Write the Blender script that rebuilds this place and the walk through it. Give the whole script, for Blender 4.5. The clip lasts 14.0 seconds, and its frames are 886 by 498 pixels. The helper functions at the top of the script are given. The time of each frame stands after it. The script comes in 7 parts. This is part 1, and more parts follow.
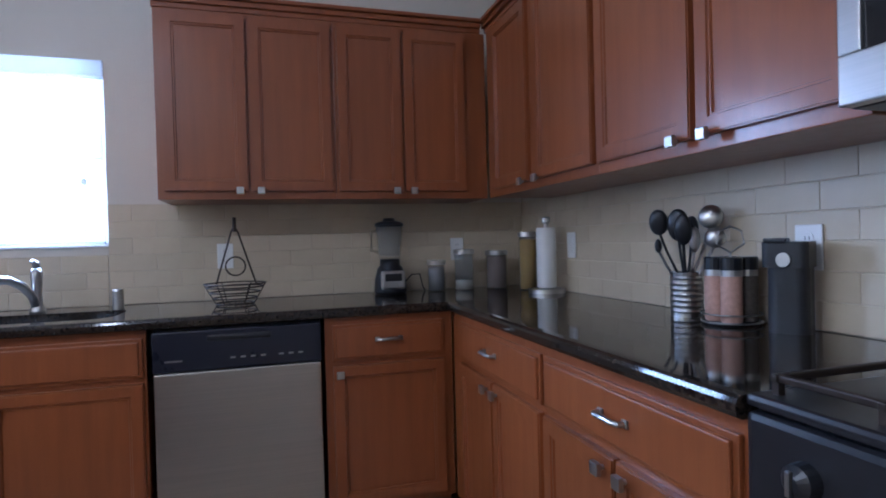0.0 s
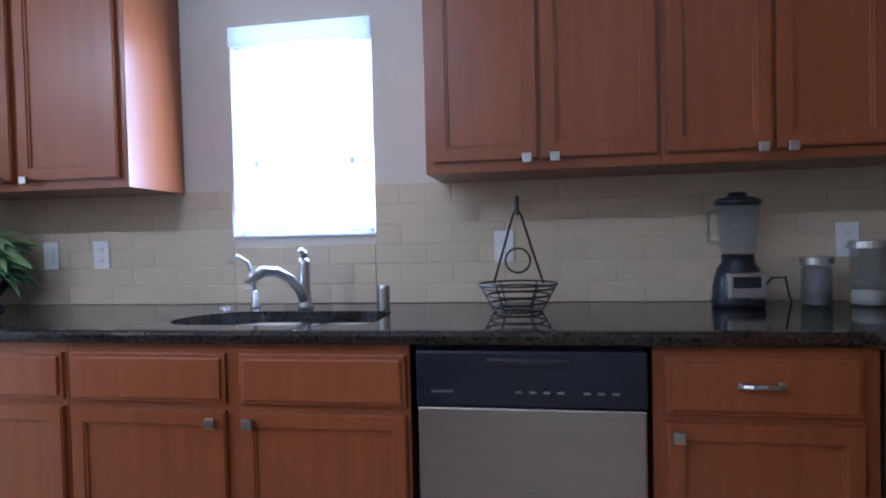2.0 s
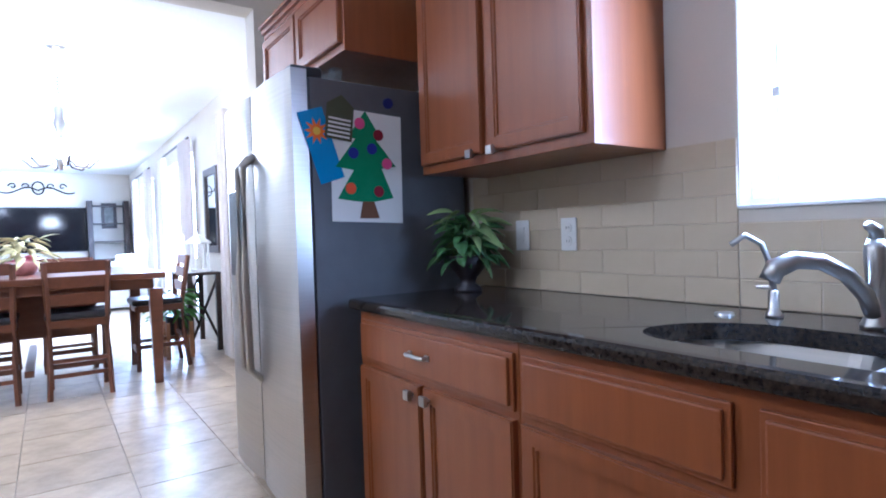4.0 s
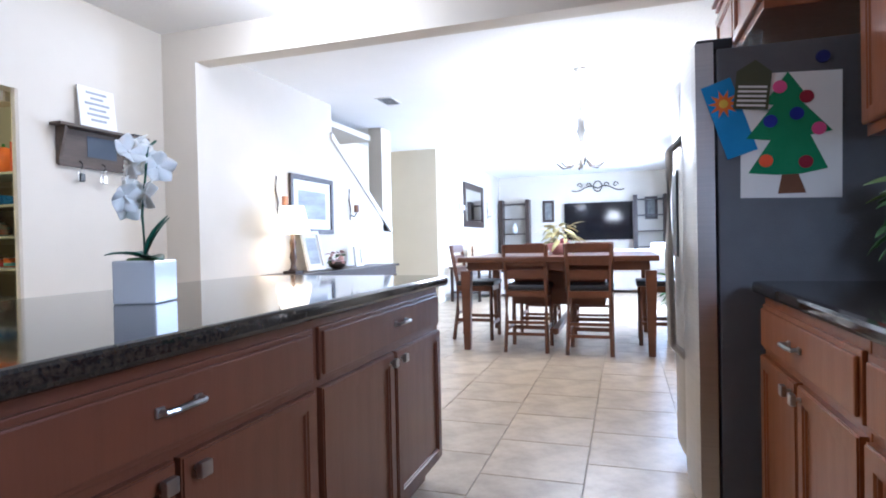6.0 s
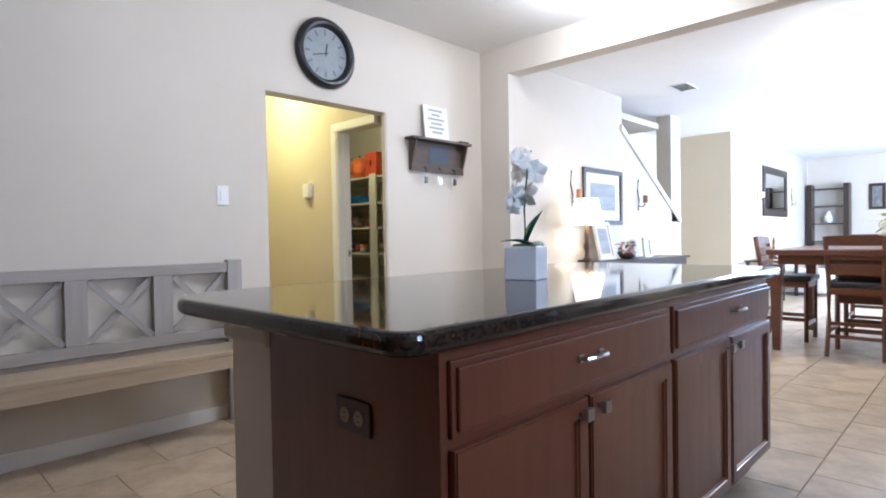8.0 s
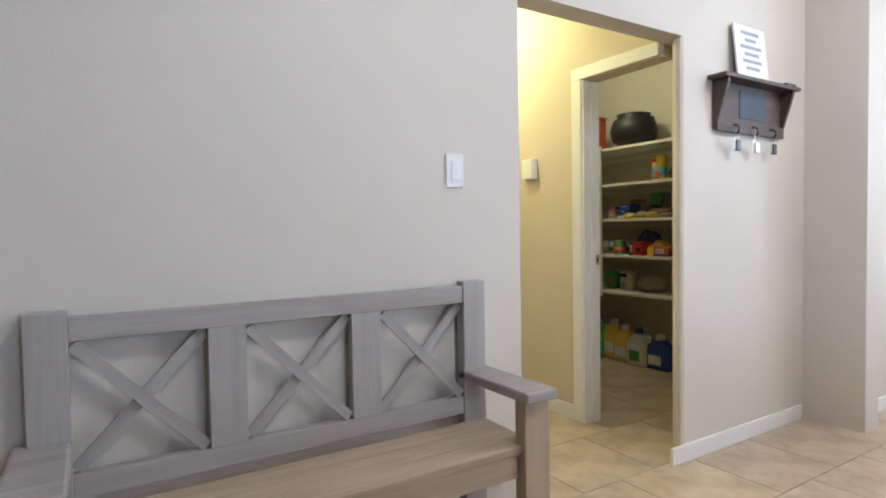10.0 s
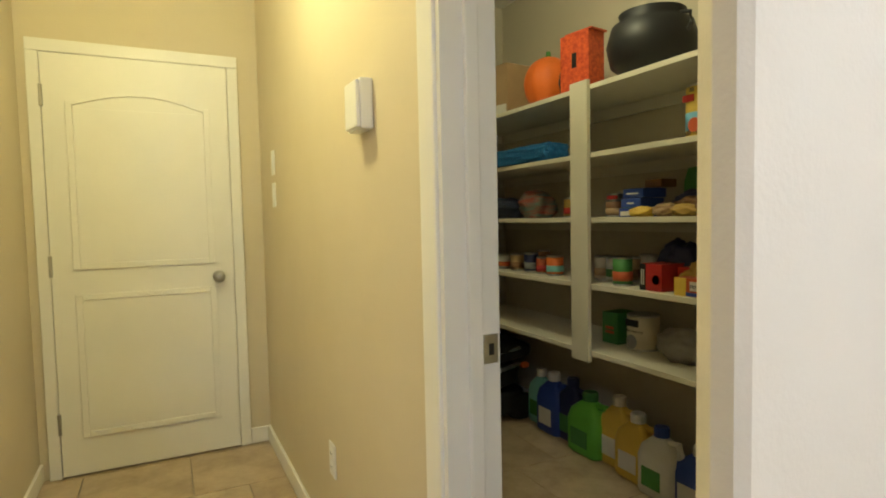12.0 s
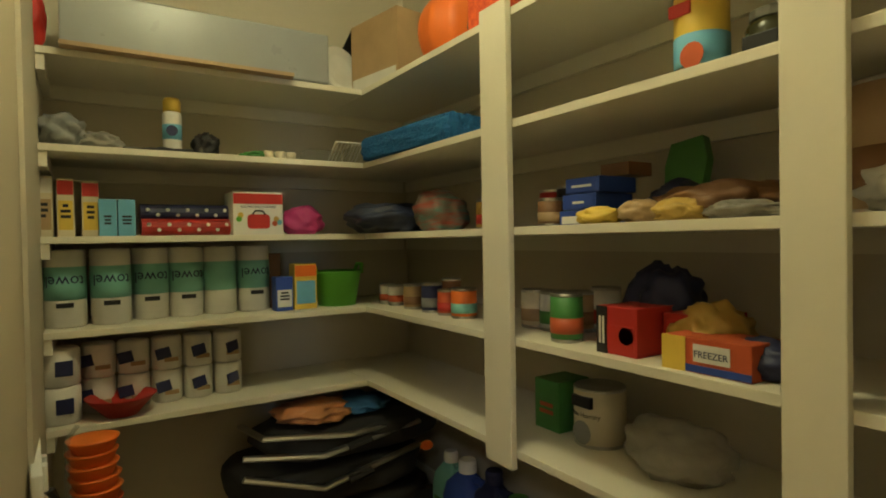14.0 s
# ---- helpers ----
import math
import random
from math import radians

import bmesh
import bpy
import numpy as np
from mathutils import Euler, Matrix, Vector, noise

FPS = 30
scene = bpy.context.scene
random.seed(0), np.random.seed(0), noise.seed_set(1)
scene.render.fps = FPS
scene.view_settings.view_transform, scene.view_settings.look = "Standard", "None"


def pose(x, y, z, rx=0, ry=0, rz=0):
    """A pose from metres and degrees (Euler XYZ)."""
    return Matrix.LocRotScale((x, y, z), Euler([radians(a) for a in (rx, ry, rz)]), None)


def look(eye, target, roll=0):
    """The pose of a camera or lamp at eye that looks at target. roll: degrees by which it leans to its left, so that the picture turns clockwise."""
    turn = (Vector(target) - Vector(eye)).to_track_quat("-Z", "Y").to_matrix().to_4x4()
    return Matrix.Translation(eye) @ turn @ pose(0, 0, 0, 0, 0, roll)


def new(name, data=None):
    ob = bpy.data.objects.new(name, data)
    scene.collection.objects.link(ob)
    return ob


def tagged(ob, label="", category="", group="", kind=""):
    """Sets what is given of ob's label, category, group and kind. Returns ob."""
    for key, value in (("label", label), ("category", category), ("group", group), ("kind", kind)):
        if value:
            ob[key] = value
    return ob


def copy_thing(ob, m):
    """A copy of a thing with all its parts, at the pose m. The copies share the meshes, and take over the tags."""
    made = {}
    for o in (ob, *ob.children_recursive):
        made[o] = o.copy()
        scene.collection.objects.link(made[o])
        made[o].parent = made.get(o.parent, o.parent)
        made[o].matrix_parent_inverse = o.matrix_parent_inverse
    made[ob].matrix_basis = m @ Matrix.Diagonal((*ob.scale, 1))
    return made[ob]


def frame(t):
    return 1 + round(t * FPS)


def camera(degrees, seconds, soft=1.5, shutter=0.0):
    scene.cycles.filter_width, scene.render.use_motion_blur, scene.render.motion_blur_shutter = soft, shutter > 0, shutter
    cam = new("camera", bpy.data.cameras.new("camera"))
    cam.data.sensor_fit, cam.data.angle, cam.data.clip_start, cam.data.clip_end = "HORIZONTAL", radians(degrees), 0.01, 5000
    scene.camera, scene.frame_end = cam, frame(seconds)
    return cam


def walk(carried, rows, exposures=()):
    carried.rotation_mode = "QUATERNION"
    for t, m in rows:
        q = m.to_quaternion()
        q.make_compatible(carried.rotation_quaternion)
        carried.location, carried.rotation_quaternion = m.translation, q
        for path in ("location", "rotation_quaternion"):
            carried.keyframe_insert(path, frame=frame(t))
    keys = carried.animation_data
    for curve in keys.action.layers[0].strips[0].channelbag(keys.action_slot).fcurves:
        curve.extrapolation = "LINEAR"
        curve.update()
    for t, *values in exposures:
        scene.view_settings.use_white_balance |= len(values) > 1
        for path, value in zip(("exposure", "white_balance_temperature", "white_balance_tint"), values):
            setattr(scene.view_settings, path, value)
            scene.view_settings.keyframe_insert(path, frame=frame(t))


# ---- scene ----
cam = camera(76.1, 14.0, soft=1.9)
PATH = [
    (0, (-1.336, -2.902, 1.174), (-0.761, -0.987, 1.146), -1.5),
    (0.5, (-1.221, -2.652, 1.193), (-0.942, -0.672, 1.141), -1.8),
    (1, (-1.224, -2.431, 1.186), (-1.176, -0.432, 1.145), -1.8),
    (1.5, (-1.334, -2.255, 1.188), (-1.463, -0.26, 1.146), -1.6),
    (2, (-1.443, -2.135, 1.174), (-1.762, -0.161, 1.129), -1.4),
    (2.5, (-1.528, -2.018, 1.166), (-2.041, -0.085, 1.123), -1.5),
    (3, (-1.58, -1.872, 1.178), (-2.431, -0.063, 1.116), -1.7),
    (3.5, (-1.681, -1.711, 1.15), (-2.97, -0.182, 1.094), -1.9),
    (4, (-1.842, -1.539, 1.141), (-3.482, -0.396, 1.092), -1.8),
    (4.2, (-1.906, -1.486, 1.133), (-3.638, -0.487, 1.085), -1.9),
    (6.3, (-1.524, -1.022, 1.068), (-3.34, -1.859, 1.041), -1.2),
    (6.5, (-1.46, -1.014, 1.067), (-3.235, -1.937, 1.038), -1.2),
    (7, (-1.338, -1.017, 1.061), (-2.995, -2.135, 1.028), -1.0),
    (7.5, (-1.258, -1.046, 1.055), (-2.816, -2.3, 1.018), -1.1),
    (8, (-1.217, -1.143, 1.075), (-2.652, -2.536, 1.035), -1.0),
    (8.5, (-1.269, -1.445, 1.082), (-2.594, -2.942, 1.037), -1.0),
    (9, (-1.369, -1.857, 1.107), (-2.574, -3.452, 1.047), -0.7),
    (9.2, (-1.409, -2.052, 1.115), (-2.59, -3.665, 1.059), -0.8),
    (11.3, (-3.078, -3.582, 1.216), (-3.973, -5.367, 1.099), -1.1),
    (11.5, (-3.210, -3.752, 1.218), (-4.110, -5.535, 1.105), -1.1),
    (12, (-3.581, -4.156, 1.224), (-4.467, -5.945, 1.113), -1.2),
    (12.5, (-3.865, -4.477, 1.221), (-4.777, -6.251, 1.110), -1.2),
    (13, (-4.064, -4.687, 1.228), (-5.044, -6.429, 1.145), -1.3),
    (13.5, (-4.230, -4.855, 1.196), (-5.243, -6.580, 1.162), -1.1),
    (14, (-4.311, -4.939, 1.180), (-5.384, -6.626, 1.147), -1.0),
]
# round the end of the island, where nothing else is known of the way
GAP = [
    (5.3, (-1.74, -1.2, 1.1), (-3.72, -1.03, 1.07), -1.5),
    (9.8, (-1.54, -2.62, 1.14), (-2.62, -4.28, 1.08), -0.9),
    (10.4, (-2.0, -3.12, 1.17), (-3.0, -4.85, 1.08), -1.0),
    (10.9, (-2.6, -3.34, 1.2), (-3.53, -5.11, 1.1), -1.1),
]
EXPOSURE = [(0, 0.25, 4600, 15), (3, 0.65, 4450, 15), (4.2, 0.65, 4600, 15), (6.5, 0.25, 5100, 13), (9.2, 0.2, 5300, 13), (11.3, 0.2, 5500, 8), (12.5, 0.4, 6200, 6), (14, 0.68, 6300, 5)]
walk(cam, [(t, look(eye, target, roll)) for t, eye, target, roll in sorted(PATH + GAP)], EXPOSURE)

# ---- light ----
world = bpy.data.worlds.new("world")
scene.world = world
world.use_nodes = True
wn = world.node_tree
sky = wn.nodes.new("ShaderNodeTexSky")
sky.sky_type = 'NISHITA'
sky.sun_disc = False
sky.sun_elevation = radians(40)
sky.sun_rotation = radians(20)
wn.links.new(sky.outputs[0], wn.nodes["Background"].inputs[0])
wn.nodes["Background"].inputs[1].default_value = 0.12


def lamp(name, kind, place, power, colour, target=None, **settings):
    data = bpy.data.lights.new(name, kind)
    data.energy, data.color = power, colour
    for key, value in settings.items():
        if key == "size":
            data.size = value
        elif key == "size_y":
            data.shape, data.size_y = 'RECTANGLE', value
        elif key == "radius":
            data.shadow_soft_size = value
    ob = new(name, data)
    ob.matrix_world = look(place, target) if target else pose(*place)
    return ob


lamp("sun", 'SUN', (0, 5, 8), 3.0, (1, 0.95, 0.88), (-1.5, 0, 0))
DAY = (0.72, 0.84, 1.0)
WARM = (1.0, 0.80, 0.52)
lamp("kitchen_window_daylight", 'AREA', (-2.34, -0.03, 1.6), 24, DAY, (-2.34, -3, 1.3), size=0.56, size_y=0.78)
lamp("dining_window_daylight", 'AREA', (-10.4, -0.15, 1.35), 250, DAY, (-10.4, -4, 0.6), size=1.7, size_y=1.9)
lamp("living_window_daylight", 'AREA', (-13.6, -0.15, 1.4), 160, DAY, (-13.6, -4, 0.9), size=1.7, size_y=1.7)
lamp("kitchen_ceiling_lamp", 'POINT', (-4.6, -3.0, 2.62), 42, (1.0, 0.95, 0.88), radius=0.12)
lamp("kitchen_second_lamp", 'POINT', (-2.6, -2.95, 2.62), 24, (1.0, 0.93, 0.84), radius=0.12)
lamp("hall_ceiling_lamp", 'POINT', (-3.55, -5.85, 2.5), 38, (1.0, 0.90, 0.42), radius=0.1)
lamp("pantry_ceiling_lamp", 'POINT', (-4.72, -5.9, 2.5), 17, (0.96, 0.89, 0.50), radius=0.1)
lamp("chandelier_lamp", 'POINT', (-7.16, -1.43, 1.98), 70, (1.0, 0.93, 0.8), radius=0.2)
lamp("table_lamp_bulb", 'POINT', (-6.3, -4.06, 1.34), 7, WARM, radius=0.05)
lamp("side_lamp_bulb", 'POINT', (-12.0, -3.8, 1.2), 8, WARM, radius=0.05)


# ---- materials ----
def shader(name, colour, rough=0.5, metal=0.0, second=None, scale=6.0, amount=0.5, bump=0.0, bump_scale=80.0, stretch=(1, 1, 1),
           random=0.0, transmission=0.0, coat=0.0, emit=0.0, sub=0.0, ior=1.45, alpha=1.0):
    m = bpy.data.materials.new(name)
    m.use_nodes = True
    t = m.node_tree
    b = t.nodes["Principled BSDF"]
    b.inputs["Base Color"].default_value = (*colour, 1)
    b.inputs["Roughness"].default_value = rough
    b.inputs["Metallic"].default_value = metal
    b.inputs["Transmission Weight"].default_value = transmission
    b.inputs["Coat Weight"].default_value = coat
    b.inputs["Coat Roughness"].default_value = 0.15
    b.inputs["IOR"].default_value = ior
    b.inputs["Alpha"].default_value = alpha
    if emit:
        b.inputs["Emission Color"].default_value = (*colour, 1)
        b.inputs["Emission Strength"].default_value = emit
    at = t.nodes.new("ShaderNodeTexCoord")
    mapping = t.nodes.new("ShaderNodeMapping")
    mapping.inputs["Scale"].default_value = stretch
    t.links.new(at.outputs["Object"], mapping.inputs[0])
    if second:
        n = t.nodes.new("ShaderNodeTexNoise")
        n.inputs["Scale"].default_value = scale
        n.inputs["Detail"].default_value = 6
        n.inputs["Roughness"].default_value = 0.62
        t.links.new(mapping.outputs[0], n.inputs["Vector"])
        ramp = t.nodes.new("ShaderNodeMapRange")
        ramp.inputs["From Min"].default_value = 0.5 - 0.5 * (1 - amount) - 0.02
        ramp.inputs["From Max"].default_value = 0.5 + 0.5 * (1 - amount) + 0.02
        t.links.new(n.outputs["Fac"], ramp.inputs["Value"])
        mix = t.nodes.new("ShaderNodeMix")
        mix.data_type = 'RGBA'
        mix.inputs[6].default_value = (*colour, 1)
        mix.inputs[7].default_value = (*second, 1)
        t.links.new(ramp.outputs[0], mix.inputs[0])
        out = mix.outputs[2]
        if random:
            info = t.nodes.new("ShaderNodeObjectInfo")
            hsv = t.nodes.new("ShaderNodeHueSaturation")
            r = t.nodes.new("ShaderNodeMapRange")
            r.inputs["To Min"].default_value, r.inputs["To Max"].default_value = 1 - random, 1 + random
            t.links.new(info.outputs["Random"], r.inputs["Value"])
            t.links.new(r.outputs[0], hsv.inputs["Value"])
            t.links.new(out, hsv.inputs["Color"])
            out = hsv.outputs[0]
        t.links.new(out, b.inputs["Base Color"])
        rr = t.nodes.new("ShaderNodeMapRange")
        rr.inputs["To Min"].default_value, rr.inputs["To Max"].default_value = max(0.02, rough * 0.85), min(1, rough * 1.2)
        t.links.new(n.outputs["Fac"], rr.inputs["Value"])
        t.links.new(rr.outputs[0], b.inputs["Roughness"])
    if bump:
        n2 = t.nodes.new("ShaderNodeTexNoise")
        n2.inputs["Scale"].default_value = bump_scale
        n2.inputs["Detail"].default_value = 4
        t.links.new(mapping.outputs[0], n2.inputs["Vector"])
        bp = t.nodes.new("ShaderNodeBump")
        bp.inputs["Strength"].default_value = bump
        bp.inputs["Distance"].default_value = 0.01
        t.links.new(n2.outputs["Fac"], bp.inputs["Height"])
        t.links.new(bp.outputs[0], b.inputs["Normal"])
    return m


WALL = shader("wall_paint", (0.62, 0.565, 0.48), 0.75, second=(0.59, 0.535, 0.45), scale=2.5, bump=0.08, bump_scale=110)
HALLWALL = shader("hall_wall_paint", (0.62, 0.54, 0.40), 0.75, second=(0.59, 0.51, 0.37), scale=2.5, bump=0.08, bump_scale=110)
PANTRYWALL = shader("pantry_wall_paint", (0.55, 0.50, 0.40), 0.8, second=(0.52, 0.47, 0.37), scale=2.5, bump=0.08, bump_scale=110)
CEIL = shader("ceiling_paint", (0.80, 0.79, 0.77), 0.85, second=(0.77, 0.76, 0.74), scale=2.0, bump=0.35, bump_scale=45)
TRIM = shader("white_trim_paint", (0.78, 0.76, 0.72), 0.4, second=(0.74, 0.72, 0.68), scale=4)
WOOD = shader("cherry_cabinet_wood", (0.265, 0.080, 0.021), 0.34, second=(0.185, 0.052, 0.014), scale=3.0, amount=0.3, stretch=(9, 9, 0.7), bump=0.04, bump_scale=20, coat=0.25, random=0.06)
ISLWOOD = shader("dark_cherry_wood", (0.135, 0.042, 0.018), 0.36, second=(0.095, 0.029, 0.012), scale=3.0, amount=0.3, stretch=(9, 9, 0.7), bump=0.04, bump_scale=20, coat=0.25)
GRANITE = shader("black_granite", (0.007, 0.006, 0.006), 0.06, second=(0.038, 0.027, 0.018), scale=85, amount=0.78, coat=0.0)
STEEL = shader("brushed_stainless_steel", (0.50, 0.47, 0.43), 0.33, 1.0, second=(0.42, 0.40, 0.37), scale=5, stretch=(0.4, 0.4, 40))
CHROME = shader("satin_nickel", (0.52, 0.51, 0.49), 0.3, 1.0, second=(0.44, 0.43, 0.41), scale=12)
BLACK = shader("black_plastic", (0.012, 0.012, 0.014), 0.3, second=(0.018, 0.018, 0.02), scale=9)
NAVY = shader("dark_navy_panel", (0.010, 0.012, 0.022), 0.28, second=(0.014, 0.016, 0.026), scale=6)
GREYSIDE = shader("grey_textured_steel", (0.12, 0.12, 0.125), 0.5, 0.3, second=(0.10, 0.10, 0.105), scale=10, bump=0.2, bump_scale=220)
TILE = shader("beige_ceramic_tile", (0.58, 0.485, 0.34), 0.40, second=(0.51, 0.42, 0.285), scale=9, amount=0.35, random=0.035, bump=0.05, bump_scale=30)
GROUT = shader("pale_grout", (0.60, 0.515, 0.385), 0.85, second=(0.55, 0.47, 0.35), scale=20)
FLOORT = shader("beige_stone_tile", (0.57, 0.46, 0.325), 0.30, second=(0.32, 0.235, 0.15), scale=4.5, amount=0.66, random=0.06, bump=0.06, bump_scale=14)
FLOORG = shader("floor_grout", (0.44, 0.38, 0.30), 0.9, second=(0.38, 0.32, 0.25), scale=20)
BLIND = shader("white_blind", (0.85, 0.86, 0.88), 0.6, second=(0.82, 0.83, 0.85), scale=3)
_t = BLIND.node_tree
_tr, _mx = _t.nodes.new("ShaderNodeBsdfTranslucent"), _t.nodes.new("ShaderNodeMixShader")
_tr.inputs[0].default_value = (0.9, 0.94, 1.0, 1)
_mx.inputs[0].default_value = 0.55
_t.links.new(_t.nodes["Principled BSDF"].outputs[0], _mx.inputs[1])
_t.links.new(_tr.outputs[0], _mx.inputs[2])
_t.links.new(_mx.outputs[0], _t.nodes["Material Output"].inputs[0])
WHITE = shader("white_plastic", (0.80, 0.79, 0.76), 0.35, second=(0.77, 0.76, 0.73), scale=8)
CERAMIC = shader("white_ceramic", (0.82, 0.82, 0.81), 0.18, second=(0.78, 0.78, 0.77), scale=6, coat=0.3)
GLOW = shader("bright_daylight", (0.86, 0.92, 1.0), 0.8, emit=14)
GLASS = shader("clear_glass", (0.22, 0.24, 0.24), 0.04, alpha=0.18)
IRON = shader("dark_wrought_iron", (0.035, 0.026, 0.02), 0.45, 0.6, second=(0.055, 0.04, 0.03), scale=30)
BENCH = shader("weathered_grey_wood", (0.40, 0.37, 0.34), 0.6, second=(0.27, 0.235, 0.20), scale=3, amount=0.3, stretch=(0.8, 12, 12), bump=0.15, bump_scale=8)
BENCHV = shader("weathered_grey_upright", (0.40, 0.37, 0.34), 0.6, second=(0.28, 0.25, 0.22), scale=3, amount=0.3, stretch=(12, 12, 0.8), bump=0.15, bump_scale=8)
SEATV = shader("weathered_oak_upright", (0.50, 0.40, 0.28), 0.55, second=(0.34, 0.26, 0.17), scale=3, amount=0.3, stretch=(12, 12, 0.8), bump=0.15, bump_scale=8)
SEATW = shader("weathered_oak", (0.52, 0.42, 0.29), 0.55, second=(0.33, 0.25, 0.165), scale=3, amount=0.3, stretch=(0.8, 12, 12), bump=0.15, bump_scale=8)
TABLEW = shader("brown_stained_wood", (0.17, 0.062, 0.028), 0.33, second=(0.10, 0.036, 0.018), scale=3, amount=0.3, stretch=(8, 0.8, 8), coat=0.2)
DARKW = shader("espresso_wood", (0.03, 0.018, 0.013), 0.35, second=(0.045, 0.027, 0.019), scale=4, stretch=(1, 8, 8))
LEATHER = shader("black_leather", (0.012, 0.012, 0.016), 0.38, second=(0.02, 0.02, 0.024), scale=14, bump=0.1)
LEAF = shader("green_leaf", (0.045, 0.12, 0.03), 0.45, second=(0.10, 0.20, 0.07), scale=14, amount=0.4, random=0.2)
PALELEAF = shader("pale_variegated_leaf", (0.30, 0.36, 0.14), 0.45, second=(0.12, 0.24, 0.06), scale=18, amount=0.4, random=0.2)
PETAL = shader("white_petal", (0.95, 0.92, 0.85), 0.6, second=(0.92, 0.87, 0.77), scale=20)
PAPER = shader("white_paper", (0.78, 0.76, 0.72), 0.8, second=(0.73, 0.71, 0.67), scale=5)
SHADE = shader("lit_lampshade_fabric", (1.0, 0.86, 0.62), 0.9, emit=2.6)
BULB = shader("lit_frosted_glass", (1.0, 0.95, 0.88), 0.5, emit=22)
SCREEN = shader("dark_glossy_screen", (0.006, 0.006, 0.008), 0.08)
MIRROR = shader("mirror_glass", (0.85, 0.87, 0.87), 0.02, 1.0)
DRAPE = shader("pale_curtain", (0.62, 0.56, 0.52), 0.9, second=(0.56, 0.50, 0.46), scale=8)
SOFA = shader("pale_sofa_fabric", (0.55, 0.51, 0.46), 0.9, second=(0.50, 0.46, 0.41), scale=12, bump=0.1)
SHELF = shader("cream_shelf_paint", (0.70, 0.66, 0.55), 0.45, second=(0.66, 0.62, 0.51), scale=3, bump=0.05)


def plain(name, colour, rough=0.45, vary=0.85, metal=0.0, scale=10, **kw):
    return shader(name, colour, rough, metal, second=tuple(c * vary for c in colour), scale=scale, **kw)


# ---- mesh helpers ----
def link_mesh(name, bm, material, smooth=False):
    me = bpy.data.meshes.new(name)
    bm.normal_update()
    bm.to_mesh(me)
    bm.free()
    if material:
        me.materials.append(material)
    if smooth:
        for p in me.polygons:
            p.use_smooth = True
    return me


def part(name, bm, material, parent=None, label="", smooth=False):
    ob = new(name, link_mesh(name, bm, material, smooth))
    if parent:
        ob.parent = parent
    if label:
        ob["label"] = label
    return ob


def thing(name, m, label, category, group=""):
    ob = new(name)
    ob.empty_display_size = 0.05
    ob.matrix_world = m
    return tagged(ob, label, category, group)


def box(x0, x1, y0, y1, z0, z1, bevel=0.0, bm=None, turn=None):
    """A box, bevelled if wanted, into bm."""
    own = bmesh.new()
    bmesh.ops.create_cube(own, size=1)
    for v in own.verts:
        v.co = Vector((x0 + (v.co.x + 0.5) * (x1 - x0), y0 + (v.co.y + 0.5) * (y1 - y0), z0 + (v.co.z + 0.5) * (z1 - z0)))
    if bevel:
        bmesh.ops.bevel(own, geom=own.edges[:], offset=bevel, segments=2, affect='EDGES', profile=0.6)
    if turn:
        own.transform(turn)
    bmesh.ops.recalc_face_normals(own, faces=own.faces)
    return merge(bm, own)


def merge(bm, own):
    if bm is None:
        return own
    me = bpy.data.meshes.new("joint")
    own.to_mesh(me)
    own.free()
    bm.from_mesh(me)
    bpy.data.meshes.remove(me)
    return bm


def lathe(profile, segments=24, bm=None, turn=None, ends=True):
    """A turned body from (radius, height) pairs."""
    own = bmesh.new()
    rings = []
    for r, z in profile:
        rings.append([own.verts.new((max(r, 1e-4) * math.cos(2 * math.pi * k / segments), max(r, 1e-4) * math.sin(2 * math.pi * k / segments), z)) for k in range(segments)])
    for a, b in zip(rings, rings[1:]):
        for k in range(segments):
            own.faces.new((a[k], a[(k + 1) % segments], b[(k + 1) % segments], b[k]))
    if ends:
        own.faces.new(rings[0][::-1])
        own.faces.new(rings[-1])
    if turn:
        own.transform(turn)
    bmesh.ops.recalc_face_normals(own, faces=own.faces)
    return merge(bm, own)


def tube(points, radius, sides=8, bm=None, closed=False):
    """A round bar along points."""
    own = bmesh.new()
    pts = [Vector(p) for p in points]
    rings = []
    n = len(pts)
    for i, p in enumerate(pts):
        a = pts[(i - 1) % n] if closed or i else pts[i]
        b = pts[(i + 1) % n] if closed or i < n - 1 else pts[i]
        d = (b - a).normalized()
        side = d.cross(Vector((0, 0, 1)))
        if side.length < 0.05:
            side = d.cross(Vector((0, 1, 0)))
        side.normalize()
        up = side.cross(d)
        r = radius[i] if isinstance(radius, (list, tuple)) else radius
        rings.append([own.verts.new(p + (side * math.cos(2 * math.pi * k / sides) + up * math.sin(2 * math.pi * k / sides)) * r) for k in range(sides)])
    for i in range(n if closed else n - 1):
        a, b = rings[i], rings[(i + 1) % n]
        for k in range(sides):
            own.faces.new((a[k], a[(k + 1) % sides], b[(k + 1) % sides], b[k]))
    if not closed:
        own.faces.new(rings[0][::-1])
        own.faces.new(rings[-1])
    bmesh.ops.recalc_face_normals(own, faces=own.faces)
    return merge(bm, own)


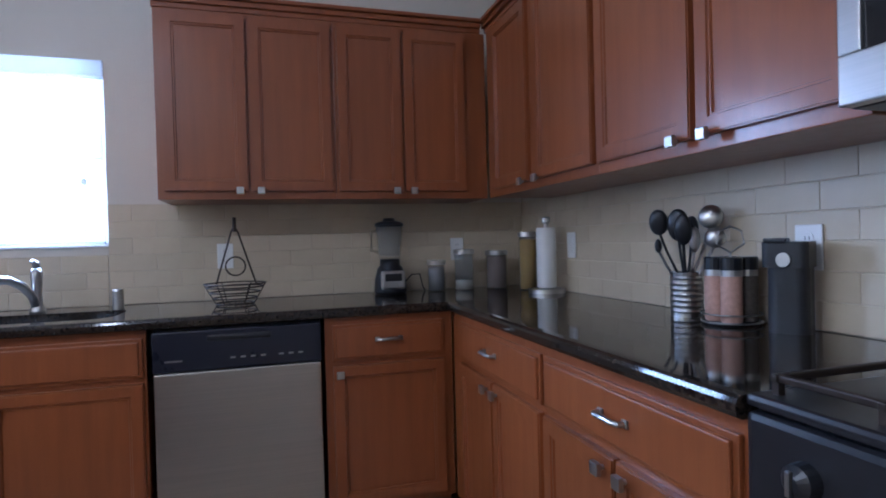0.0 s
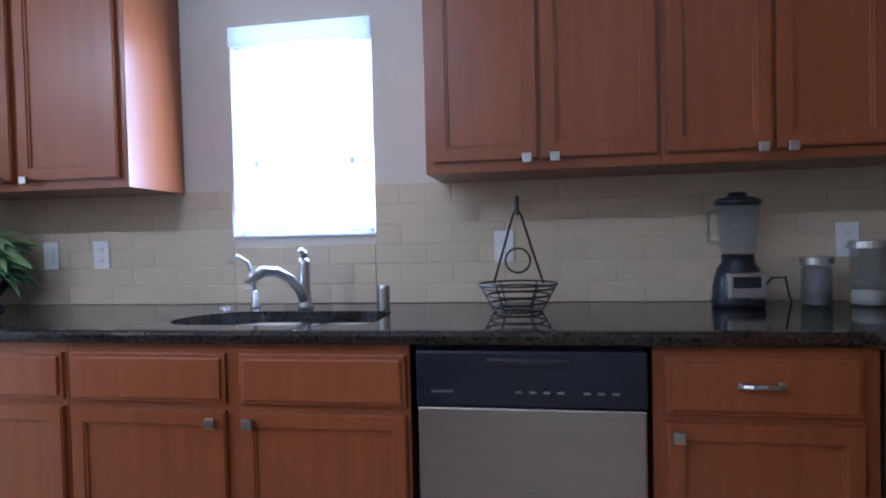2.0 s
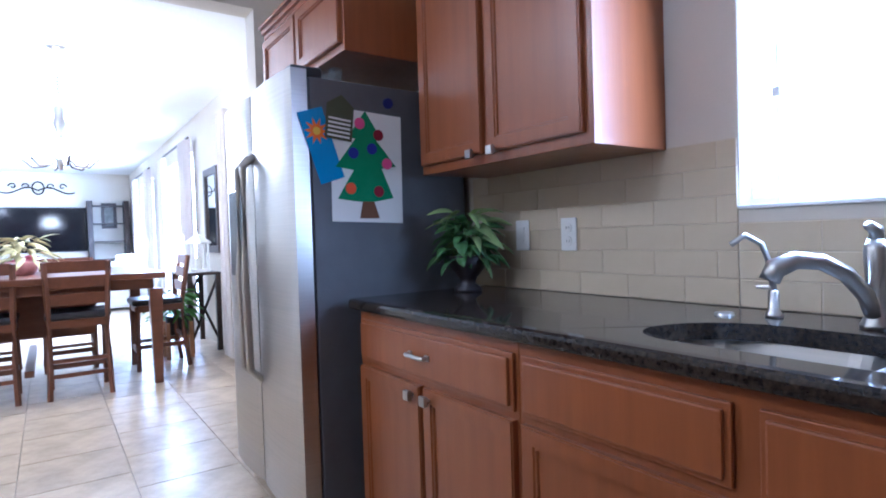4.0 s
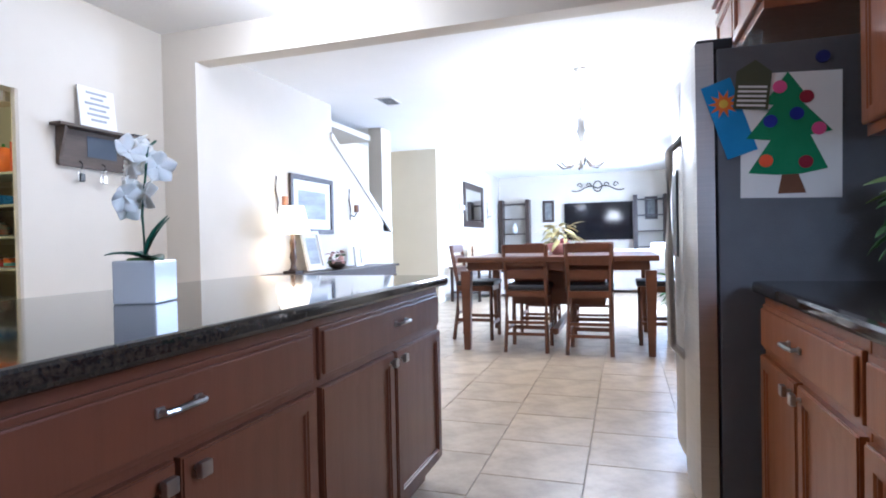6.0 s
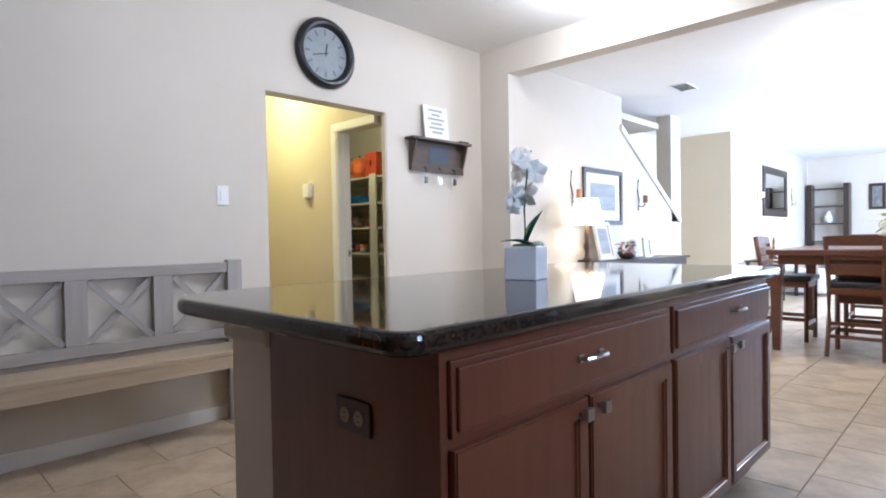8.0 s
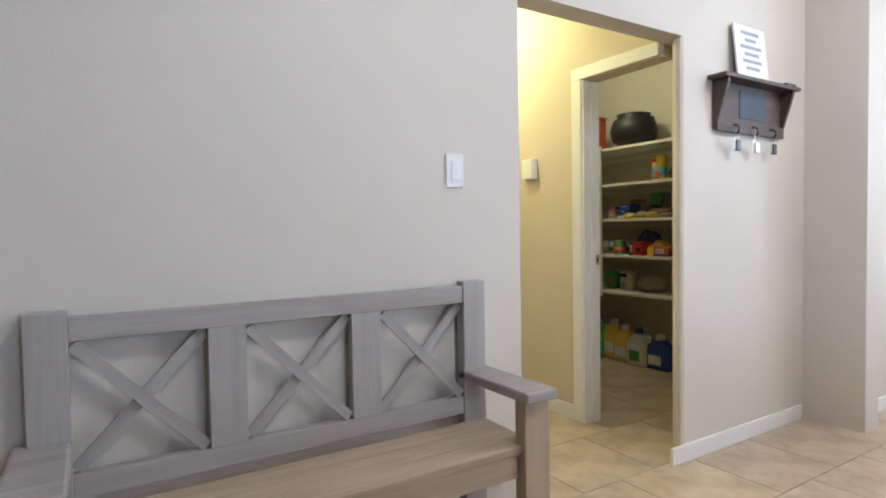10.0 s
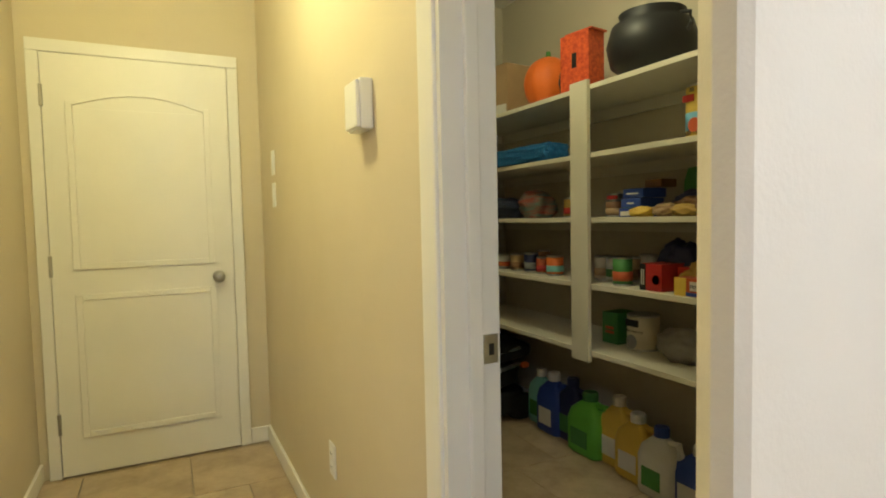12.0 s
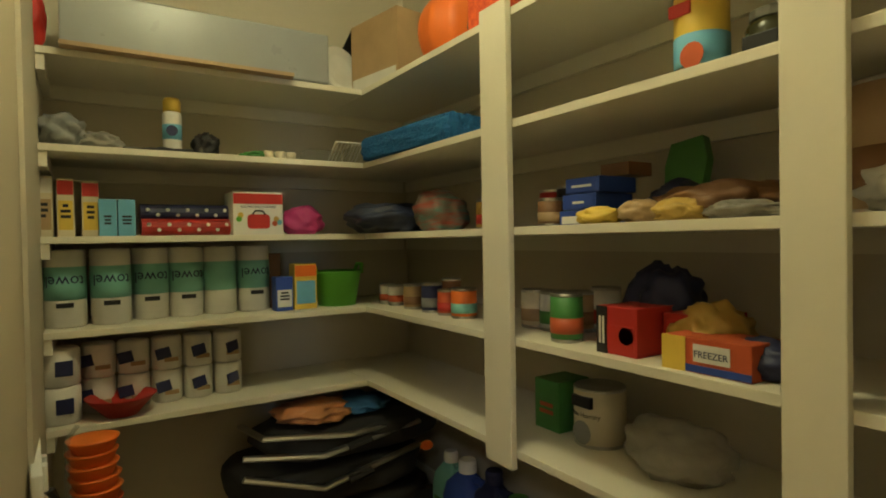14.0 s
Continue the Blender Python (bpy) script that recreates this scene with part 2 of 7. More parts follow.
def prism(outline, z0, z1, bm=None, turn=None):
    """A straight body over a flat outline of (x, y)."""
    own = bmesh.new()
    low = [own.verts.new((x, y, z0)) for x, y in outline]
    top = [own.verts.new((x, y, z1)) for x, y in outline]
    own.faces.new(low[::-1])
    own.faces.new(top)
    for k in range(len(low)):
        own.faces.new((low[k], low[(k + 1) % len(low)], top[(k + 1) % len(low)], top[k]))
    if turn:
        own.transform(turn)
    bmesh.ops.recalc_face_normals(own, faces=own.faces)
    return merge(bm, own)


def structure(name, bm, material, label="", category=""):
    return tagged(part(name, bm, material), label, category, kind="structure")


# ---- setting ----
CT = 0.92
KC, LC = 2.75, 2.70
YD = -4.50          # wall with the doorway
XB = -5.20          # beam towards the dining room
XW = -16.19         # far wall of the living room
HX = -4.118         # hall wall with the pantry door
structure("subfloor", box(XW - 0.2, 0.2, -7.8, 0.2, -0.2, -0.012), FLOORG, "grey-brown grout bed under the floor tiles", "floor")

# wall over the sink, with its window
bm = box(-2.64, 0.15, 0, 0.15, 0, 1.19)
for a in ((-5.36, -2.64, 0, KC), (-2.05, 0.15, 1.19, KC), (-2.64, -2.05, 2.02, KC)):
    box(a[0], a[1], 0, 0.15, a[2], a[3], bm=bm)
structure("wall_north", bm, WALL, "beige painted wall over the kitchen sink", "wall")
structure("wall_east", box(0, 0.15, -4.62, 0, 0, KC), WALL, "beige painted wall behind the stove", "wall")
bm = box(-3.06, 0.15, YD - 0.12, YD, 0, KC)
box(-5.36, -4.2, YD - 0.12, YD, 0, KC, bm=bm)
prism([(-4.2, YD), (-4.2, YD - 0.07), (-4.1, YD - 0.07), (-4.072, YD - 0.06), (-4.055, YD - 0.03), (-4.06, YD - 0.008), (-4.075, YD)], 0, 2.045, bm=bm)
box(-4.2, -3.06, YD - 0.12, YD, 2.045, KC, bm=bm)
structure("wall_south", bm, WALL, "beige painted wall with an open doorway", "wall")
bm = box(XB - 0.16, XB, YD, -4.18, 0, 2.5)
box(XB - 0.16, XB, YD, 0, 2.5, KC, bm=bm)
box(XB - 0.16, XB, -0.5, 0, 0, 2.5, bm=bm)
structure("beam", bm, WALL, "beige painted beam on two short wall piers", "beam")
structure("ceiling_kitchen", box(XB, 0.15, YD - 0.12, 0.15, KC, KC + 0.1), CEIL, "white textured kitchen ceiling", "ceiling")
structure("ceiling_living", box(XW - 0.15, XB - 0.16, -6.2, 0.2, LC, LC + 0.15), CEIL, "white textured living room ceiling", "ceiling")
structure("ceiling_hall", box(-5.86, -2.88, -7.7, YD - 0.12, 2.62, 2.72), CEIL, "white hall and pantry ceiling", "ceiling")

# living room walls
bm = box(-7.55, XB - 0.16, -4.45, -4.3, 0, LC)
prism([(-7.55, 0.0), (-9.2, 0.0), (-9.2, 1.3), (-7.55, 2.32)], 4.3, 4.45, bm=bm, turn=Matrix.Rotation(radians(90), 4, 'X'))
structure("wall_stair", bm, WALL, "beige painted wall sloping down beside the staircase", "wall")
structure("stair_rail_cap", prism([(-7.5, 2.30), (-9.24, 1.22), (-9.24, 1.29), (-7.5, 2.375)], 4.27, 4.47, turn=Matrix.Rotation(radians(90), 4, 'X')), TRIM, "white sloping cap on the stair wall", "trim")
bm = box(-9.3, -8.98, -4.5, -4.3, 1.24, LC)
box(-9.3, -9.2, -4.5, -4.3, 0, 1.3, bm=bm)
structure("stair_post_wall", bm, WALL, "narrow beige wall post at the stair foot", "wall")
bm = box(-9.3, -5.86, -5.75, -5.6, 0, 3.6)
structure("wall_behind_stairs", bm, WALL, "beige wall behind the staircase", "wall")
structure("stair_soffit", box(-9.0, -7.4, -5.6, -4.46, 2.52, 2.6), WALL, "beige slanted soffit over the stairs", "wall")
structure("wall_alcove", box(-11.1, -9.3, -5.3, -5.15, 0, LC), HALLWALL, "tan painted wall of the entry recess", "wall")
structure("wall_alcove_side", box(-11.1, -10.98, -5.15, -4.15, 0, LC), HALLWALL, "tan painted side of the entry recess", "wall")
structure("wall_mirror", box(XW, -11.1, -4.3, -4.15, 0, LC), WALL, "beige painted living room wall", "wall")
structure("wall_tv", box(XW - 0.15, XW, -4.4, 0.2, 0, LC), WALL, "beige painted wall behind the television", "wall")
bm = box(-9.5, XB - 0.16, 0, 0.15, 0, LC)
for a in ((-11.3, -9.5, 0, 0.25), (-11.3, -9.5, 2.3, LC), (-12.7, -11.3, 0, LC), (-14.5, -12.7, 0, 0.5), (-14.5, -12.7, 2.3, LC), (XW, -14.5, 0, LC)):
    box(a[0], a[1], 0, 0.15, a[2], a[3], bm=bm)
structure("wall_dining", bm, WALL, "beige painted wall with curtained windows", "wall")

# hall and pantry
bm = box(HX - 0.07, HX + 0.038, -7.39, -5.155, 0, 2.62)
box(HX - 0.07, HX + 0.038, -5.155, -4.62, 1.985, 2.62, bm=bm)
structure("wall_hall_west", bm, HALLWALL, "tan painted hall wall beside the pantry door", "wall")
structure("wall_hall_south", box(-4.19, -2.88, -7.57, -7.39, 0, 2.62), HALLWALL, "tan painted wall at the end of the hall", "wall")
structure("wall_hall_east", box(-3.01, -2.88, -7.39, YD - 0.12, 0, 2.62), HALLWALL, "tan painted wall across the hall", "wall")
structure("wall_pantry_west", box(-5.85, -5.70, -7.6, YD - 0.12, 0, 2.62), PANTRYWALL, "cream painted pantry wall behind the shelves", "wall")
structure("wall_pantry_east", box(-4.2, HX - 0.071, -7.46, -6.6, 0, 2.62), PANTRYWALL, "cream painted pantry wall beside the shelves", "wall")
structure("wall_pantry_south", box(-5.70, HX - 0.07, -7.6, -7.46, 0, 2.62), PANTRYWALL, "cream painted pantry end wall", "wall")


# ---- cabinets ----
def shaker(w, h, frame_w=0.058, thick=0.02):
    """A door with a flat recessed panel; front at -thick, from x 0 to w and z 0 to h."""
    bm = box(0, w, -thick, 0, 0, h)
    front = [f for f in bm.faces if f.normal.y < -0.9]
    rim = list(front[0].edges)
    bmesh.ops.inset_region(bm, faces=front, thickness=frame_w)
    bmesh.ops.inset_region(bm, faces=front, thickness=0.003, depth=-0.005)
    bmesh.ops.inset_region(bm, faces=front, thickness=0.008)
    bmesh.ops.inset_region(bm, faces=front, thickness=0.003, depth=-0.006)
    bmesh.ops.bevel(bm, geom=rim, offset=0.004, segments=2, affect='EDGES')
    return bm


def slab(w, h, thick=0.02):
    """A drawer front with a stepped, bevelled edge."""
    bm = box(0, w, -0.011, 0, 0, h, 0.003)
    return box(0.012, w - 0.012, -thick, -0.01, 0.012, h - 0.012, 0.005, bm)


def knob():
    bm = lathe([(0.006, 0), (0.005, 0.014)], 10, turn=Matrix.Rotation(radians(90), 4, 'X'))
    return box(-0.015, 0.015, -0.027, -0.013, -0.015, 0.015, 0.003, bm)


def pull():
    pts = [(-0.048, 0, 0), (-0.046, -0.02, 0), (-0.03, -0.028, 0.002), (0, -0.030, 0.004), (0.03, -0.028, 0.002), (0.046, -0.02, 0), (0.048, 0, 0)]
    bm = tube(pts, 0.0065, 8)
    for s in (-1, 1):
        box(s * 0.047 - 0.010, s * 0.047 + 0.010, -0.006, 0, -0.009, 0.009, 0.002, bm)
    return bm


def cabinet(m, w, z0, z1, depth, fronts, label, material=WOOD, toe=True, category="cabinet", name="base_cabinet", group="", plain_body=None):
    """A unit with its back at y 0 and its face at y -depth, from x 0 to w. fronts: (kind, x0, x1, z0, z1, knob x or None, knob z)."""
    ob = thing(name, m, label, category, group)
    if toe:
        bm = box(0, w, -depth, 0, 0.1, z1, 0.002)
        box(0.0, w, -depth + 0.07, 0, 0.0, 0.1, 0, bm)
    else:
        bm = box(0, w, -depth, 0, z0, z1, 0.003)
    part("body", bm, material, ob)
    for kind, a, b, c, d, kx, kz in fronts:
        f = part("drawer_front" if kind == "drawer" else "door", slab(b - a, d - c) if kind == "drawer" else shaker(b - a, d - c), material, ob)
        f.location = (a, -depth - 0.0005, c)
        if kx is not None:
            k = part("handle", pull() if kind == "drawer" else knob(), CHROME, f, "satin nickel pull" if kind == "drawer" else "square satin nickel knob")
            k.location = (kx - a, -0.02, kz - c)
    return ob


def crown(m, x0, x1, z, depth):
    bm = None
    for k, (o, h0, h1) in enumerate(((0.004, 0, 0.022), (0.018, 0.022, 0.045), (0.034, 0.045, 0.062))):
        bm = box(x0 - (0 if k < 0 else 0), x1, -depth - o, -depth + 0.03, z + h0, z + h1, 0.004, bm)
    ob = part("crown_moulding", bm, WOOD)
    ob.matrix_world = m
    return tagged(ob, "red-brown cherry crown moulding along the wall cabinets", "moulding", kind="structure")


NORTH = Matrix.Identity(4)
EAST = pose(0, 0, 0, 0, 0, -90)
FD = 0.615
DR0, DR1, DD0, DD1 = 0.705, 0.85, 0.125, 0.685


def north(x):
    return pose(x, -0.002, 0)


def east(y):
    return pose(-0.002, y, 0, 0, 0, -90)


# base units on the sink wall
cabinet(north(-3.70), 0.84, 0, 0.88, FD, [("drawer", 0.02, 0.83, DR0, DR1, 0.42, 0.78), ("door", 0.02, 0.41, DD0, DD1, 0.375, 0.655), ("door", 0.43, 0.83, DD0, DD1, 0.465, 0.655)],
        "cherry base cabinet with one drawer and two doors", group="kitchen base cabinets")
cabinet(north(-2.86), 1.07, 0, 0.68, FD, [("drawer", 0.02, 0.525, DR0, DR1, None, 0), ("drawer", 0.57, 1.06, DR0, DR1, None, 0), ("door", 0.02, 0.525, DD0, DD1, 0.49, 0.655), ("door", 0.57, 1.06, DD0, DD1, 0.605, 0.655)],
        "cherry sink base cabinet with two false drawer fronts", group="kitchen base cabinets")
bm = box(-2.86, -1.79, -FD, -FD + 0.02, 0.68, 0.88)
ob = part("sink_rail", bm, WOOD)
tagged(ob, "cherry rail behind the false fronts under the sink", "cabinet rail")
cabinet(north(-1.15), 0.53, 0, 0.88, FD, [("drawer", 0.03, 0.49, DR0, DR1, 0.255, 0.785), ("door", 0.03, 0.49, DD0, DD1, 0.055, 0.655)],
        "cherry base cabinet with one drawer and one door", group="kitchen base cabinets")
# base units on the stove wall
cabinet(east(-0.63), 0.84, 0, 0.88, FD, [("drawer", 0.12, 0.83, DR0, DR1, 0.47, 0.785), ("door", 0.12, 0.47, DD0, DD1, 0.43, 0.655), ("door", 0.48, 0.83, DD0, DD1, 0.52, 0.655)],
        "cherry base cabinet beside the inner corner", group="kitchen base cabinets")
cabinet(east(-1.47), 0.72, 0, 0.88, FD, [("drawer", 0.015, 0.70, DR0, DR1, 0.36, 0.78), ("door", 0.015, 0.352, DD0, DD1, 0.315, 0.655), ("door", 0.362, 0.70, DD0, DD1, 0.40, 0.655)],
        "cherry base cabinet beside the stove", group="kitchen base cabinets")
UB, UT, UD = 1.375, 2.17, 0.325
U0, U1 = UB + 0.035, UT - 0.02
KZ = UB + 0.075
cabinet(north(-1.785), 0.73, UB, UT, UD, [("door", 0.03, 0.358, U0, U1, 0.325, KZ - 0.04), ("door", 0.372, 0.715, U0, U1, 0.41, KZ - 0.04)],
        "cherry wall cabinet with two doors", toe=False, name="wall_cabinet", group="wall cabinets")
cabinet(north(-1.055), 0.727, UB, UT, UD, [("door", 0.015, 0.305, U0, U1, 0.272, KZ - 0.04), ("door", 0.318, 0.615, U0, U1, 0.352, KZ - 0.04)],
        "cherry wall cabinet beside the corner", toe=False, name="wall_cabinet", group="wall cabinets")
cabinet(east(-0.35), 0.955, UB, UT, UD, [("door", 0.09, 0.46, U0, U1, 0.425, KZ - 0.04), ("door", 0.525, 0.94, U0, U1, 0.56, KZ - 0.04)],
        "cherry corner wall cabinet with two doors", toe=False, name="wall_cabinet", group="wall cabinets")
cabinet(east(-1.305), 0.865, UB, UT, UD, [("door", 0.015, 0.435, U0, U1, 0.39, KZ - 0.04), ("door", 0.455, 0.85, U0, U1, 0.50, KZ - 0.04)],
        "cherry wall cabinet beside the microwave", toe=False, name="wall_cabinet", group="wall cabinets")
cabinet(north(-3.70), 0.845, UB, UT, UD, [("door", 0.015, 0.385, U0, U1, 0.345, KZ - 0.04), ("door", 0.415, 0.815, U0, U1, 0.455, KZ - 0.04)],
        "cherry wall cabinet between refrigerator and window", toe=False, name="wall_cabinet", group="wall cabinets")
cabinet(north(-4.76), 0.93, 1.86, UT, 0.58, [("door", 0.015, 0.46, 1.89, U1, None, 0), ("door", 0.475, 0.915, 1.89, U1, None, 0)],
        "cherry cabinet over the refrigerator", toe=False, name="wall_cabinet", group="wall cabinets")
crown(north(0), -1.79, -0.35, UT, UD)
crown(east(0), 0.33, 2.17, UT, UD)
crown(north(0), -3.70, -2.85, UT, UD)
crown(north(0), -4.76, -3.83, UT, 0.58)


# ---- countertop with the sink cut out ----
def rounded(x0, x1, y0, y1, r, n=6, rs=None):
    rs = rs or [r] * 4
    pts = []
    for cx, cy, a0, q in ((x1 - rs[0], y1 - rs[0], 0, rs[0]), (x0 + rs[1], y1 - rs[1], 90, rs[1]), (x0 + rs[2], y0 + rs[2], 180, rs[2]), (x1 - rs[3], y0 + rs[3], 270, rs[3])):
        for k in range(n + 1):
            a = radians(a0 + 90 * k / n)
            pts.append((cx + q * math.cos(a), cy + q * math.sin(a)))
    return pts


def rounded_slab(x0, x1, y0, y1, rs, z0, z1):
    """A stone slab with rounded corners and a softened edge all round."""
    bm = bmesh.new()
    rings = []
    for c, z in ((0.012, z0), (0.004, z0 + 0.005), (0, z0 + 0.013), (0, z1 - 0.015), (0.002, z1 - 0.008), (0.007, z1 - 0.002), (0.015, z1)):
        rings.append([bm.verts.new((x, y, z)) for x, y in rounded(x0 + c, x1 - c, y0 + c, y1 - c, 0, 10, [r - c for r in rs])])
    for a, b in zip(rings, rings[1:]):
        for k in range(len(a)):
            bm.faces.new((a[k], a[(k + 1) % len(a)], b[(k + 1) % len(b)], b[k]))
    bm.faces.new(rings[0][::-1])
    bm.faces.new(rings[-1])
    return bm


OV = 0.648
hole = rounded(-2.62, -1.92, -0.545, -0.235, 0.09, rs=[0.07, 0.2, 0.12, 0.09])
around = rounded(-2.75, -1.8, -0.6, -0.1, 0.0001)
bm = bmesh.new()
rings = [[bm.verts.new((x, y, z)) for x, y in loop] for loop, z in ((around, CT), (hole, CT), (hole, 0.88))]
for a, b in zip(rings, rings[1:]):
    for q in range(len(a)):
        bm.faces.new((a[q], a[(q + 1) % len(a)], b[(q + 1) % len(b)], b[q]))
bmesh.ops.recalc_face_normals(bm, faces=bm.faces)
for f in bm.faces:
    if abs(f.normal.z) > 0.9 and f.normal.z < 0:
        f.normal_flip()
for a in ((-3.735, -2.75, -0.62, -0.003), (-1.8, -0.62, -0.62, -0.003), (-2.75, -1.8, -0.1, -0.003), (-2.75, -1.8, -0.62, -0.6), (-0.62, -0.003, -2.185, -0.003)):
    box(a[0], a[1], a[2], a[3], 0.88, CT, bm=bm)


def nosing(x0, x1):
    """The rounded front edge, along x, front at -OV."""
    return [(-0.62, 0.88), (-0.636, 0.88), (-0.645, 0.884), (-OV, 0.892), (-OV, 0.906), (-0.645, 0.914), (-0.637, CT - 0.001), (-0.62, CT)]


prism(nosing(0, 0), -3.735, -0.62, bm=bm, turn=Matrix(((0, 0, 1, 0), (1, 0, 0, 0), (0, 1, 0, 0), (0, 0, 0, 1))))
prism(nosing(0, 0), -2.185, -0.62, bm=bm, turn=Matrix(((1, 0, 0, 0), (0, 0, 1, 0), (0, 1, 0, 0), (0, 0, 0, 1))))
structure_top = part("countertop", bm, GRANITE)
tagged(structure_top, "polished black granite worktop running round the corner", "countertop")

sink = thing("kitchen_sink", pose(0, 0, 0), "double-bowl stainless steel sink under the granite worktop", "sink")
for name, a, b in (("large_bowl", -2.63, -2.215), ("small_bowl", -2.195, -1.91)):
    ring0 = rounded(a, b, -0.555, -0.225, 0.09)
    ring1 = rounded(a + 0.03, b - 0.03, -0.525, -0.255, 0.08)
    bm = bmesh.new()
    r0 = [bm.verts.new((x, y, 0.879)) for x, y in ring0]
    r1 = [bm.verts.new((x, y, 0.735)) for x, y in ring1]
    for k in range(len(r0)):
        bm.faces.new((r0[k], r1[k], r1[(k + 1) % len(r1)], r0[(k + 1) % len(r0)]))
    bm.faces.new(r1[::-1])
    bm.normal_update()
    bmesh.ops.solidify(bm, geom=bm.faces[:], thickness=0.004)
    part(name, bm, STEEL, sink, smooth=False)
part("divider", box(-2.225, -2.185, -0.55, -0.23, 0.845, 0.878, 0.012), STEEL, sink)

tap = thing("kitchen_faucet", pose(-2.285, -0.15, CT), "satin nickel pull-out faucet with a tall lever", "faucet")
part("base", lathe([(0.03, 0), (0.03, 0.01), (0.02, 0.03), (0.018, 0.09), (0.021, 0.13), (0.022, 0.165), (0.016, 0.185)], 20), CHROME, tap, smooth=True)
part("spout", tube([(0, -0.005, 0.02), (-0.012, -0.02, 0.07), (-0.035, -0.05, 0.115), (-0.065, -0.09, 0.142), (-0.1, -0.125, 0.146), (-0.128, -0.15, 0.13), (-0.136, -0.158, 0.105)], [0.017, 0.017, 0.017, 0.017, 0.019, 0.022, 0.02], 14), CHROME, tap, smooth=True)
part("lever", tube([(0, 0, 0.18), (0.0, 0.0, 0.205), (-0.008, -0.018, 0.215)], [0.015, 0.014, 0.01], 10), CHROME, tap, smooth=True)
tap2 = thing("filter_tap", pose(-2.5, -0.12, CT) @ Matrix.Scale(0.88, 4), "small gooseneck drinking water tap beside the sink", "faucet")
part("stem", lathe([(0.022, 0), (0.022, 0.008), (0.014, 0.02), (0.014, 0.07), (0.008, 0.075)], 14), CHROME, tap2, smooth=True)
part("spout", tube([(0, 0, 0.07), (-0.005, -0.005, 0.14), (-0.02, -0.02, 0.2), (-0.05, -0.05, 0.225), (-0.075, -0.075, 0.2)], 0.008, 10), CHROME, tap2, smooth=True)
part("lever", box(-0.045, 0.0, -0.006, 0.006, 0.075, 0.085, 0.003), CHROME, tap2)
gap = part("air_gap", lathe([(0.022, 0), (0.022, 0.075), (0.019, 0.085), (0.001, 0.087)], 18), CHROME, smooth=False)
gap.location = (-1.975, -0.19, CT)
tagged(gap, "small chrome cylinder beside the sink", "air gap")
disc = part("drain_button", lathe([(0.024, 0), (0.022, 0.006), (0.001, 0.008)], 18), CHROME)
disc.location = (-2.6, -0.16, CT)
tagged(disc, "flat chrome hole cover behind the sink", "hole cover")

# dishwasher
dw = thing("dishwasher", pose(-1.77, 0, 0), "stainless steel dishwasher with a dark control panel", "dishwasher")
part("body", box(0.0, 0.605, -0.6, -0.02, 0.1, 0.87), BLACK, dw)
part("door", box(0.006, 0.602, -0.642, -0.6, 0.11, 0.715, 0.006), STEEL, dw, "brushed stainless steel door")
panel = part("control_panel", box(0.004, 0.604, -0.648, -0.6, 0.72, 0.868, 0.006), NAVY, dw, "dark navy control panel")
part("handle_recess", box(0.19, 0.42, -0.652, -0.64, 0.825, 0.85, 0.008), BLACK, panel)
part("badge", box(0.045, 0.105, -0.651, -0.645, 0.757, 0.763), CHROME, panel)
for k in range(7):
    part("button", box(0.27 + k * 0.036 + (0.03 if k > 3 else 0), 0.288 + k * 0.036 + (0.03 if k > 3 else 0), -0.651, -0.645, 0.757, 0.763), CHROME, panel)
part("kick_plate", box(0.0, 0.605, -0.56, -0.54, 0, 0.1), BLACK, dw)

# window over the sink
win = thing("window_1", pose(0, 0, 0), "kitchen window with closed white slatted blind", "window")
win["kind"] = "structure"
bm = box(-2.64, -2.60, 0.07, 0.12, 1.19, 2.02)
box(-2.09, -2.05, 0.07, 0.12, 1.19, 2.02, bm=bm)
box(-2.6, -2.09, 0.07, 0.12, 1.19, 1.23, bm=bm)
box(-2.6, -2.09, 0.07, 0.12, 1.98, 2.02, bm=bm)
box(-2.6, -2.09, 0.07, 0.12, 1.59, 1.62, bm=bm)
part("window_frame", bm, WHITE, win)
pane = part("pane", box(-2.6, -2.09, 0.09, 0.096, 1.23, 1.98), GLASS, win)
pane.visible_shadow = False
part("window_sill", box(-2.64, -2.05, -0.012, 0.07, 1.186, 1.196, 0.002), WHITE, win)
out = part("backdrop_window", box(-2.9, -1.8, 0.3, 0.31, 1.0, 2.3), GLOW)
tagged(out, "bright hazy daylight outside the kitchen window", "backdrop", kind="structure")
blind = thing("window_blind", pose(-2.345, 0.03, 0), "white slatted blind lowered over the sink window", "blind")
part("valance", box(-0.295, 0.295, -0.045, 0.015, 1.955, 2.03, 0.006), BLIND, blind, "white valance")
for k in range(30):
    s = part("slat", box(-0.275, 0.275, -0.001, 0.001, -0.0145, 0.0145), BLIND, blind)
    s.location = (0, 0, 1.225 + k * 0.0255)
    s.rotation_euler = (radians(16), 0, 0)
part("bottom_rail", box(-0.275, 0.275, -0.012, 0.012, 1.198, 1.212, 0.003), BLIND, blind)
for s in (-0.2, 0.2):
    part("lift_cord", box(s - 0.0015, s + 0.0015, -0.018, -0.015, 1.2, 1.96), WHITE, blind)
    part("cord_clip", box(s - 0.01, s + 0.01, -0.024, -0.012, 1.47, 1.495, 0.003), CERAMIC, blind)


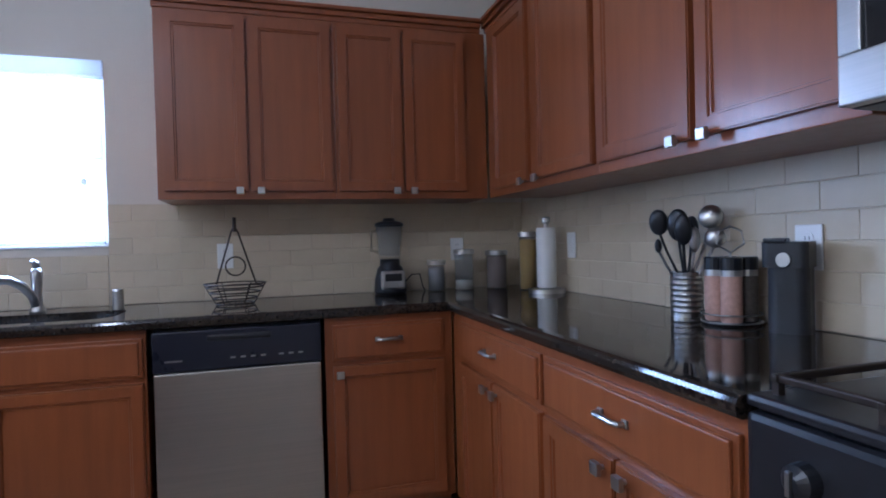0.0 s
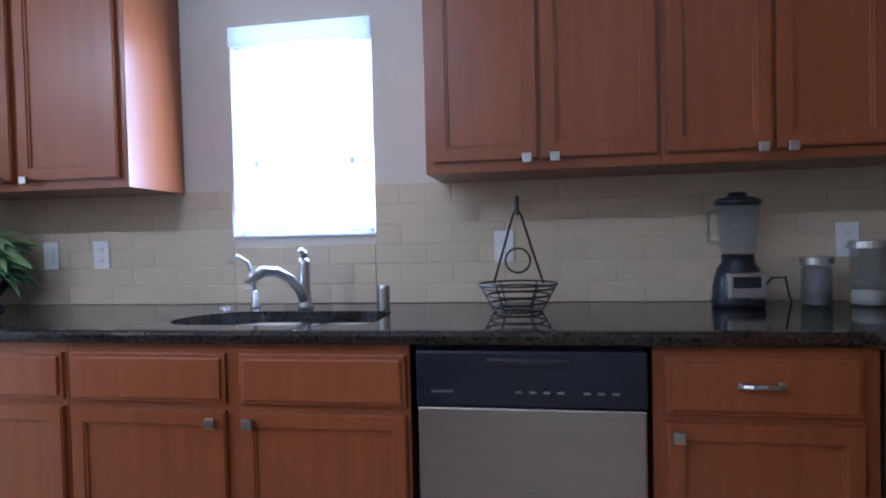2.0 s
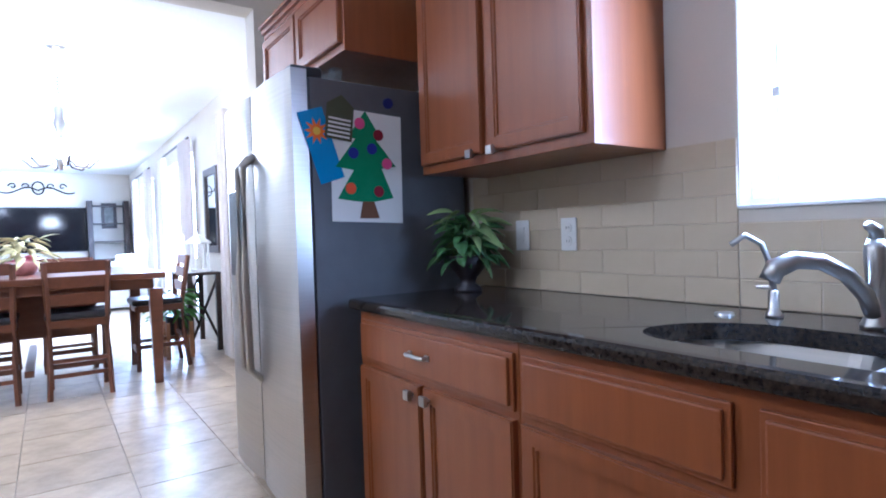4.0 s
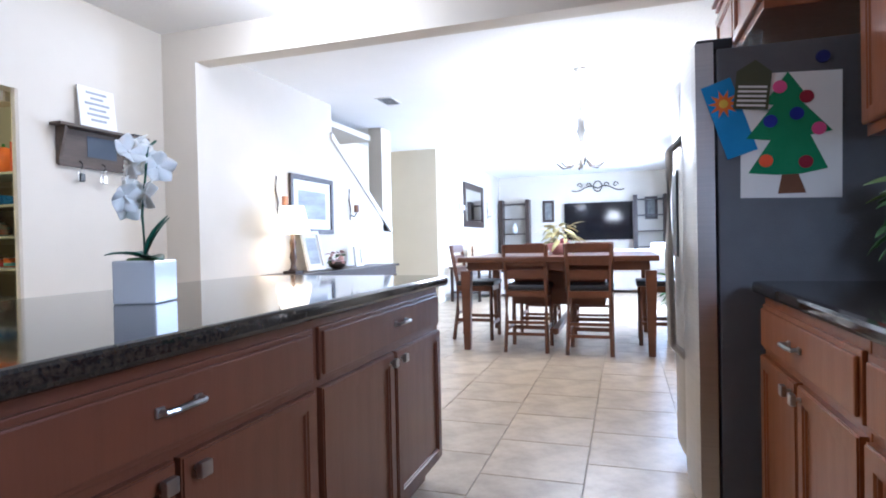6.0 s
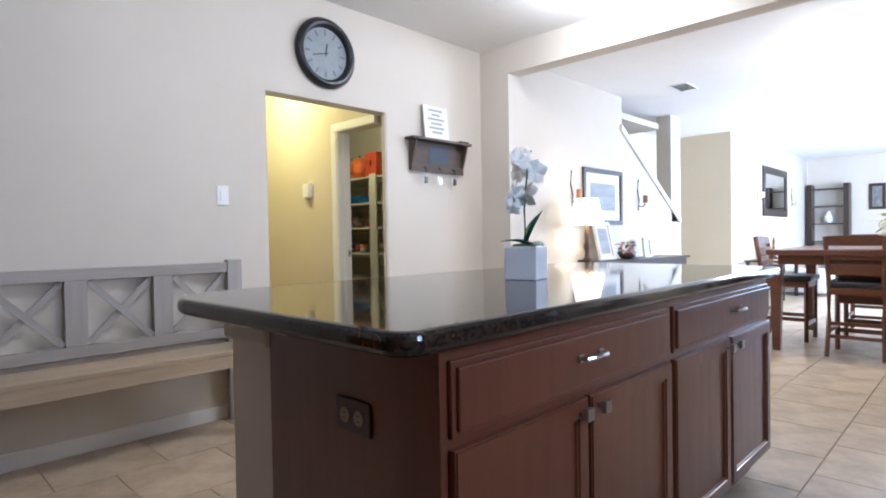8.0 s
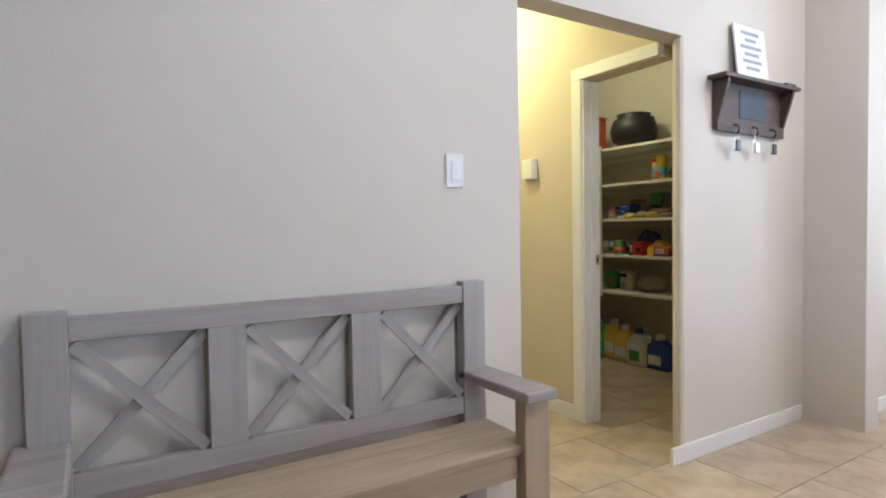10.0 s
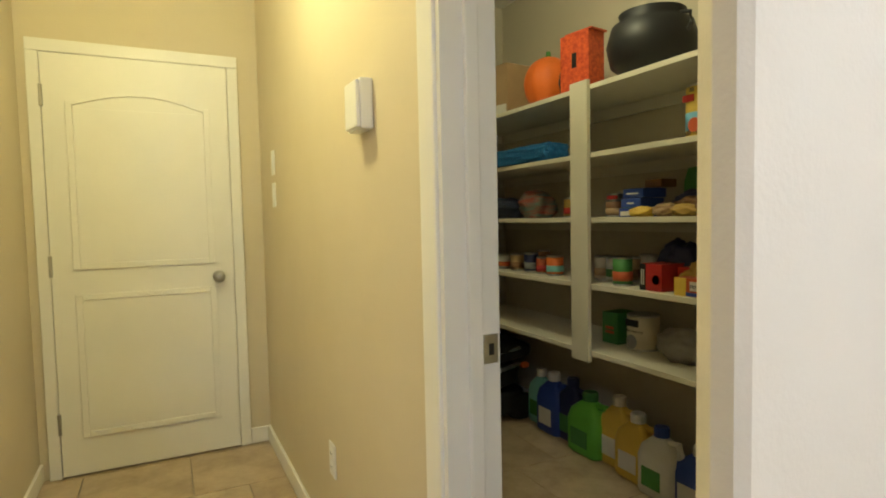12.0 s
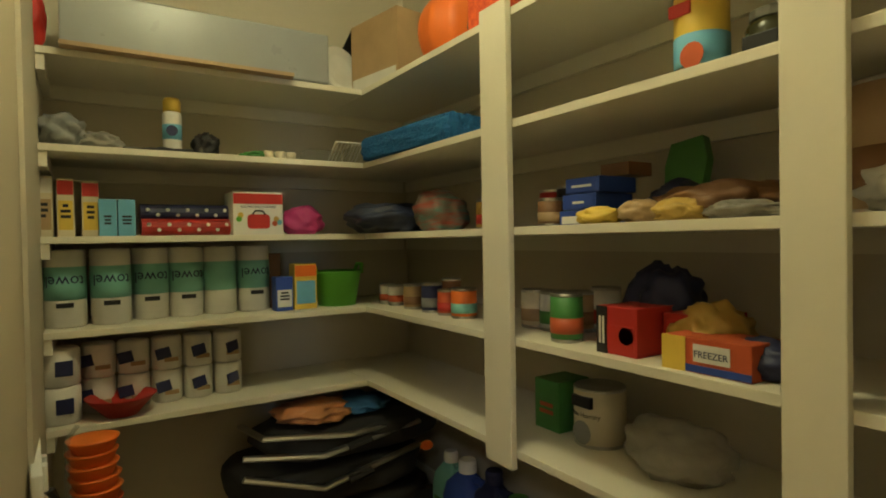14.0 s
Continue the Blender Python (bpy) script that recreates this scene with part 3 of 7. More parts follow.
def outlet(m, w=0.072, h=0.118, sockets=True, name="wall_outlet", label="white double socket plate on the wall", toggles=0):
    ob = thing(name, m, label, "outlet" if sockets else "switch")
    part("plate", box(-w / 2, w / 2, -0.006, 0, -h / 2, h / 2, 0.003), WHITE, ob)
    if sockets:
        for s in (-1, 1):
            so = part("socket", lathe([(0.017, 0), (0.016, 0.0025)], 16, turn=Matrix.Rotation(radians(90), 4, 'X')), WHITE, ob)
            so.location = (0, -0.006, s * 0.024)
            for q in (-1, 1):
                part("slot", box(q * 0.006 - 0.001, q * 0.006 + 0.001, -0.0032, -0.002, -0.005, 0.005), BLACK, so)
    for k in range(toggles):
        x = (k - (toggles - 1) / 2) * 0.046
        part("rocker", box(x - 0.016, x + 0.016, -0.010, -0.005, -0.034, 0.034, 0.003), WHITE, ob)
    return ob


for x in (-3.245, -1.555, -0.39):
    outlet(pose(x, -0.0075, 1.13))
outlet(pose(-3.485, -0.0075, 1.13), sockets=False, toggles=1, name="light_switch", label="white single switch plate on the tiled wall")
outlet(pose(-0.0075, -0.56, 1.14, 0, 0, -90), sockets=False, toggles=1, name="light_switch", label="white single switch plate on the tiled wall")
outlet(pose(-0.0075, -1.774, 1.133, 0, 0, -90), w=0.078)

# stove and microwave
stove = thing("gas_range", pose(-0.01, -2.19, 0, 0, 0, -90), "black gas range with cast iron grates", "stove")
part("body", box(0, 0.757, -0.60, 0, 0.02, 0.905, 0.004), BLACK, stove)
part("cooktop", box(0, 0.757, -0.625, -0.02, 0.905, 0.925, 0.008), BLACK, stove, "glossy black cooktop")
part("oven_door", box(0.01, 0.747, -0.645, -0.60, 0.2, 0.72, 0.01), BLACK, stove)
part("oven_handle", tube([(0.06, -0.645, 0.66), (0.06, -0.69, 0.67), (0.70, -0.69, 0.67), (0.70, -0.645, 0.66)], 0.013, 10), BLACK, stove)
front = part("knob_panel", box(0.005, 0.752, -0.63, -0.60, 0.74, 0.9, 0.012), BLACK, stove)
for k in range(5):
    kn = part("knob", lathe([(0.026, 0), (0.024, 0.02), (0.012, 0.03)], 18, turn=Matrix.Rotation(radians(90), 4, 'X')), BLACK, front)
    kn.location = (0.11 + k * 0.135, -0.63, 0.83)
    part("knob_mark", box(-0.004, 0.004, -0.036, -0.028, -0.018, 0.018, 0.002), CHROME, kn)
for gx in (0.19, 0.57):
    bm = None
    for a in (-0.16, 0, 0.16):
        bm = box(gx + a - 0.006, gx + a + 0.006, -0.60, -0.09, 0.945, 0.957, 0.003, bm)
        for yy in (-0.59, -0.345, -0.10):
            box(gx + a - 0.006, gx + a + 0.006, yy - 0.006, yy + 0.006, 0.925, 0.947, 0, bm)
    for yy in (-0.59, -0.345, -0.10):
        box(gx - 0.166, gx + 0.166, yy - 0.006, yy + 0.006, 0.945, 0.957, 0.003, bm)
    part("grate", bm, IRON, stove, "cast iron grate")
    for yy in (-0.47, -0.22):
        b = part("burner", lathe([(0.045, 0), (0.045, 0.012), (0.03, 0.018)], 18), IRON, stove)
        b.location = (gx, yy, 0.925)
mw = thing("microwave", pose(-0.01, -2.18, 0, 0, 0, -90), "stainless steel microwave mounted over the range", "microwave")
part("body", box(0, 0.757, -0.38, 0, 1.378, 1.83, 0.004), BLACK, mw)
bm = box(0.0, 0.56, -0.41, -0.38, 1.38, 1.465, 0.004)
box(0.0, 0.56, -0.41, -0.38, 1.765, 1.825, 0.004, bm)
box(0.0, 0.04, -0.41, -0.38, 1.465, 1.765, 0.004, bm)
box(0.52, 0.56, -0.41, -0.38, 1.465, 1.765, 0.004, bm)
part("door", bm, STEEL, mw, "stainless steel door frame")
part("door_window", box(0.04, 0.52, -0.402, -0.381, 1.465, 1.765), SCREEN, mw)
part("control_panel", box(0.565, 0.757, -0.41, -0.38, 1.38, 1.825, 0.004), BLACK, mw)
cabinet(east(-2.18), 0.757, 1.84, UT, UD, [("door", 0.015, 0.37, 1.87, U1, None, 0), ("door", 0.385, 0.745, 1.87, U1, None, 0)],
        "cherry wall cabinet over the microwave", toe=False, name="wall_cabinet", group="wall cabinets")
# the run goes on beside the stove
cabinet(east(-2.955), 0.6, 0, 0.88, FD, [("drawer", 0.015, 0.585, DR0, DR1, 0.3, 0.78), ("door", 0.015, 0.585, DD0, DD1, 0.06, 0.655)],
        "cherry base cabinet beyond the stove", group="kitchen base cabinets")
tagged(part("countertop", box(-OV, -0.003, -3.57, -2.95, 0.88, CT, 0.01), GRANITE), "short black granite worktop beyond the stove", "countertop")

# ---- refrigerator ----
fr = thing("refrigerator", pose(-4.725, 0, 0), "stainless steel side-by-side refrigerator with grey sides", "refrigerator")
part("body", box(0, 0.91, -0.735, -0.04, 0.02, 1.735, 0.006), GREYSIDE, fr, "dark grey textured cabinet")


def bowed(x0, x1, y0, depth, bow, z0, z1, n=10):
    pts = [(x1, y0), (x0, y0)]
    for k in range(n + 1):
        u = k / n
        pts.append((x0 + (x1 - x0) * u, y0 - depth - bow * math.sin(math.pi * u) ** 0.7))
    return prism(pts, z0, z1)


for name, a, b in (("freezer_door", 0.0, 0.42), ("fridge_door", 0.43, 0.91)):
    d = part(name, bowed(a, b, -0.745, 0.06, 0.018, 0.1, 1.76), STEEL, fr, "bowed stainless steel door")
    hx = 0.385 if a == 0 else 0.465
    part("handle", tube([(hx, -0.81, 0.55), (hx, -0.86, 0.6), (hx, -0.868, 1.0), (hx, -0.86, 1.45), (hx, -0.81, 1.5)], 0.016, 10), STEEL, d, "long bar handle")
part("dispenser", box(0.09, 0.33, -0.828, -0.78, 0.98, 1.38, 0.012), BLACK, fr, "dark water dispenser recess")
part("hinge_cover", box(0.83, 0.90, -0.8, -0.68, 1.735, 1.775, 0.008), BLACK, fr)
part("kick_grille", box(0.01, 0.9, -0.72, -0.70, 0.02, 0.095), BLACK, fr)

# drawings on the refrigerator's side; they are flat
GREEN = plain("green_craft_paper", (0.02, 0.22, 0.09), 0.8)
BROWN = plain("brown_craft_paper", (0.16, 0.065, 0.03), 0.8)
BLUEP = plain("blue_craft_paper", (0.03, 0.24, 0.52), 0.8)
ORANGEP = plain("orange_craft_paper", (0.75, 0.17, 0.02), 0.8)
DOTS = [plain("pink_dot", (0.75, 0.10, 0.28), 0.8), plain("dark_red_dot", (0.25, 0.01, 0.03), 0.8), plain("blue_dot", (0.02, 0.03, 0.30), 0.8), plain("orange_dot", (0.80, 0.10, 0.03), 0.8)]
side = pose(-3.813, -0.51, 1.42, 0, 0, 90)     # local x runs along +y, local -y faces the room
art = thing("tree_drawing", side, "white sheet with a green paper fir tree and dots", "drawing")
FLAT = Matrix.Rotation(radians(90), 4, 'X')
part("sheet", prism([(-0.155, -0.215), (0.15, -0.225), (0.155, 0.2), (-0.15, 0.215)], 0.0, 0.0015, turn=FLAT), PAPER, art)
part("tree", prism([(-0.045, -0.14), (-0.13, -0.13), (-0.06, -0.02), (-0.135, -0.01), (-0.05, 0.1), (-0.08, 0.105), (-0.005, 0.21), (0.06, 0.11), (0.04, 0.1), (0.125, 0.0), (0.06, -0.01), (0.11, -0.125), (0.03, -0.14)][::-1], 0.0016, 0.003, turn=FLAT), GREEN, art)
part("trunk", prism([(-0.04, -0.205), (0.045, -0.205), (0.02, -0.13), (-0.025, -0.13)], 0.0016, 0.0028, turn=FLAT), BROWN, art)
for x, z, c in ((-0.03, 0.16, 0), (0.05, 0.12, 1), (-0.06, 0.045, 2), (0.02, 0.065, 2), (0.085, 0.01, 0), (-0.075, -0.09, 3), (0.045, -0.1, 1)):
    d = part("dot", lathe([(0.022, 0), (0.022, 0.0012)], 18, turn=FLAT), DOTS[c], art)
    d.location = (x, -0.003, z)
sheet = thing("flower_drawing", pose(-3.8115, -0.70, 1.49, 0, -18, 90), "blue paper strip with an orange flower", "drawing")
part("strip", prism([(-0.05, -0.14), (0.05, -0.14), (0.05, 0.13), (-0.05, 0.13)], 0, 0.001, turn=FLAT), BLUEP, sheet)
part("flower", prism([(math.cos(k * math.pi / 10) * (0.05 if k % 2 else 0.024), 0.05 + math.sin(k * math.pi / 10) * (0.05 if k % 2 else 0.024)) for k in range(20)], 0.0012, 0.002, turn=FLAT), ORANGEP, sheet)
part("flower_middle", prism([(math.cos(k * math.pi / 6) * 0.015, 0.05 + math.sin(k * math.pi / 6) * 0.015) for k in range(12)], 0.0021, 0.003, turn=FLAT), plain("yellow_paper", (0.75, 0.5, 0.05), 0.8), sheet)
note = thing("photo_note", pose(-3.808, -0.62, 1.57, 0, 6, 90), "small dark house-shaped note with rows of marks", "note")
part("card", prism([(-0.06, -0.06), (0.05, -0.06), (0.05, 0.07), (-0.005, 0.11), (-0.06, 0.07)], 0, 0.001, turn=FLAT), plain("olive_card", (0.07, 0.075, 0.04), 0.7), note)
for k in range(5):
    part("mark_row", box(-0.05, 0.04, -0.002, -0.001, -0.05 + k * 0.016, -0.043 + k * 0.016), PAPER, note)
mag = part("magnet", lathe([(0.022, 0), (0.02, 0.008)], 16, turn=FLAT), plain("blue_magnet", (0.01, 0.015, 0.12), 0.5))
mag.matrix_world = pose(-3.815, -0.41, 1.67, 0, 0, 90)
tagged(mag, "round dark blue magnet on the refrigerator", "magnet")
for k in range(3):
    c = part("clear_cup", lathe([(0.02, 0), (0.028, 0.06), (0.026, 0.06), (0.018, 0.004)], 14), GLASS)
    c.location = (-3.88 - 0.07 * k, -0.6 - 0.02 * k, 1.736)
    tagged(c, "small clear plastic cup on the refrigerator", "cup", "cups on refrigerator")

# ---- island ----
ISL = pose(-1.94, -2.47, 0, 0, 0, 180)
isl = cabinet(ISL, 2.06, 0, 0.88, 0.61, [("drawer", 0.02, 0.985, DR0, DR1, 0.5, 0.785), ("drawer", 1.02, 2.04, DR0, DR1, 1.58, 0.785),
              ("door", 0.02, 0.49, DD0, DD1, 0.455, 0.655), ("door", 0.505, 0.985, DD0, DD1, 0.54, 0.655), ("door", 1.02, 1.52, DD0, DD1, 1.485, 0.655), ("door", 1.54, 2.04, DD0, DD1, 1.58, 0.655)],
              "dark cherry kitchen island with drawers and doors", ISLWOOD, category="kitchen island", name="kitchen_island")
bm = box(-4.0, -1.95, -2.70, -2.475, 0, 0.80, 0.004)
ob = tagged(part("island_half_wall", bm, WALL), "beige painted half wall behind the island", "half wall")
cap = part("wall_cap", box(-4.01, -1.93, -2.715, -2.473, 0.80, 0.88, 0.012), WALL, ob)
top = part("countertop", rounded_slab(-4.03, -1.80, -2.86, -1.80, [0.05, 0.05, 0.05, 0.2], 0.882, 0.925), GRANITE)
tagged(top, "polished black granite island top with rounded corners", "countertop")
o = outlet(pose(-1.9385, -2.115, 0.70, 0, 90, 90), name="wall_outlet", label="dark socket plate on the island end", sockets=True)
for c in o.children:
    c.data.materials.clear()
    c.data.materials.append(plain("brown_plate", (0.05, 0.03, 0.02), 0.4) if c.name.startswith("plate") else plain("tan_socket", (0.3, 0.24, 0.17), 0.4))


# ---- things on the worktop ----
basket = thing("wire_basket", pose(-1.5, -0.26, CT), "dark wire fruit basket with a tall hanging handle", "basket")
for r, z in ((0.08, 0.006), (0.09, 0.03), (0.103, 0.055), (0.118, 0.078), (0.128, 0.092)):
    part("hoop", tube([(r * math.cos(k * math.pi / 12), r * math.sin(k * math.pi / 12), z) for k in range(24)], 0.0035, 6, closed=True), IRON, basket)
for k in range(6):
    a = k * math.pi / 3
    part("rib", tube([(0.08 * math.cos(a), 0.08 * math.sin(a), 0.006), (0.128 * math.cos(a), 0.128 * math.sin(a), 0.092)], 0.0025, 5), IRON, basket)
for k in range(-3, 4):
    w = (0.08 ** 2 - (k * 0.024) ** 2) ** 0.5
    part("floor_wire", tube([(k * 0.024, -w, 0.006), (k * 0.024, w, 0.006)], 0.002, 5), IRON, basket)
for s in (-1, 1):
    part("handle_wire", tube([(s * 0.085, 0.095, 0.085), (s * 0.05, 0.075, 0.2), (s * 0.014, 0.06, 0.32), (0, 0.06, 0.345)], 0.004, 6), IRON, basket)
part("handle_ring", tube([(0.042 * math.cos(k * math.pi / 10), 0.075, 0.165 + 0.042 * math.sin(k * math.pi / 10)) for k in range(20)], 0.004, 6, closed=True), IRON, basket)
part("hook_top", tube([(0, 0.06, 0.32), (0, 0.06, 0.385)], 0.008, 8), IRON, basket)

bl = thing("blender", pose(-0.785, -0.15, CT) @ Matrix.Scale(0.9, 4), "black and silver blender with a clear jar", "blender")
part("base", lathe([(0.085, 0), (0.09, 0.02), (0.085, 0.08), (0.07, 0.14), (0.055, 0.16), (0.055, 0.19)], 24), BLACK, bl, smooth=True)
face = part("control_face", box(-0.065, 0.065, -0.09, -0.06, 0.03, 0.13, 0.012), CHROME, bl, "silver control face")
part("button_pad", box(-0.045, 0.045, -0.094, -0.088, 0.075, 0.115, 0.004), BLACK, face)
part("jar", lathe([(0.05, 0.19), (0.06, 0.2), (0.075, 0.37), (0.07, 0.37), (0.055, 0.21)], 24), GLASS, bl, "clear jar", smooth=True)
part("jar_handle", tube([(-0.06, 0, 0.35), (-0.1, 0, 0.34), (-0.1, 0, 0.24), (-0.06, 0, 0.23)], 0.01, 8), GLASS, bl)
part("lid", lathe([(0.078, 0.37), (0.08, 0.385), (0.06, 0.395), (0.035, 0.4), (0.03, 0.415)], 24), BLACK, bl, smooth=True)
part("cord", tube([(0.08, 0.03, 0.05), (0.13, 0.04, 0.1), (0.18, 0.05, 0.1), (0.2, 0.07, 0.03), (0.22, 0.1, 0.004)], 0.004, 6), BLACK, bl)


def jar(x, y, r, h, fill, fill_h, label):
    ob = thing("glass_jar", pose(x, y, CT), label, "jar", "jars on the worktop")
    part("glass", lathe([(r, 0.0), (r, h), (r - 0.004, h), (r - 0.004, 0.006)], 24), GLASS, ob, smooth=True)
    part("contents", lathe([(r - 0.006, 0.007), (r - 0.006, fill_h), (0.001, fill_h + 0.004)], 24), fill, ob, smooth=True)
    part("lid", lathe([(r + 0.003, h), (r + 0.003, h + 0.022), (r - 0.01, h + 0.025)], 24), CHROME, ob, "brushed metal lid")


COFFEE = plain("dark_grounds", (0.32, 0.30, 0.29), 0.8, 0.5, scale=90)
SUGAR = plain("white_sugar", (0.75, 0.72, 0.62), 0.9)
OATS = plain("pinkish_grain", (0.34, 0.25, 0.2), 0.9, 0.7, scale=90)
PASTA = plain("yellow_pasta", (0.62, 0.38, 0.07), 0.6, 0.75, scale=40, stretch=(6, 6, 0.3))
jar(-0.545, -0.14, 0.045, 0.135, COFFEE, 0.12, "glass jar with dark grounds and metal lid")
jar(-0.40, -0.15, 0.05, 0.185, SUGAR, 0.05, "glass jar with a little white sugar")
jar(-0.22, -0.15, 0.055, 0.175, OATS, 0.165, "glass jar full of pale grain")
jar(-0.12, -0.32, 0.045, 0.265, PASTA, 0.25, "tall glass jar of yellow pasta")
pt = thing("paper_towel_holder", pose(-0.11, -0.5, CT), "white paper towel roll on a steel stand", "paper towel holder")
part("base", lathe([(0.085, 0), (0.085, 0.018), (0.07, 0.022)], 28), CHROME, pt)
part("roll", lathe([(0.04, 0.024), (0.045, 0.03), (0.045, 0.3), (0.04, 0.304)], 28), PAPER, pt, smooth=True)
part("finial", lathe([(0.012, 0.3), (0.012, 0.325), (0.02, 0.33), (0.02, 0.35), (0.012, 0.355)], 16), CHROME, pt)

crock = thing("utensil_crock", pose(-0.10, -1.425, CT), "ribbed steel crock full of black kitchen utensils", "utensil holder")
prof = [(0.047, 0)]
for k in range(7):
    prof += [(0.047, 0.012 + k * 0.017), (0.0495, 0.018 + k * 0.017), (0.047, 0.024 + k * 0.017)]
prof += [(0.049, 0.138), (0.044, 0.138), (0.044, 0.01)]
part("pot", lathe(prof, 28), CHROME, crock)
# lean towards (x, y), height, half width and height of the head, material
for lx, ly, h, hw, hh, mat in ((-0.06, 0.05, 0.27, 0.03, 0.042, BLACK), (-0.035, -0.01, 0.255, 0.033, 0.05, BLACK), (-0.05, -0.05, 0.24, 0.026, 0.048, BLACK), (0.03, -0.075, 0.285, 0.036, 0.036, CHROME),
                                 (0.04, 0.02, 0.25, 0.022, 0.04, BLACK), (0.02, -0.10, 0.225, 0.03, 0.03, CHROME), (-0.02, 0.105, 0.205, 0.012, 0.024, BLACK), (0.0, -0.04, 0.215, 0.016, 0.04, CHROME)):
    tip = Vector((lx, ly, h))
    u = part("utensil", tube([(-lx * 0.4, -ly * 0.3, 0.015), tip * 0.72 + Vector((0, 0, 0.01)), tip], 0.0045, 6), mat, crock)
    d = bmesh.new()
    bmesh.ops.create_uvsphere(d, u_segments=14, v_segments=10, radius=1)
    for v in d.verts:
        if v.co.x > 0:
            v.co.x *= -0.35
    d.transform(Matrix.Translation(tip + Vector((0, 0, hh * 0.6))) @ Matrix.Rotation(radians(40), 4, 'Z') @ Matrix.Rotation(lx * 3, 4, 'Y') @ Matrix.Diagonal((0.016, hw, hh, 1)))
    part("utensil_head", d, mat, u, smooth=True)
rack = thing("spice_rack", pose(-0.10, -1.605, CT), "wire rack of glass spice jars with black lids", "spice rack")
part("base", tube([(0.078 * math.cos(k * math.pi / 12), 0.078 * math.sin(k * math.pi / 12), 0.008) for k in range(24)], 0.003, 6, closed=True), CHROME, rack)
part("upper_ring", tube([(0.078 * math.cos(k * math.pi / 12), 0.078 * math.sin(k * math.pi / 12), 0.03) for k in range(24)], 0.0025, 6, closed=True), CHROME, rack)
part("floor_plate", lathe([(0.075, 0.003), (0.075, 0.007)], 24), BLACK, rack)
part("stem", tube([(0, 0, 0.006), (0, 0, 0.2), (0.03, -0.02, 0.225), (0.025, -0.015, 0.26), (0, 0, 0.275), (-0.025, 0.015, 0.26), (-0.03, 0.02, 0.225), (0, 0, 0.2)], 0.003, 6), CHROME, rack)
SPICE = [plain("paprika", (0.42, 0.16, 0.07), 0.8, 0.6, scale=60), plain("pink_salt", (0.55, 0.33, 0.25), 0.8, 0.7, scale=80), plain("pepper", (0.10, 0.08, 0.06), 0.8, 0.5, scale=80)]
for k in range(4):
    j = part("spice_jar", lathe([(0.026, 0), (0.028, 0.004), (0.028, 0.13), (0.024, 0.14)], 18), SPICE[(k + 1) % 3], rack, smooth=True)
    j.location = (0.04 * math.cos(k * math.pi / 2 - 2.3), 0.04 * math.sin(k * math.pi / 2 - 2.3), 0.008)
    part("collar", lathe([(0.0285, 0.128), (0.0285, 0.145)], 18), CHROME, j)
    part("lid", lathe([(0.029, 0.145), (0.029, 0.178), (0.026, 0.181)], 18), BLACK, j)
opener = thing("can_opener", pose(-0.085, -1.785, CT, 0, 0, -62) @ Matrix.Diagonal((0.86, 0.72, 0.98, 1)), "black upright electric can opener", "can opener")
part("body", prism(rounded(-0.055, 0.055, -0.055, 0.055, 0.03), 0, 0.225), BLACK, opener, smooth=False)
part("head", prism(rounded(-0.06, 0.06, -0.085, 0.05, 0.02), 0.17, 0.235), BLACK, opener)
part("lever", box(-0.05, 0.01, -0.1, -0.05, 0.233, 0.245, 0.004), BLACK, opener)
part("cutter", lathe([(0.018, 0), (0.018, 0.012)], 14, turn=Matrix.Translation((0, -0.085, 0.19)) @ Matrix.Rotation(radians(90), 4, 'X')), CHROME, opener)


def leaf(l, w, bend):
    bm = bmesh.new()
    rows = []
    for k in range(6):
        u = k / 5
        ww = w * math.sin(math.pi * (0.08 + 0.9 * u)) ** 0.8
        z = -bend * u * u
        rows.append((bm.verts.new((-ww / 2, l * u, z + 0.15 * ww)), bm.verts.new((0, l * u, z)), bm.verts.new((ww / 2, l * u, z + 0.15 * ww))))
    for a, b in zip(rows, rows[1:]):
        bm.faces.new((a[0], a[1], b[1], b[0]))
        bm.faces.new((a[1], a[2], b[2], b[1]))
    bm.normal_update()
    bmesh.ops.solidify(bm, geom=bm.faces[:], thickness=0.0012)
    return bm


def leafy(parent, n, reach, height, l, w, material, seed, base_z=0.0, bend=0.4):
    r = random.Random(seed)
    meshes = [link_mesh("leaf", leaf(l * q, w * q, l * bend), material, True) for q in (0.8, 1.0, 1.2)]
    for k in range(n):
        a, up = r.random() * 6.283, r.random()
        o = new("leaf", meshes[k % 3])
        o.parent = parent
        rad = reach * (0.2 + 0.6 * r.random()) * (1 - 0.4 * up)
        o.location = (rad * math.cos(a), rad * math.sin(a), base_z + height * up)
        o.rotation_euler = (radians(-25 + 65 * up * r.random() + 10), radians(r.uniform(-35, 35)), a - math.pi / 2 + r.uniform(-0.5, 0.5))


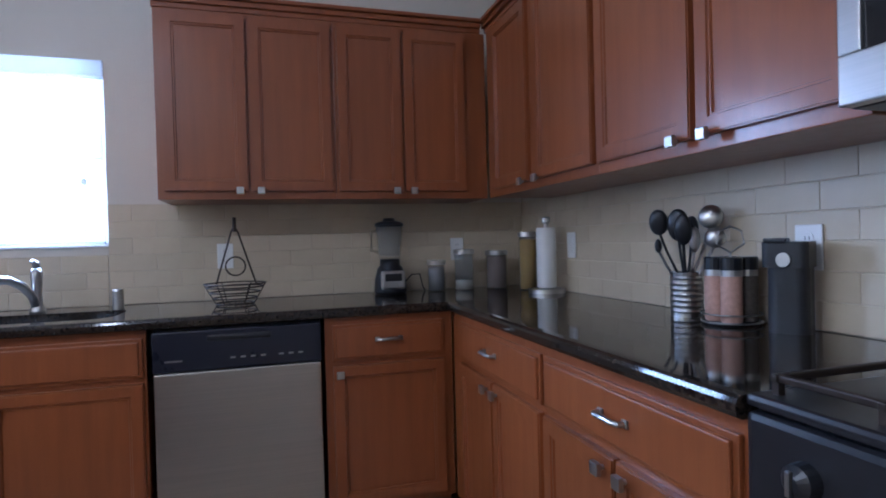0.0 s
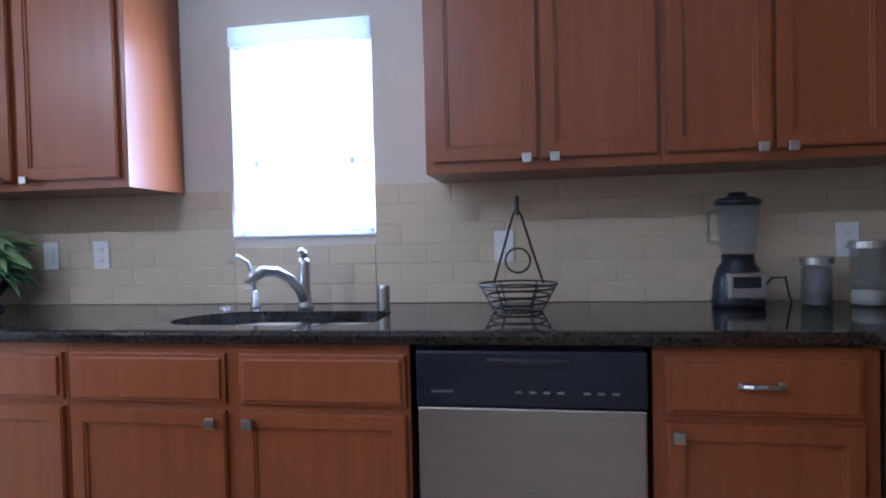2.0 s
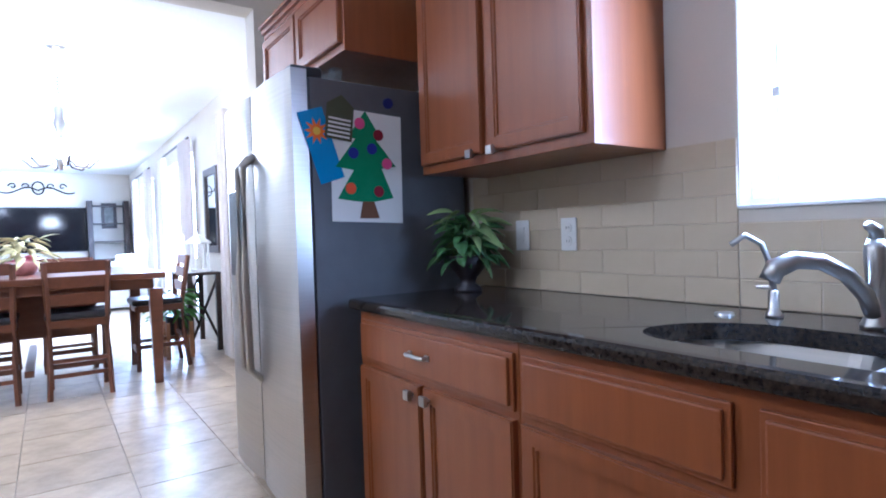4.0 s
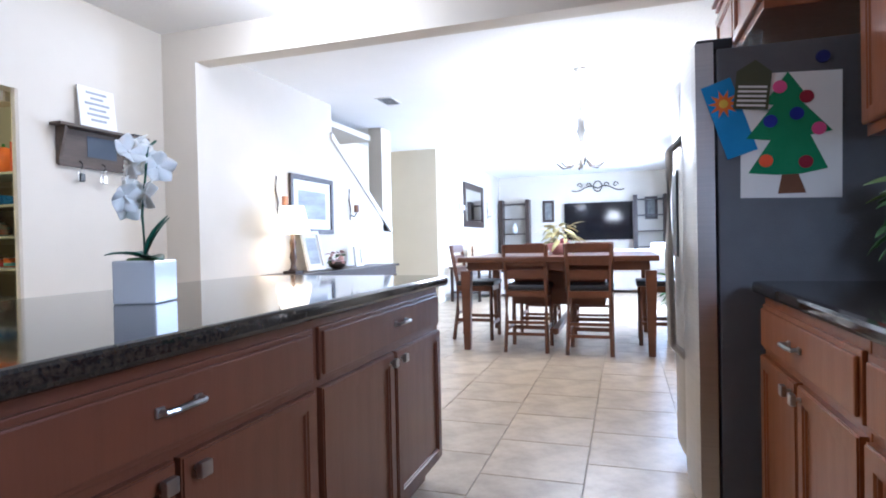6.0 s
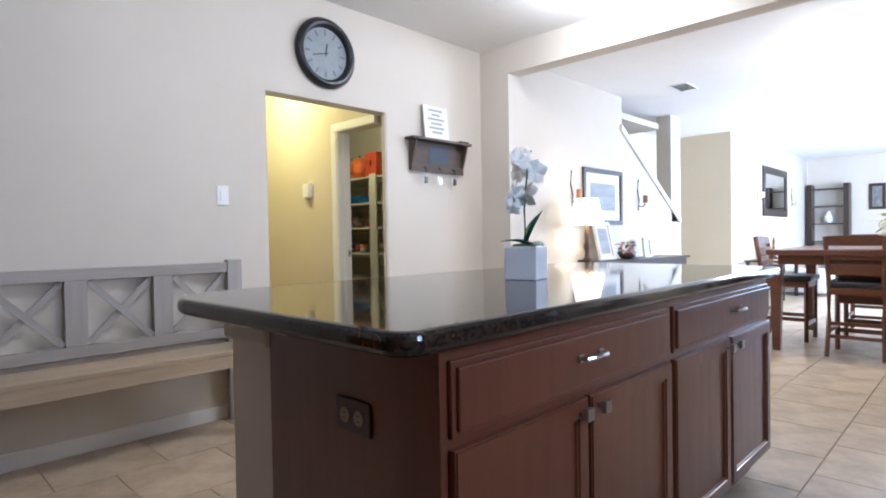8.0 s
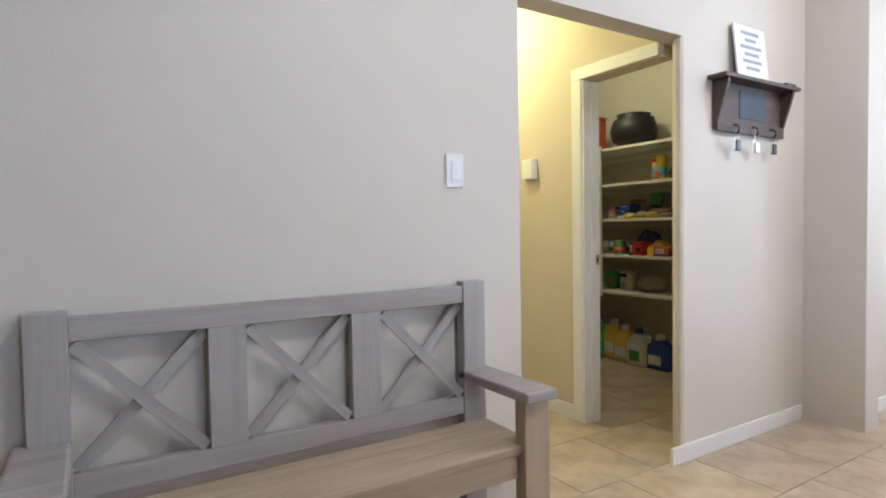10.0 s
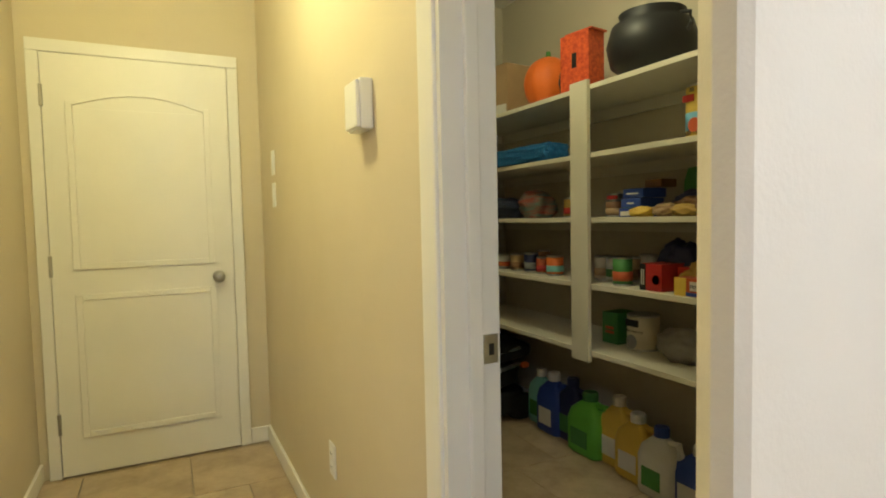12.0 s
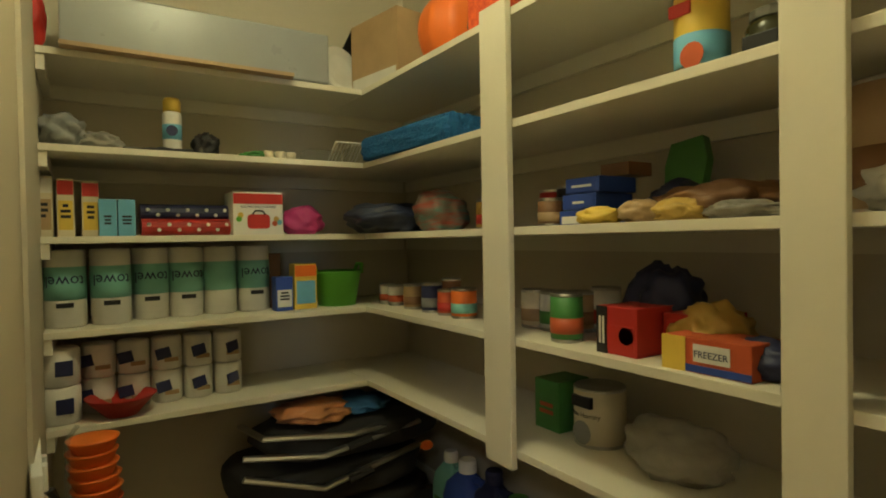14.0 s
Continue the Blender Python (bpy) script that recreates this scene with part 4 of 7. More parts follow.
POT = plain("dark_urn", (0.025, 0.018, 0.02), 0.4)
pl = thing("potted_plant", pose(-3.60, -0.2, CT), "bushy green pothos in a dark urn", "plant")
part("urn", lathe([(0.055, 0), (0.055, 0.012), (0.03, 0.03), (0.035, 0.05), (0.075, 0.1), (0.085, 0.14), (0.078, 0.14), (0.07, 0.12)], 24), POT, pl, smooth=True)
leafy(pl, 80, 0.13, 0.15, 0.065, 0.042, LEAF, 3, 0.12, 0.6)
leafy(pl, 26, 0.14, 0.18, 0.095, 0.038, PALELEAF, 5, 0.13, 0.7)
for k in range(12):
    a = k * 0.52
    part("stem", tube([(0, 0, 0.12), (0.05 * math.cos(a), 0.05 * math.sin(a), 0.2), (0.1 * math.cos(a), 0.1 * math.sin(a), 0.26)], 0.002, 5), LEAF, pl)

orch = thing("orchid", pose(-2.84, -2.315, 0.925, 0, 0, 15) @ Matrix.Scale(0.86, 4), "white artificial orchid in a square white pot", "plant")
bm = box(-0.068, 0.068, -0.068, 0.068, 0, 0.135, 0.006)
part("pot", bm, CERAMIC, orch)
part("pot_mark", box(-0.05, -0.04, -0.0705, -0.067, 0.07, 0.115), GREYSIDE, orch)
part("moss", lathe([(0.055, 0.135), (0.05, 0.142), (0.001, 0.146)], 16), LEAF, orch)
DARKLEAF = plain("dark_green_leaf", (0.015, 0.10, 0.055), 0.35, 0.6)
for a, l, tilt in ((0.3, 0.15, 78), (0.9, 0.15, 74), (2.5, 0.15, 20), (4.2, 0.12, 25), (5.6, 0.13, 15)):
    o = part("leaf", leaf(l, 0.055, 0.04), DARKLEAF, orch, smooth=True)
    o.location, o.rotation_euler = (0, 0, 0.14), (radians(tilt), 0, a)
part("stem", tube([(0, 0, 0.14), (0.01, 0, 0.28), (0, 0.01, 0.42), (-0.03, 0, 0.5), (-0.08, 0, 0.53)], 0.004, 6), DARKLEAF, orch)
r = random.Random(8)
petal_mesh = link_mesh("petal", leaf(0.058, 0.056, 0.012), PETAL, True)
for k, (x, y, z) in enumerate(((-0.01, -0.03, 0.5), (0.03, -0.02, 0.485), (-0.05, -0.03, 0.47), (0.07, 0, 0.47), (-0.02, -0.05, 0.455), (0.02, -0.04, 0.36), (-0.03, -0.04, 0.35), (0.05, -0.03, 0.335), (0.0, -0.05, 0.315), (0.025, 0.02, 0.345), (-0.055, 0.02, 0.44), (0.03, -0.03, 0.44))):
    fl = part("flower", lathe([(0.006, -0.006), (0.009, 0), (0.004, 0.008)], 8, turn=Matrix.Rotation(radians(90), 4, 'X')), PETAL, orch)
    fl.location = (x, y, z)
    fl.rotation_euler = (r.uniform(-0.5, 0.5), 0, r.uniform(-0.9, 0.9))
    for q in range(5):
        p = new("petal", petal_mesh)
        p.parent = fl
        p.rotation_euler = (0, radians(q * 72), 0)
        p.matrix_local = Matrix.Rotation(radians(q * 72), 4, 'Y') @ Matrix.Rotation(radians(75), 4, 'X')

# ---- things on the doorway wall ----
clk = thing("wall_clock", pose(-3.52, YD - 0.0005, 2.375, 0, 0, 180), "round black wall clock with a grey face", "clock")
TOROOM = Matrix.Rotation(radians(90), 4, 'X')
part("rim", lathe([(0.175, 0), (0.24, 0), (0.245, 0.02), (0.225, 0.045), (0.2, 0.05), (0.185, 0.03), (0.178, 0.012), (0.175, 0)], 48, turn=TOROOM, ends=False), BLACK, clk, smooth=True)
part("face", lathe([(0.18, 0.004), (0.18, 0.01), (0.001, 0.011)], 48, turn=TOROOM), plain("grey_clock_face", (0.30, 0.33, 0.34), 0.6, 0.75, scale=14), clk)
for k in range(12):
    a = k * math.pi / 6
    nb = part("hour_mark", box(-0.006, 0.006, -0.013, -0.011, 0.125, 0.165), plain("mark_grey", (0.17, 0.17, 0.17), 0.6) if k == 0 else bpy.data.materials["mark_grey"], clk)
    nb.rotation_euler = (0, a, 0)
for l, w, a in ((0.07, 0.009, 10), (0.11, 0.007, 255)):
    hd = part("clock_hand", box(-w / 2, w / 2, -0.018, -0.016, -0.02, l, 0.0), BLACK, clk)
    hd.rotation_euler = (0, radians(a), 0)

ks = thing("key_rack", pose(-4.61, YD - 0.0005, 1.745, 0, 0, 180), "dark rustic wooden key rack with a shelf", "key rack")
RUST = plain("rustic_dark_wood", (0.10, 0.07, 0.05), 0.6, 0.5, scale=4, stretch=(1, 8, 8))
part("backboard", box(-0.31, 0.31, -0.018, 0, -0.12, 0.12, 0.003), RUST, ks)
part("slate", box(-0.10, 0.13, -0.021, -0.017, -0.05, 0.09), plain("slate_blue", (0.06, 0.075, 0.10), 0.7), ks, "dull blue slate panel")
part("shelf", box(-0.35, 0.35, -0.1, 0, 0.12, 0.14, 0.004), RUST, ks)
part("rail", box(-0.31, 0.31, -0.03, -0.018, -0.13, -0.07, 0.003), RUST, ks)
for s in (-0.30, 0.30):
    part("bracket", prism([(0, 0), (0, -0.2), (-0.03, -0.2), (-0.085, -0.02), (-0.085, 0)], s - 0.009, s + 0.009, turn=Matrix(((0, 0, 1, 0), (1, 0, 0, 0), (0, 1, 0, 0.12), (0, 0, 0, 1)))), RUST, ks)
for x in (-0.17, 0.0, 0.17):
    h = part("hook", tube([(x, -0.03, -0.09), (x, -0.055, -0.1), (x, -0.06, -0.125), (x, -0.045, -0.14)], 0.005, 6), IRON, ks)
for x, c in ((-0.17, BLACK), (0.0, CHROME), (0.17, IRON)):
    ky = thing("key_bunch", ks.matrix_world @ pose(x, -0.05, -0.14), "small bunch of keys hanging from a hook", "keys", "keys on the rack")
    part("key_ring", tube([(0.018 * math.cos(k * math.pi / 6), 0, -0.01 + 0.018 * math.sin(k * math.pi / 6)) for k in range(12)], 0.002, 5, closed=True), CHROME, ky)
    part("fob", box(-0.02, 0.02, -0.008, 0.008, -0.085, -0.03, 0.006), c, ky)
    part("key", box(-0.03, -0.018, -0.002, 0.002, -0.08, -0.02, 0.001), CHROME, ky)
sg = thing("small_sign", pose(-4.58, YD + 0.045, 1.887, -6, 0, 180), "small white sign with grey lettering leaning on the shelf", "sign")
part("board", box(-0.14, 0.14, -0.01, 0, 0, 0.28, 0.002), PAPER, sg)
for k, w in enumerate((0.16, 0.10, 0.19, 0.13, 0.17, 0.12)):
    part("text_line", box(-w / 2, w / 2, -0.0115, -0.0095, 0.235 - k * 0.037, 0.252 - k * 0.037), plain("sign_grey", (0.35, 0.36, 0.38), 0.8) if k == 0 else bpy.data.materials["sign_grey"], sg)
phone = tagged(part("phone", box(-4.93, -4.83, YD + 0.02, YD + 0.09, 1.886, 1.9, 0.004), BLACK), "small black object lying on the key rack", "phone")
outlet(pose(-2.76, YD + 0.001, 1.355, 0, 0, 180), w=0.072, sockets=False, toggles=1, name="light_switch", label="white switch plate on the kitchen wall")


def baseboard(m, length, name="baseboard"):
    ob = part(name, box(0, length, -0.014, 0, 0, 0.085, 0.004), TRIM)
    ob.matrix_world = m
    return tagged(ob, "white painted baseboard", "baseboard", kind="structure")


baseboard(pose(0, YD, 0, 0, 0, 180), 3.05)
baseboard(pose(-3.97, YD, 0, 0, 0, 180), 1.2)
baseboard(pose(-5.37, -4.3, 0, 0, 0, 180), 3.8)
baseboard(pose(-11.1, -4.15, 0, 0, 0, 180), 5.0)

# ---- bench ----
be = thing("wooden_bench", pose(-2.175, YD + 0.02, 0), "weathered grey wooden bench with crossed back slats", "bench")
X0, X1 = -0.665, 0.665
for x in (X0, X1 - 0.09):
    part("back_leg", box(x, x + 0.09, 0.0, 0.045, 0, 0.965, 0.004), BENCHV, be)
    part("front_leg", box(x - 0.005 + math.copysign(0.02, x), x + 0.095 + math.copysign(0.02, x), 0.30, 0.35, 0, 0.615, 0.004), SEATV, be)
    part("armrest", box(x - 0.015 + math.copysign(0.015, x), x + 0.105 + math.copysign(0.015, x), 0.0, 0.38, 0.615, 0.65, 0.008), BENCH, be)
part("top_rail", box(X0 + 0.09, X1 - 0.09, 0.005, 0.04, 0.89, 0.95, 0.003), BENCH, be)
part("bottom_rail", box(X0 + 0.09, X1 - 0.09, 0.005, 0.04, 0.50, 0.56, 0.003), BENCH, be)
bw = (X1 - X0 - 0.18 - 0.2) / 3
for k in range(3):
    a = X0 + 0.09 + k * (bw + 0.1)
    if k:
        part("back_post", box(a - 0.1, a, 0.005, 0.04, 0.56, 0.89, 0.002), BENCHV, be)
    for s in (1, -1):
        length = math.hypot(bw, 0.33)
        sl = part("cross_slat", box(-length / 2 + 0.012, length / 2 - 0.012, 0.012 + (0.012 if s > 0 else 0), 0.022 + (0.012 if s > 0 else 0), -0.016, 0.016), BENCH, be)
        sl.location = (a + bw / 2, 0, 0.725)
        sl.rotation_euler = (0, -s * math.atan2(0.33, bw), 0)
for k in range(3):
    part("seat_board", box(X0 + 0.01, X1 - 0.01, 0.045 + k * 0.096, 0.139 + k * 0.096, 0.448, 0.473, 0.003), SEATW, be)
part("apron", box(X0 + 0.09, X1 - 0.09, 0.3, 0.328, 0.375, 0.448, 0.003), SEATW, be)

# ---- hall ----
gd = thing("door_1", pose(-3.915, -7.39, 0), "white two-panel door with a satin nickel knob", "door")
gd["kind"] = "structure"
part("door_leaf", box(0, 0.81, 0.0, 0.03, 0.012, 2.03), TRIM, gd)
for z0, z1 in ((0.22, 0.86), (1.04, 1.78)):
    part("panel", box(0.12, 0.69, 0.03, 0.034, z0, z1, 0.003), TRIM, gd)
    bm = box(0.09, 0.12, 0.03, 0.04, z0 - 0.03, z1 + 0.03, 0.004)
    box(0.69, 0.72, 0.03, 0.04, z0 - 0.03, z1 + 0.03, 0.004, bm)
    box(0.12, 0.69, 0.03, 0.04, z0 - 0.03, z0, 0.004, bm)
    if z1 < 1:
        box(0.12, 0.69, 0.03, 0.04, z1, z1 + 0.03, 0.004, bm)
    else:
        arc = [(0.09 + 0.63 * k / 12, z1 + 0.03 + 0.07 * math.sin(math.pi * k / 12)) for k in range(13)]
        prism(arc + [(x, z - 0.03) for x, z in arc[::-1]], -0.0385, -0.03, bm=bm, turn=Matrix.Rotation(radians(90), 4, 'X'))
    part("panel_moulding", bm, TRIM, gd)
part("knob", lathe([(0.03, 0.03), (0.03, 0.036), (0.012, 0.045), (0.012, 0.06), (0.028, 0.07), (0.028, 0.085), (0.01, 0.092)], 20, turn=Matrix.Translation((0.075, 0, 0.94)) @ Matrix.Rotation(radians(-90), 4, 'X')), CHROME, gd, "round satin nickel knob", smooth=True)
for a in ((-0.058, -0.004, 0, 2.035), (0.814, 0.866, 0, 2.035)):
    part("casing", box(a[0], a[1], 0.0, 0.022, a[2], a[3], 0.005), TRIM, gd)
part("casing", box(-0.058, 0.866, 0.0, 0.022, 2.035, 2.095, 0.005), TRIM, gd)
for z in (0.22, 0.98, 1.78):
    part("hinge", lathe([(0.008, z), (0.008, z + 0.1)], 10, turn=Matrix.Translation((0.812, 0.03, 0))), CHROME, gd)
pd = thing("door_frame_pantry", pose(0, 0, 0), "white painted pantry door frame with a strike plate", "door frame")
pd["kind"] = "structure"
part("casing", box(HX + 0.038, HX + 0.058, -5.228, -5.153, 0, 1.99, 0.006), TRIM, pd)
part("casing", box(HX + 0.038, HX + 0.058, -5.228, -4.63, 1.99, 2.06, 0.006), TRIM, pd)
part("jamb", box(HX - 0.075, HX + 0.05, -5.155, -5.138, 0, 1.985), TRIM, pd)
part("stop", box(HX - 0.03, HX + 0.0, -5.138, -5.126, 0, 1.98, 0.003), TRIM, pd)
part("strike_plate", box(HX - 0.07, HX - 0.036, -5.138, -5.136, 0.925, 0.985), CHROME, pd)
part("strike_hole", box(HX - 0.06, HX - 0.048, -5.1365, -5.1355, 0.942, 0.966), BLACK, pd)
baseboard(pose(HX + 0.038, -7.39, 0, 0, 0, 90), 2.16)
baseboard(pose(-3.975, -7.39, 0, 0, 0, 180), 0.09)
baseboard(pose(-3.01, YD - 0.13, 0, 0, 0, -90), 2.86)
th = thing("alarm_box", pose(HX + 0.039, -5.60, 1.52, 0, 0, 90), "white plastic alarm box on the hall wall", "alarm box")
part("case", box(-0.055, 0.055, -0.035, 0, -0.065, 0.065, 0.006), WHITE, th)
part("cover", box(-0.05, 0.05, -0.045, -0.034, -0.06, 0.06, 0.005), WHITE, th)
outlet(pose(HX + 0.039, -6.99, 1.505, 0, 0, 90), sockets=False, toggles=1, name="light_switch", label="white switch plate on the hall wall")
outlet(pose(HX + 0.039, -6.99, 1.35, 0, 0, 90), sockets=False, toggles=1, name="light_switch", label="white switch plate on the hall wall")
outlet(pose(HX + 0.039, -6.05, 0.395, 0, 0, 90))
hl = thing("hall_light", pose(-3.55, -5.85, 2.62), "flush frosted hall ceiling light", "ceiling light")
part("shade", lathe([(0.13, 0), (0.13, -0.02), (0.1, -0.055), (0.001, -0.065)], 24), shader("warm_lit_glass", (1.0, 0.82, 0.45), 0.5, emit=4), hl, smooth=True)
pn = thing("pantry_light", pose(-4.72, -5.9, 2.62), "flush frosted pantry ceiling light", "ceiling light")
part("shade", lathe([(0.13, 0), (0.13, -0.02), (0.1, -0.055), (0.001, -0.065)], 24), bpy.data.materials["warm_lit_glass"], pn, smooth=True)
kl = thing("kitchen_light", pose(-4.6, -3.0, KC), "flush frosted kitchen ceiling light", "ceiling light")
part("shade", lathe([(0.17, 0), (0.17, -0.015), (0.14, -0.05), (0.001, -0.065)], 28), BULB, kl, smooth=True)
copy_thing(kl, pose(-2.6, -2.95, KC))

# ---- dining room ----
dt = thing("dining_table", pose(-7.72, -1.69, 0), "brown counter-height dining table with square legs", "table")
part("tabletop", box(-0.78, 0.78, -0.93, 0.93, 0.865, 0.915, 0.008), TABLEW, dt)
part("apron", box(-0.70, 0.70, -0.85, 0.85, 0.78, 0.865, 0.004), TABLEW, dt)
for sx in (-1, 1):
    for sy in (-1, 1):
        bm = box(-0.05, 0.05, -0.05, 0.05, 0, 0.78, 0.006)
        for v in bm.verts:
            if v.co.z < 0.4:
                v.co.x, v.co.y = v.co.x * 0.62, v.co.y * 0.62
        lg = part("leg", bm, TABLEW, dt)
        lg.location = (sx * 0.70, sy * 0.86, 0)
part("stretcher", box(-0.7, 0.7, -0.03, 0.03, 0.18, 0.23, 0.004), TABLEW, dt)
part("lower_shelf", box(-0.35, 0.35, -0.45, 0.45, 0.42, 0.78, 0.006), TABLEW, dt)


def chair(m):
    ob = thing("dining_chair", m, "brown ladder-back counter chair with a black seat", "chair", "chairs round the table")
    for s in (-1, 1):
        part("back_leg", tube([(s * 0.2, -0.23, 0), (s * 0.19, -0.19, 0.3), (s * 0.19, -0.18, 0.6), (s * 0.205, -0.25, 1.03)], 0.02, 4), TABLEW, ob)
        part("front_leg", tube([(s * 0.19, 0.19, 0), (s * 0.19, 0.19, 0.58)], 0.02, 4), TABLEW, ob)
        part("side_stretcher", box(s * 0.19 - 0.01, s * 0.19 + 0.01, -0.2, 0.19, 0.2, 0.235), TABLEW, ob)
        part("side_apron", box(s * 0.19 - 0.012, s * 0.19 + 0.012, -0.18, 0.19, 0.53, 0.59), TABLEW, ob)
    for z, y in ((0.16, -0.205), (0.27, -0.195)):
        part("back_stretcher", box(-0.19, 0.19, y - 0.01, y + 0.01, z, z + 0.03), TABLEW, ob)
    part("front_stretcher", box(-0.19, 0.19, 0.18, 0.2, 0.16, 0.2), TABLEW, ob)
    part("front_apron", box(-0.19, 0.19, 0.18, 0.2, 0.53, 0.59), TABLEW, ob)
    part("back_apron", box(-0.19, 0.19, -0.19, -0.17, 0.53, 0.59), TABLEW, ob)
    bm = box(-0.215, 0.215, -0.19, 0.23, 0.59, 0.645, 0.02)
    part("seat", bm, LEATHER, ob, "black leather seat", smooth=False)
    for z, y, h in ((0.70, -0.195, 0.09), (0.83, -0.215, 0.09), (0.95, -0.235, 0.085)):
        part("back_slat", box(-0.2, 0.2, y - 0.008, y + 0.008, z, z + h, 0.003), TABLEW, ob)
    return ob


c0 = chair(pose(-7.15, -1.37, 0, 0, 0, 90))
copy_thing(c0, pose(-7.19, -1.96, 0, 0, 0, 90))
copy_thing(c0, pose(-8.25, -1.4, 0, 0, 0, -90))
copy_thing(c0, pose(-8.25, -2.0, 0, 0, 0, -90))
copy_thing(c0, pose(-7.75, -0.72, 0, 0, 0, 180))
copy_thing(c0, pose(-7.75, -2.62, 0, 0, 0, 0))
pl2 = thing("poinsettia", pose(-7.75, -1.72, 0.915), "pale green plant in a red and white pot on the table", "plant")
part("pot", lathe([(0.07, 0), (0.10, 0.03), (0.125, 0.10), (0.115, 0.12), (0.105, 0.1)], 20), plain("red_white_pot", (0.42, 0.2, 0.2), 0.5, 1.8, scale=9), pl2, smooth=True)
leafy(pl2, 60, 0.2, 0.2, 0.14, 0.045, plain("cream_bract", (0.58, 0.52, 0.25), 0.5, 0.6, scale=14), 11, 0.1, 0.5)
leafy(pl2, 14, 0.14, 0.06, 0.07, 0.05, plain("pink_bract", (0.6, 0.12, 0.18), 0.6), 12, 0.1)
ch = thing("chandelier", pose(-7.16, -1.43, LC), "wrought iron chandelier with frosted lit bowls on a chain", "chandelier")
part("canopy", lathe([(0.065, 0), (0.065, -0.015), (0.03, -0.035), (0.01, -0.04)], 20), CHROME, ch, smooth=True)
for k in range(14):
    ln = part("chain_link", tube([(0.009 * math.cos(q * math.pi / 4), 0, 0.018 * math.sin(q * math.pi / 4)) for q in range(8)], 0.0025, 5, closed=True), IRON, ch)
    ln.location = (0, 0, -0.055 - k * 0.029)
    ln.rotation_euler = (0, 0, radians(90 * (k % 2)))
part("column", lathe([(0.02, -0.46), (0.035, -0.48), (0.03, -0.55), (0.045, -0.6), (0.02, -0.68), (0.03, -0.82), (0.05, -0.86), (0.02, -0.93), (0.012, -0.96)], 16), CHROME, ch, smooth=True)
for k in range(6):
    a = k * math.pi / 3 + 0.2
    ca, sa = math.cos(a), math.sin(a)
    arm = part("arm", tube([(0.03 * ca, 0.03 * sa, -0.84), (0.10 * ca, 0.10 * sa, -0.93), (0.19 * ca, 0.19 * sa, -0.94), (0.26 * ca, 0.26 * sa, -0.88), (0.25 * ca, 0.25 * sa, -0.80), (0.2 * ca, 0.2 * sa, -0.82)], 0.009, 6), IRON, ch)
    part("light_bowl", lathe([(0.02, -0.87), (0.06, -0.83), (0.078, -0.76), (0.072, -0.76), (0.04, -0.83)], 16, turn=Matrix.Translation((0.24 * ca, 0.24 * sa, 0))), BULB, arm, "frosted lit bowl", smooth=True)

# ---- side tables, lamps and pictures along the stair wall ----
con = thing("console_table", pose(-7.35, -4.11, 0), "dark wooden console table along the stair wall", "table")
part("tabletop", box(-1.25, 1.25, -0.18, 0.2, 0.77, 0.8, 0.004), DARKW, con)
part("apron", box(-1.2, 1.2, -0.16, 0.17, 0.66, 0.77), DARKW, con)
for x in (-1.18, 1.18):
    for y in (-0.14, 0.15):
        part("leg", box(x - 0.03, x + 0.03, y - 0.03, y + 0.03, 0, 0.66), DARKW, con)


def table_lamp(m, label):
    ob = thing("table_lamp", m, label, "lamp", "table lamps")
    part("base", box(-0.07, 0.07, -0.07, 0.07, 0, 0.03, 0.006), DARKW, ob)
    part("column", lathe([(0.05, 0.03), (0.03, 0.05), (0.022, 0.1), (0.035, 0.16), (0.02, 0.22), (0.03, 0.3), (0.018, 0.34), (0.012, 0.4)], 16), plain("bronze_brown", (0.09, 0.05, 0.03), 0.35, 0.6), ob, smooth=True)
    part("shade", lathe([(0.165, 0.38), (0.11, 0.64), (0.105, 0.64), (0.16, 0.385), (0.165, 0.38)], 28, ends=False), SHADE, ob, "lit cream fabric shade", smooth=True)
    return ob


table_lamp(pose(-6.3, -4.06, 0.80), "lit table lamp with turned dark column on the console")
table_lamp(pose(-12.0, -3.8, 0.62), "lit table lamp on the dark side table")
st = thing("side_table", pose(-11.75, -3.75, 0), "dark wooden side table beside the sofa", "table")
part("tabletop", box(-0.45, 0.5, -0.3, 0.3, 0.59, 0.62, 0.004), DARKW, st)
for x in (-0.4, 0.45):
    for y in (-0.25, 0.25):
        part("leg", box(x - 0.025, x + 0.025, y - 0.025, y + 0.025, 0, 0.59), DARKW, st)
part("lower_shelf", box(-0.4, 0.45, -0.25, 0.25, 0.15, 0.17), DARKW, st)


def framed(m, w, h, label, picture, border=0.06, mat_w=0.0, name="framed_picture", category="picture", rim=DARKW):
    ob = thing(name, m, label, category)
    bm = box(-w / 2, w / 2, -0.03, 0, h / 2 - border, h / 2, 0.004)
    box(-w / 2, w / 2, -0.03, 0, -h / 2, -h / 2 + border, 0.004, bm)
    box(-w / 2, -w / 2 + border, -0.03, 0, -h / 2 + border, h / 2 - border, 0.004, bm)
    box(w / 2 - border, w / 2, -0.03, 0, -h / 2 + border, h / 2 - border, 0.004, bm)
    part("frame", bm, rim, ob)
    part("backing", box(-w / 2 + border, w / 2 - border, -0.012, 0, -h / 2 + border, h / 2 - border), PAPER if mat_w else picture, ob)
    if mat_w:
        q = border + mat_w
        part("print", box(-w / 2 + q, w / 2 - q, -0.014, -0.011, -h / 2 + q, h / 2 - q), picture, ob)
    return ob


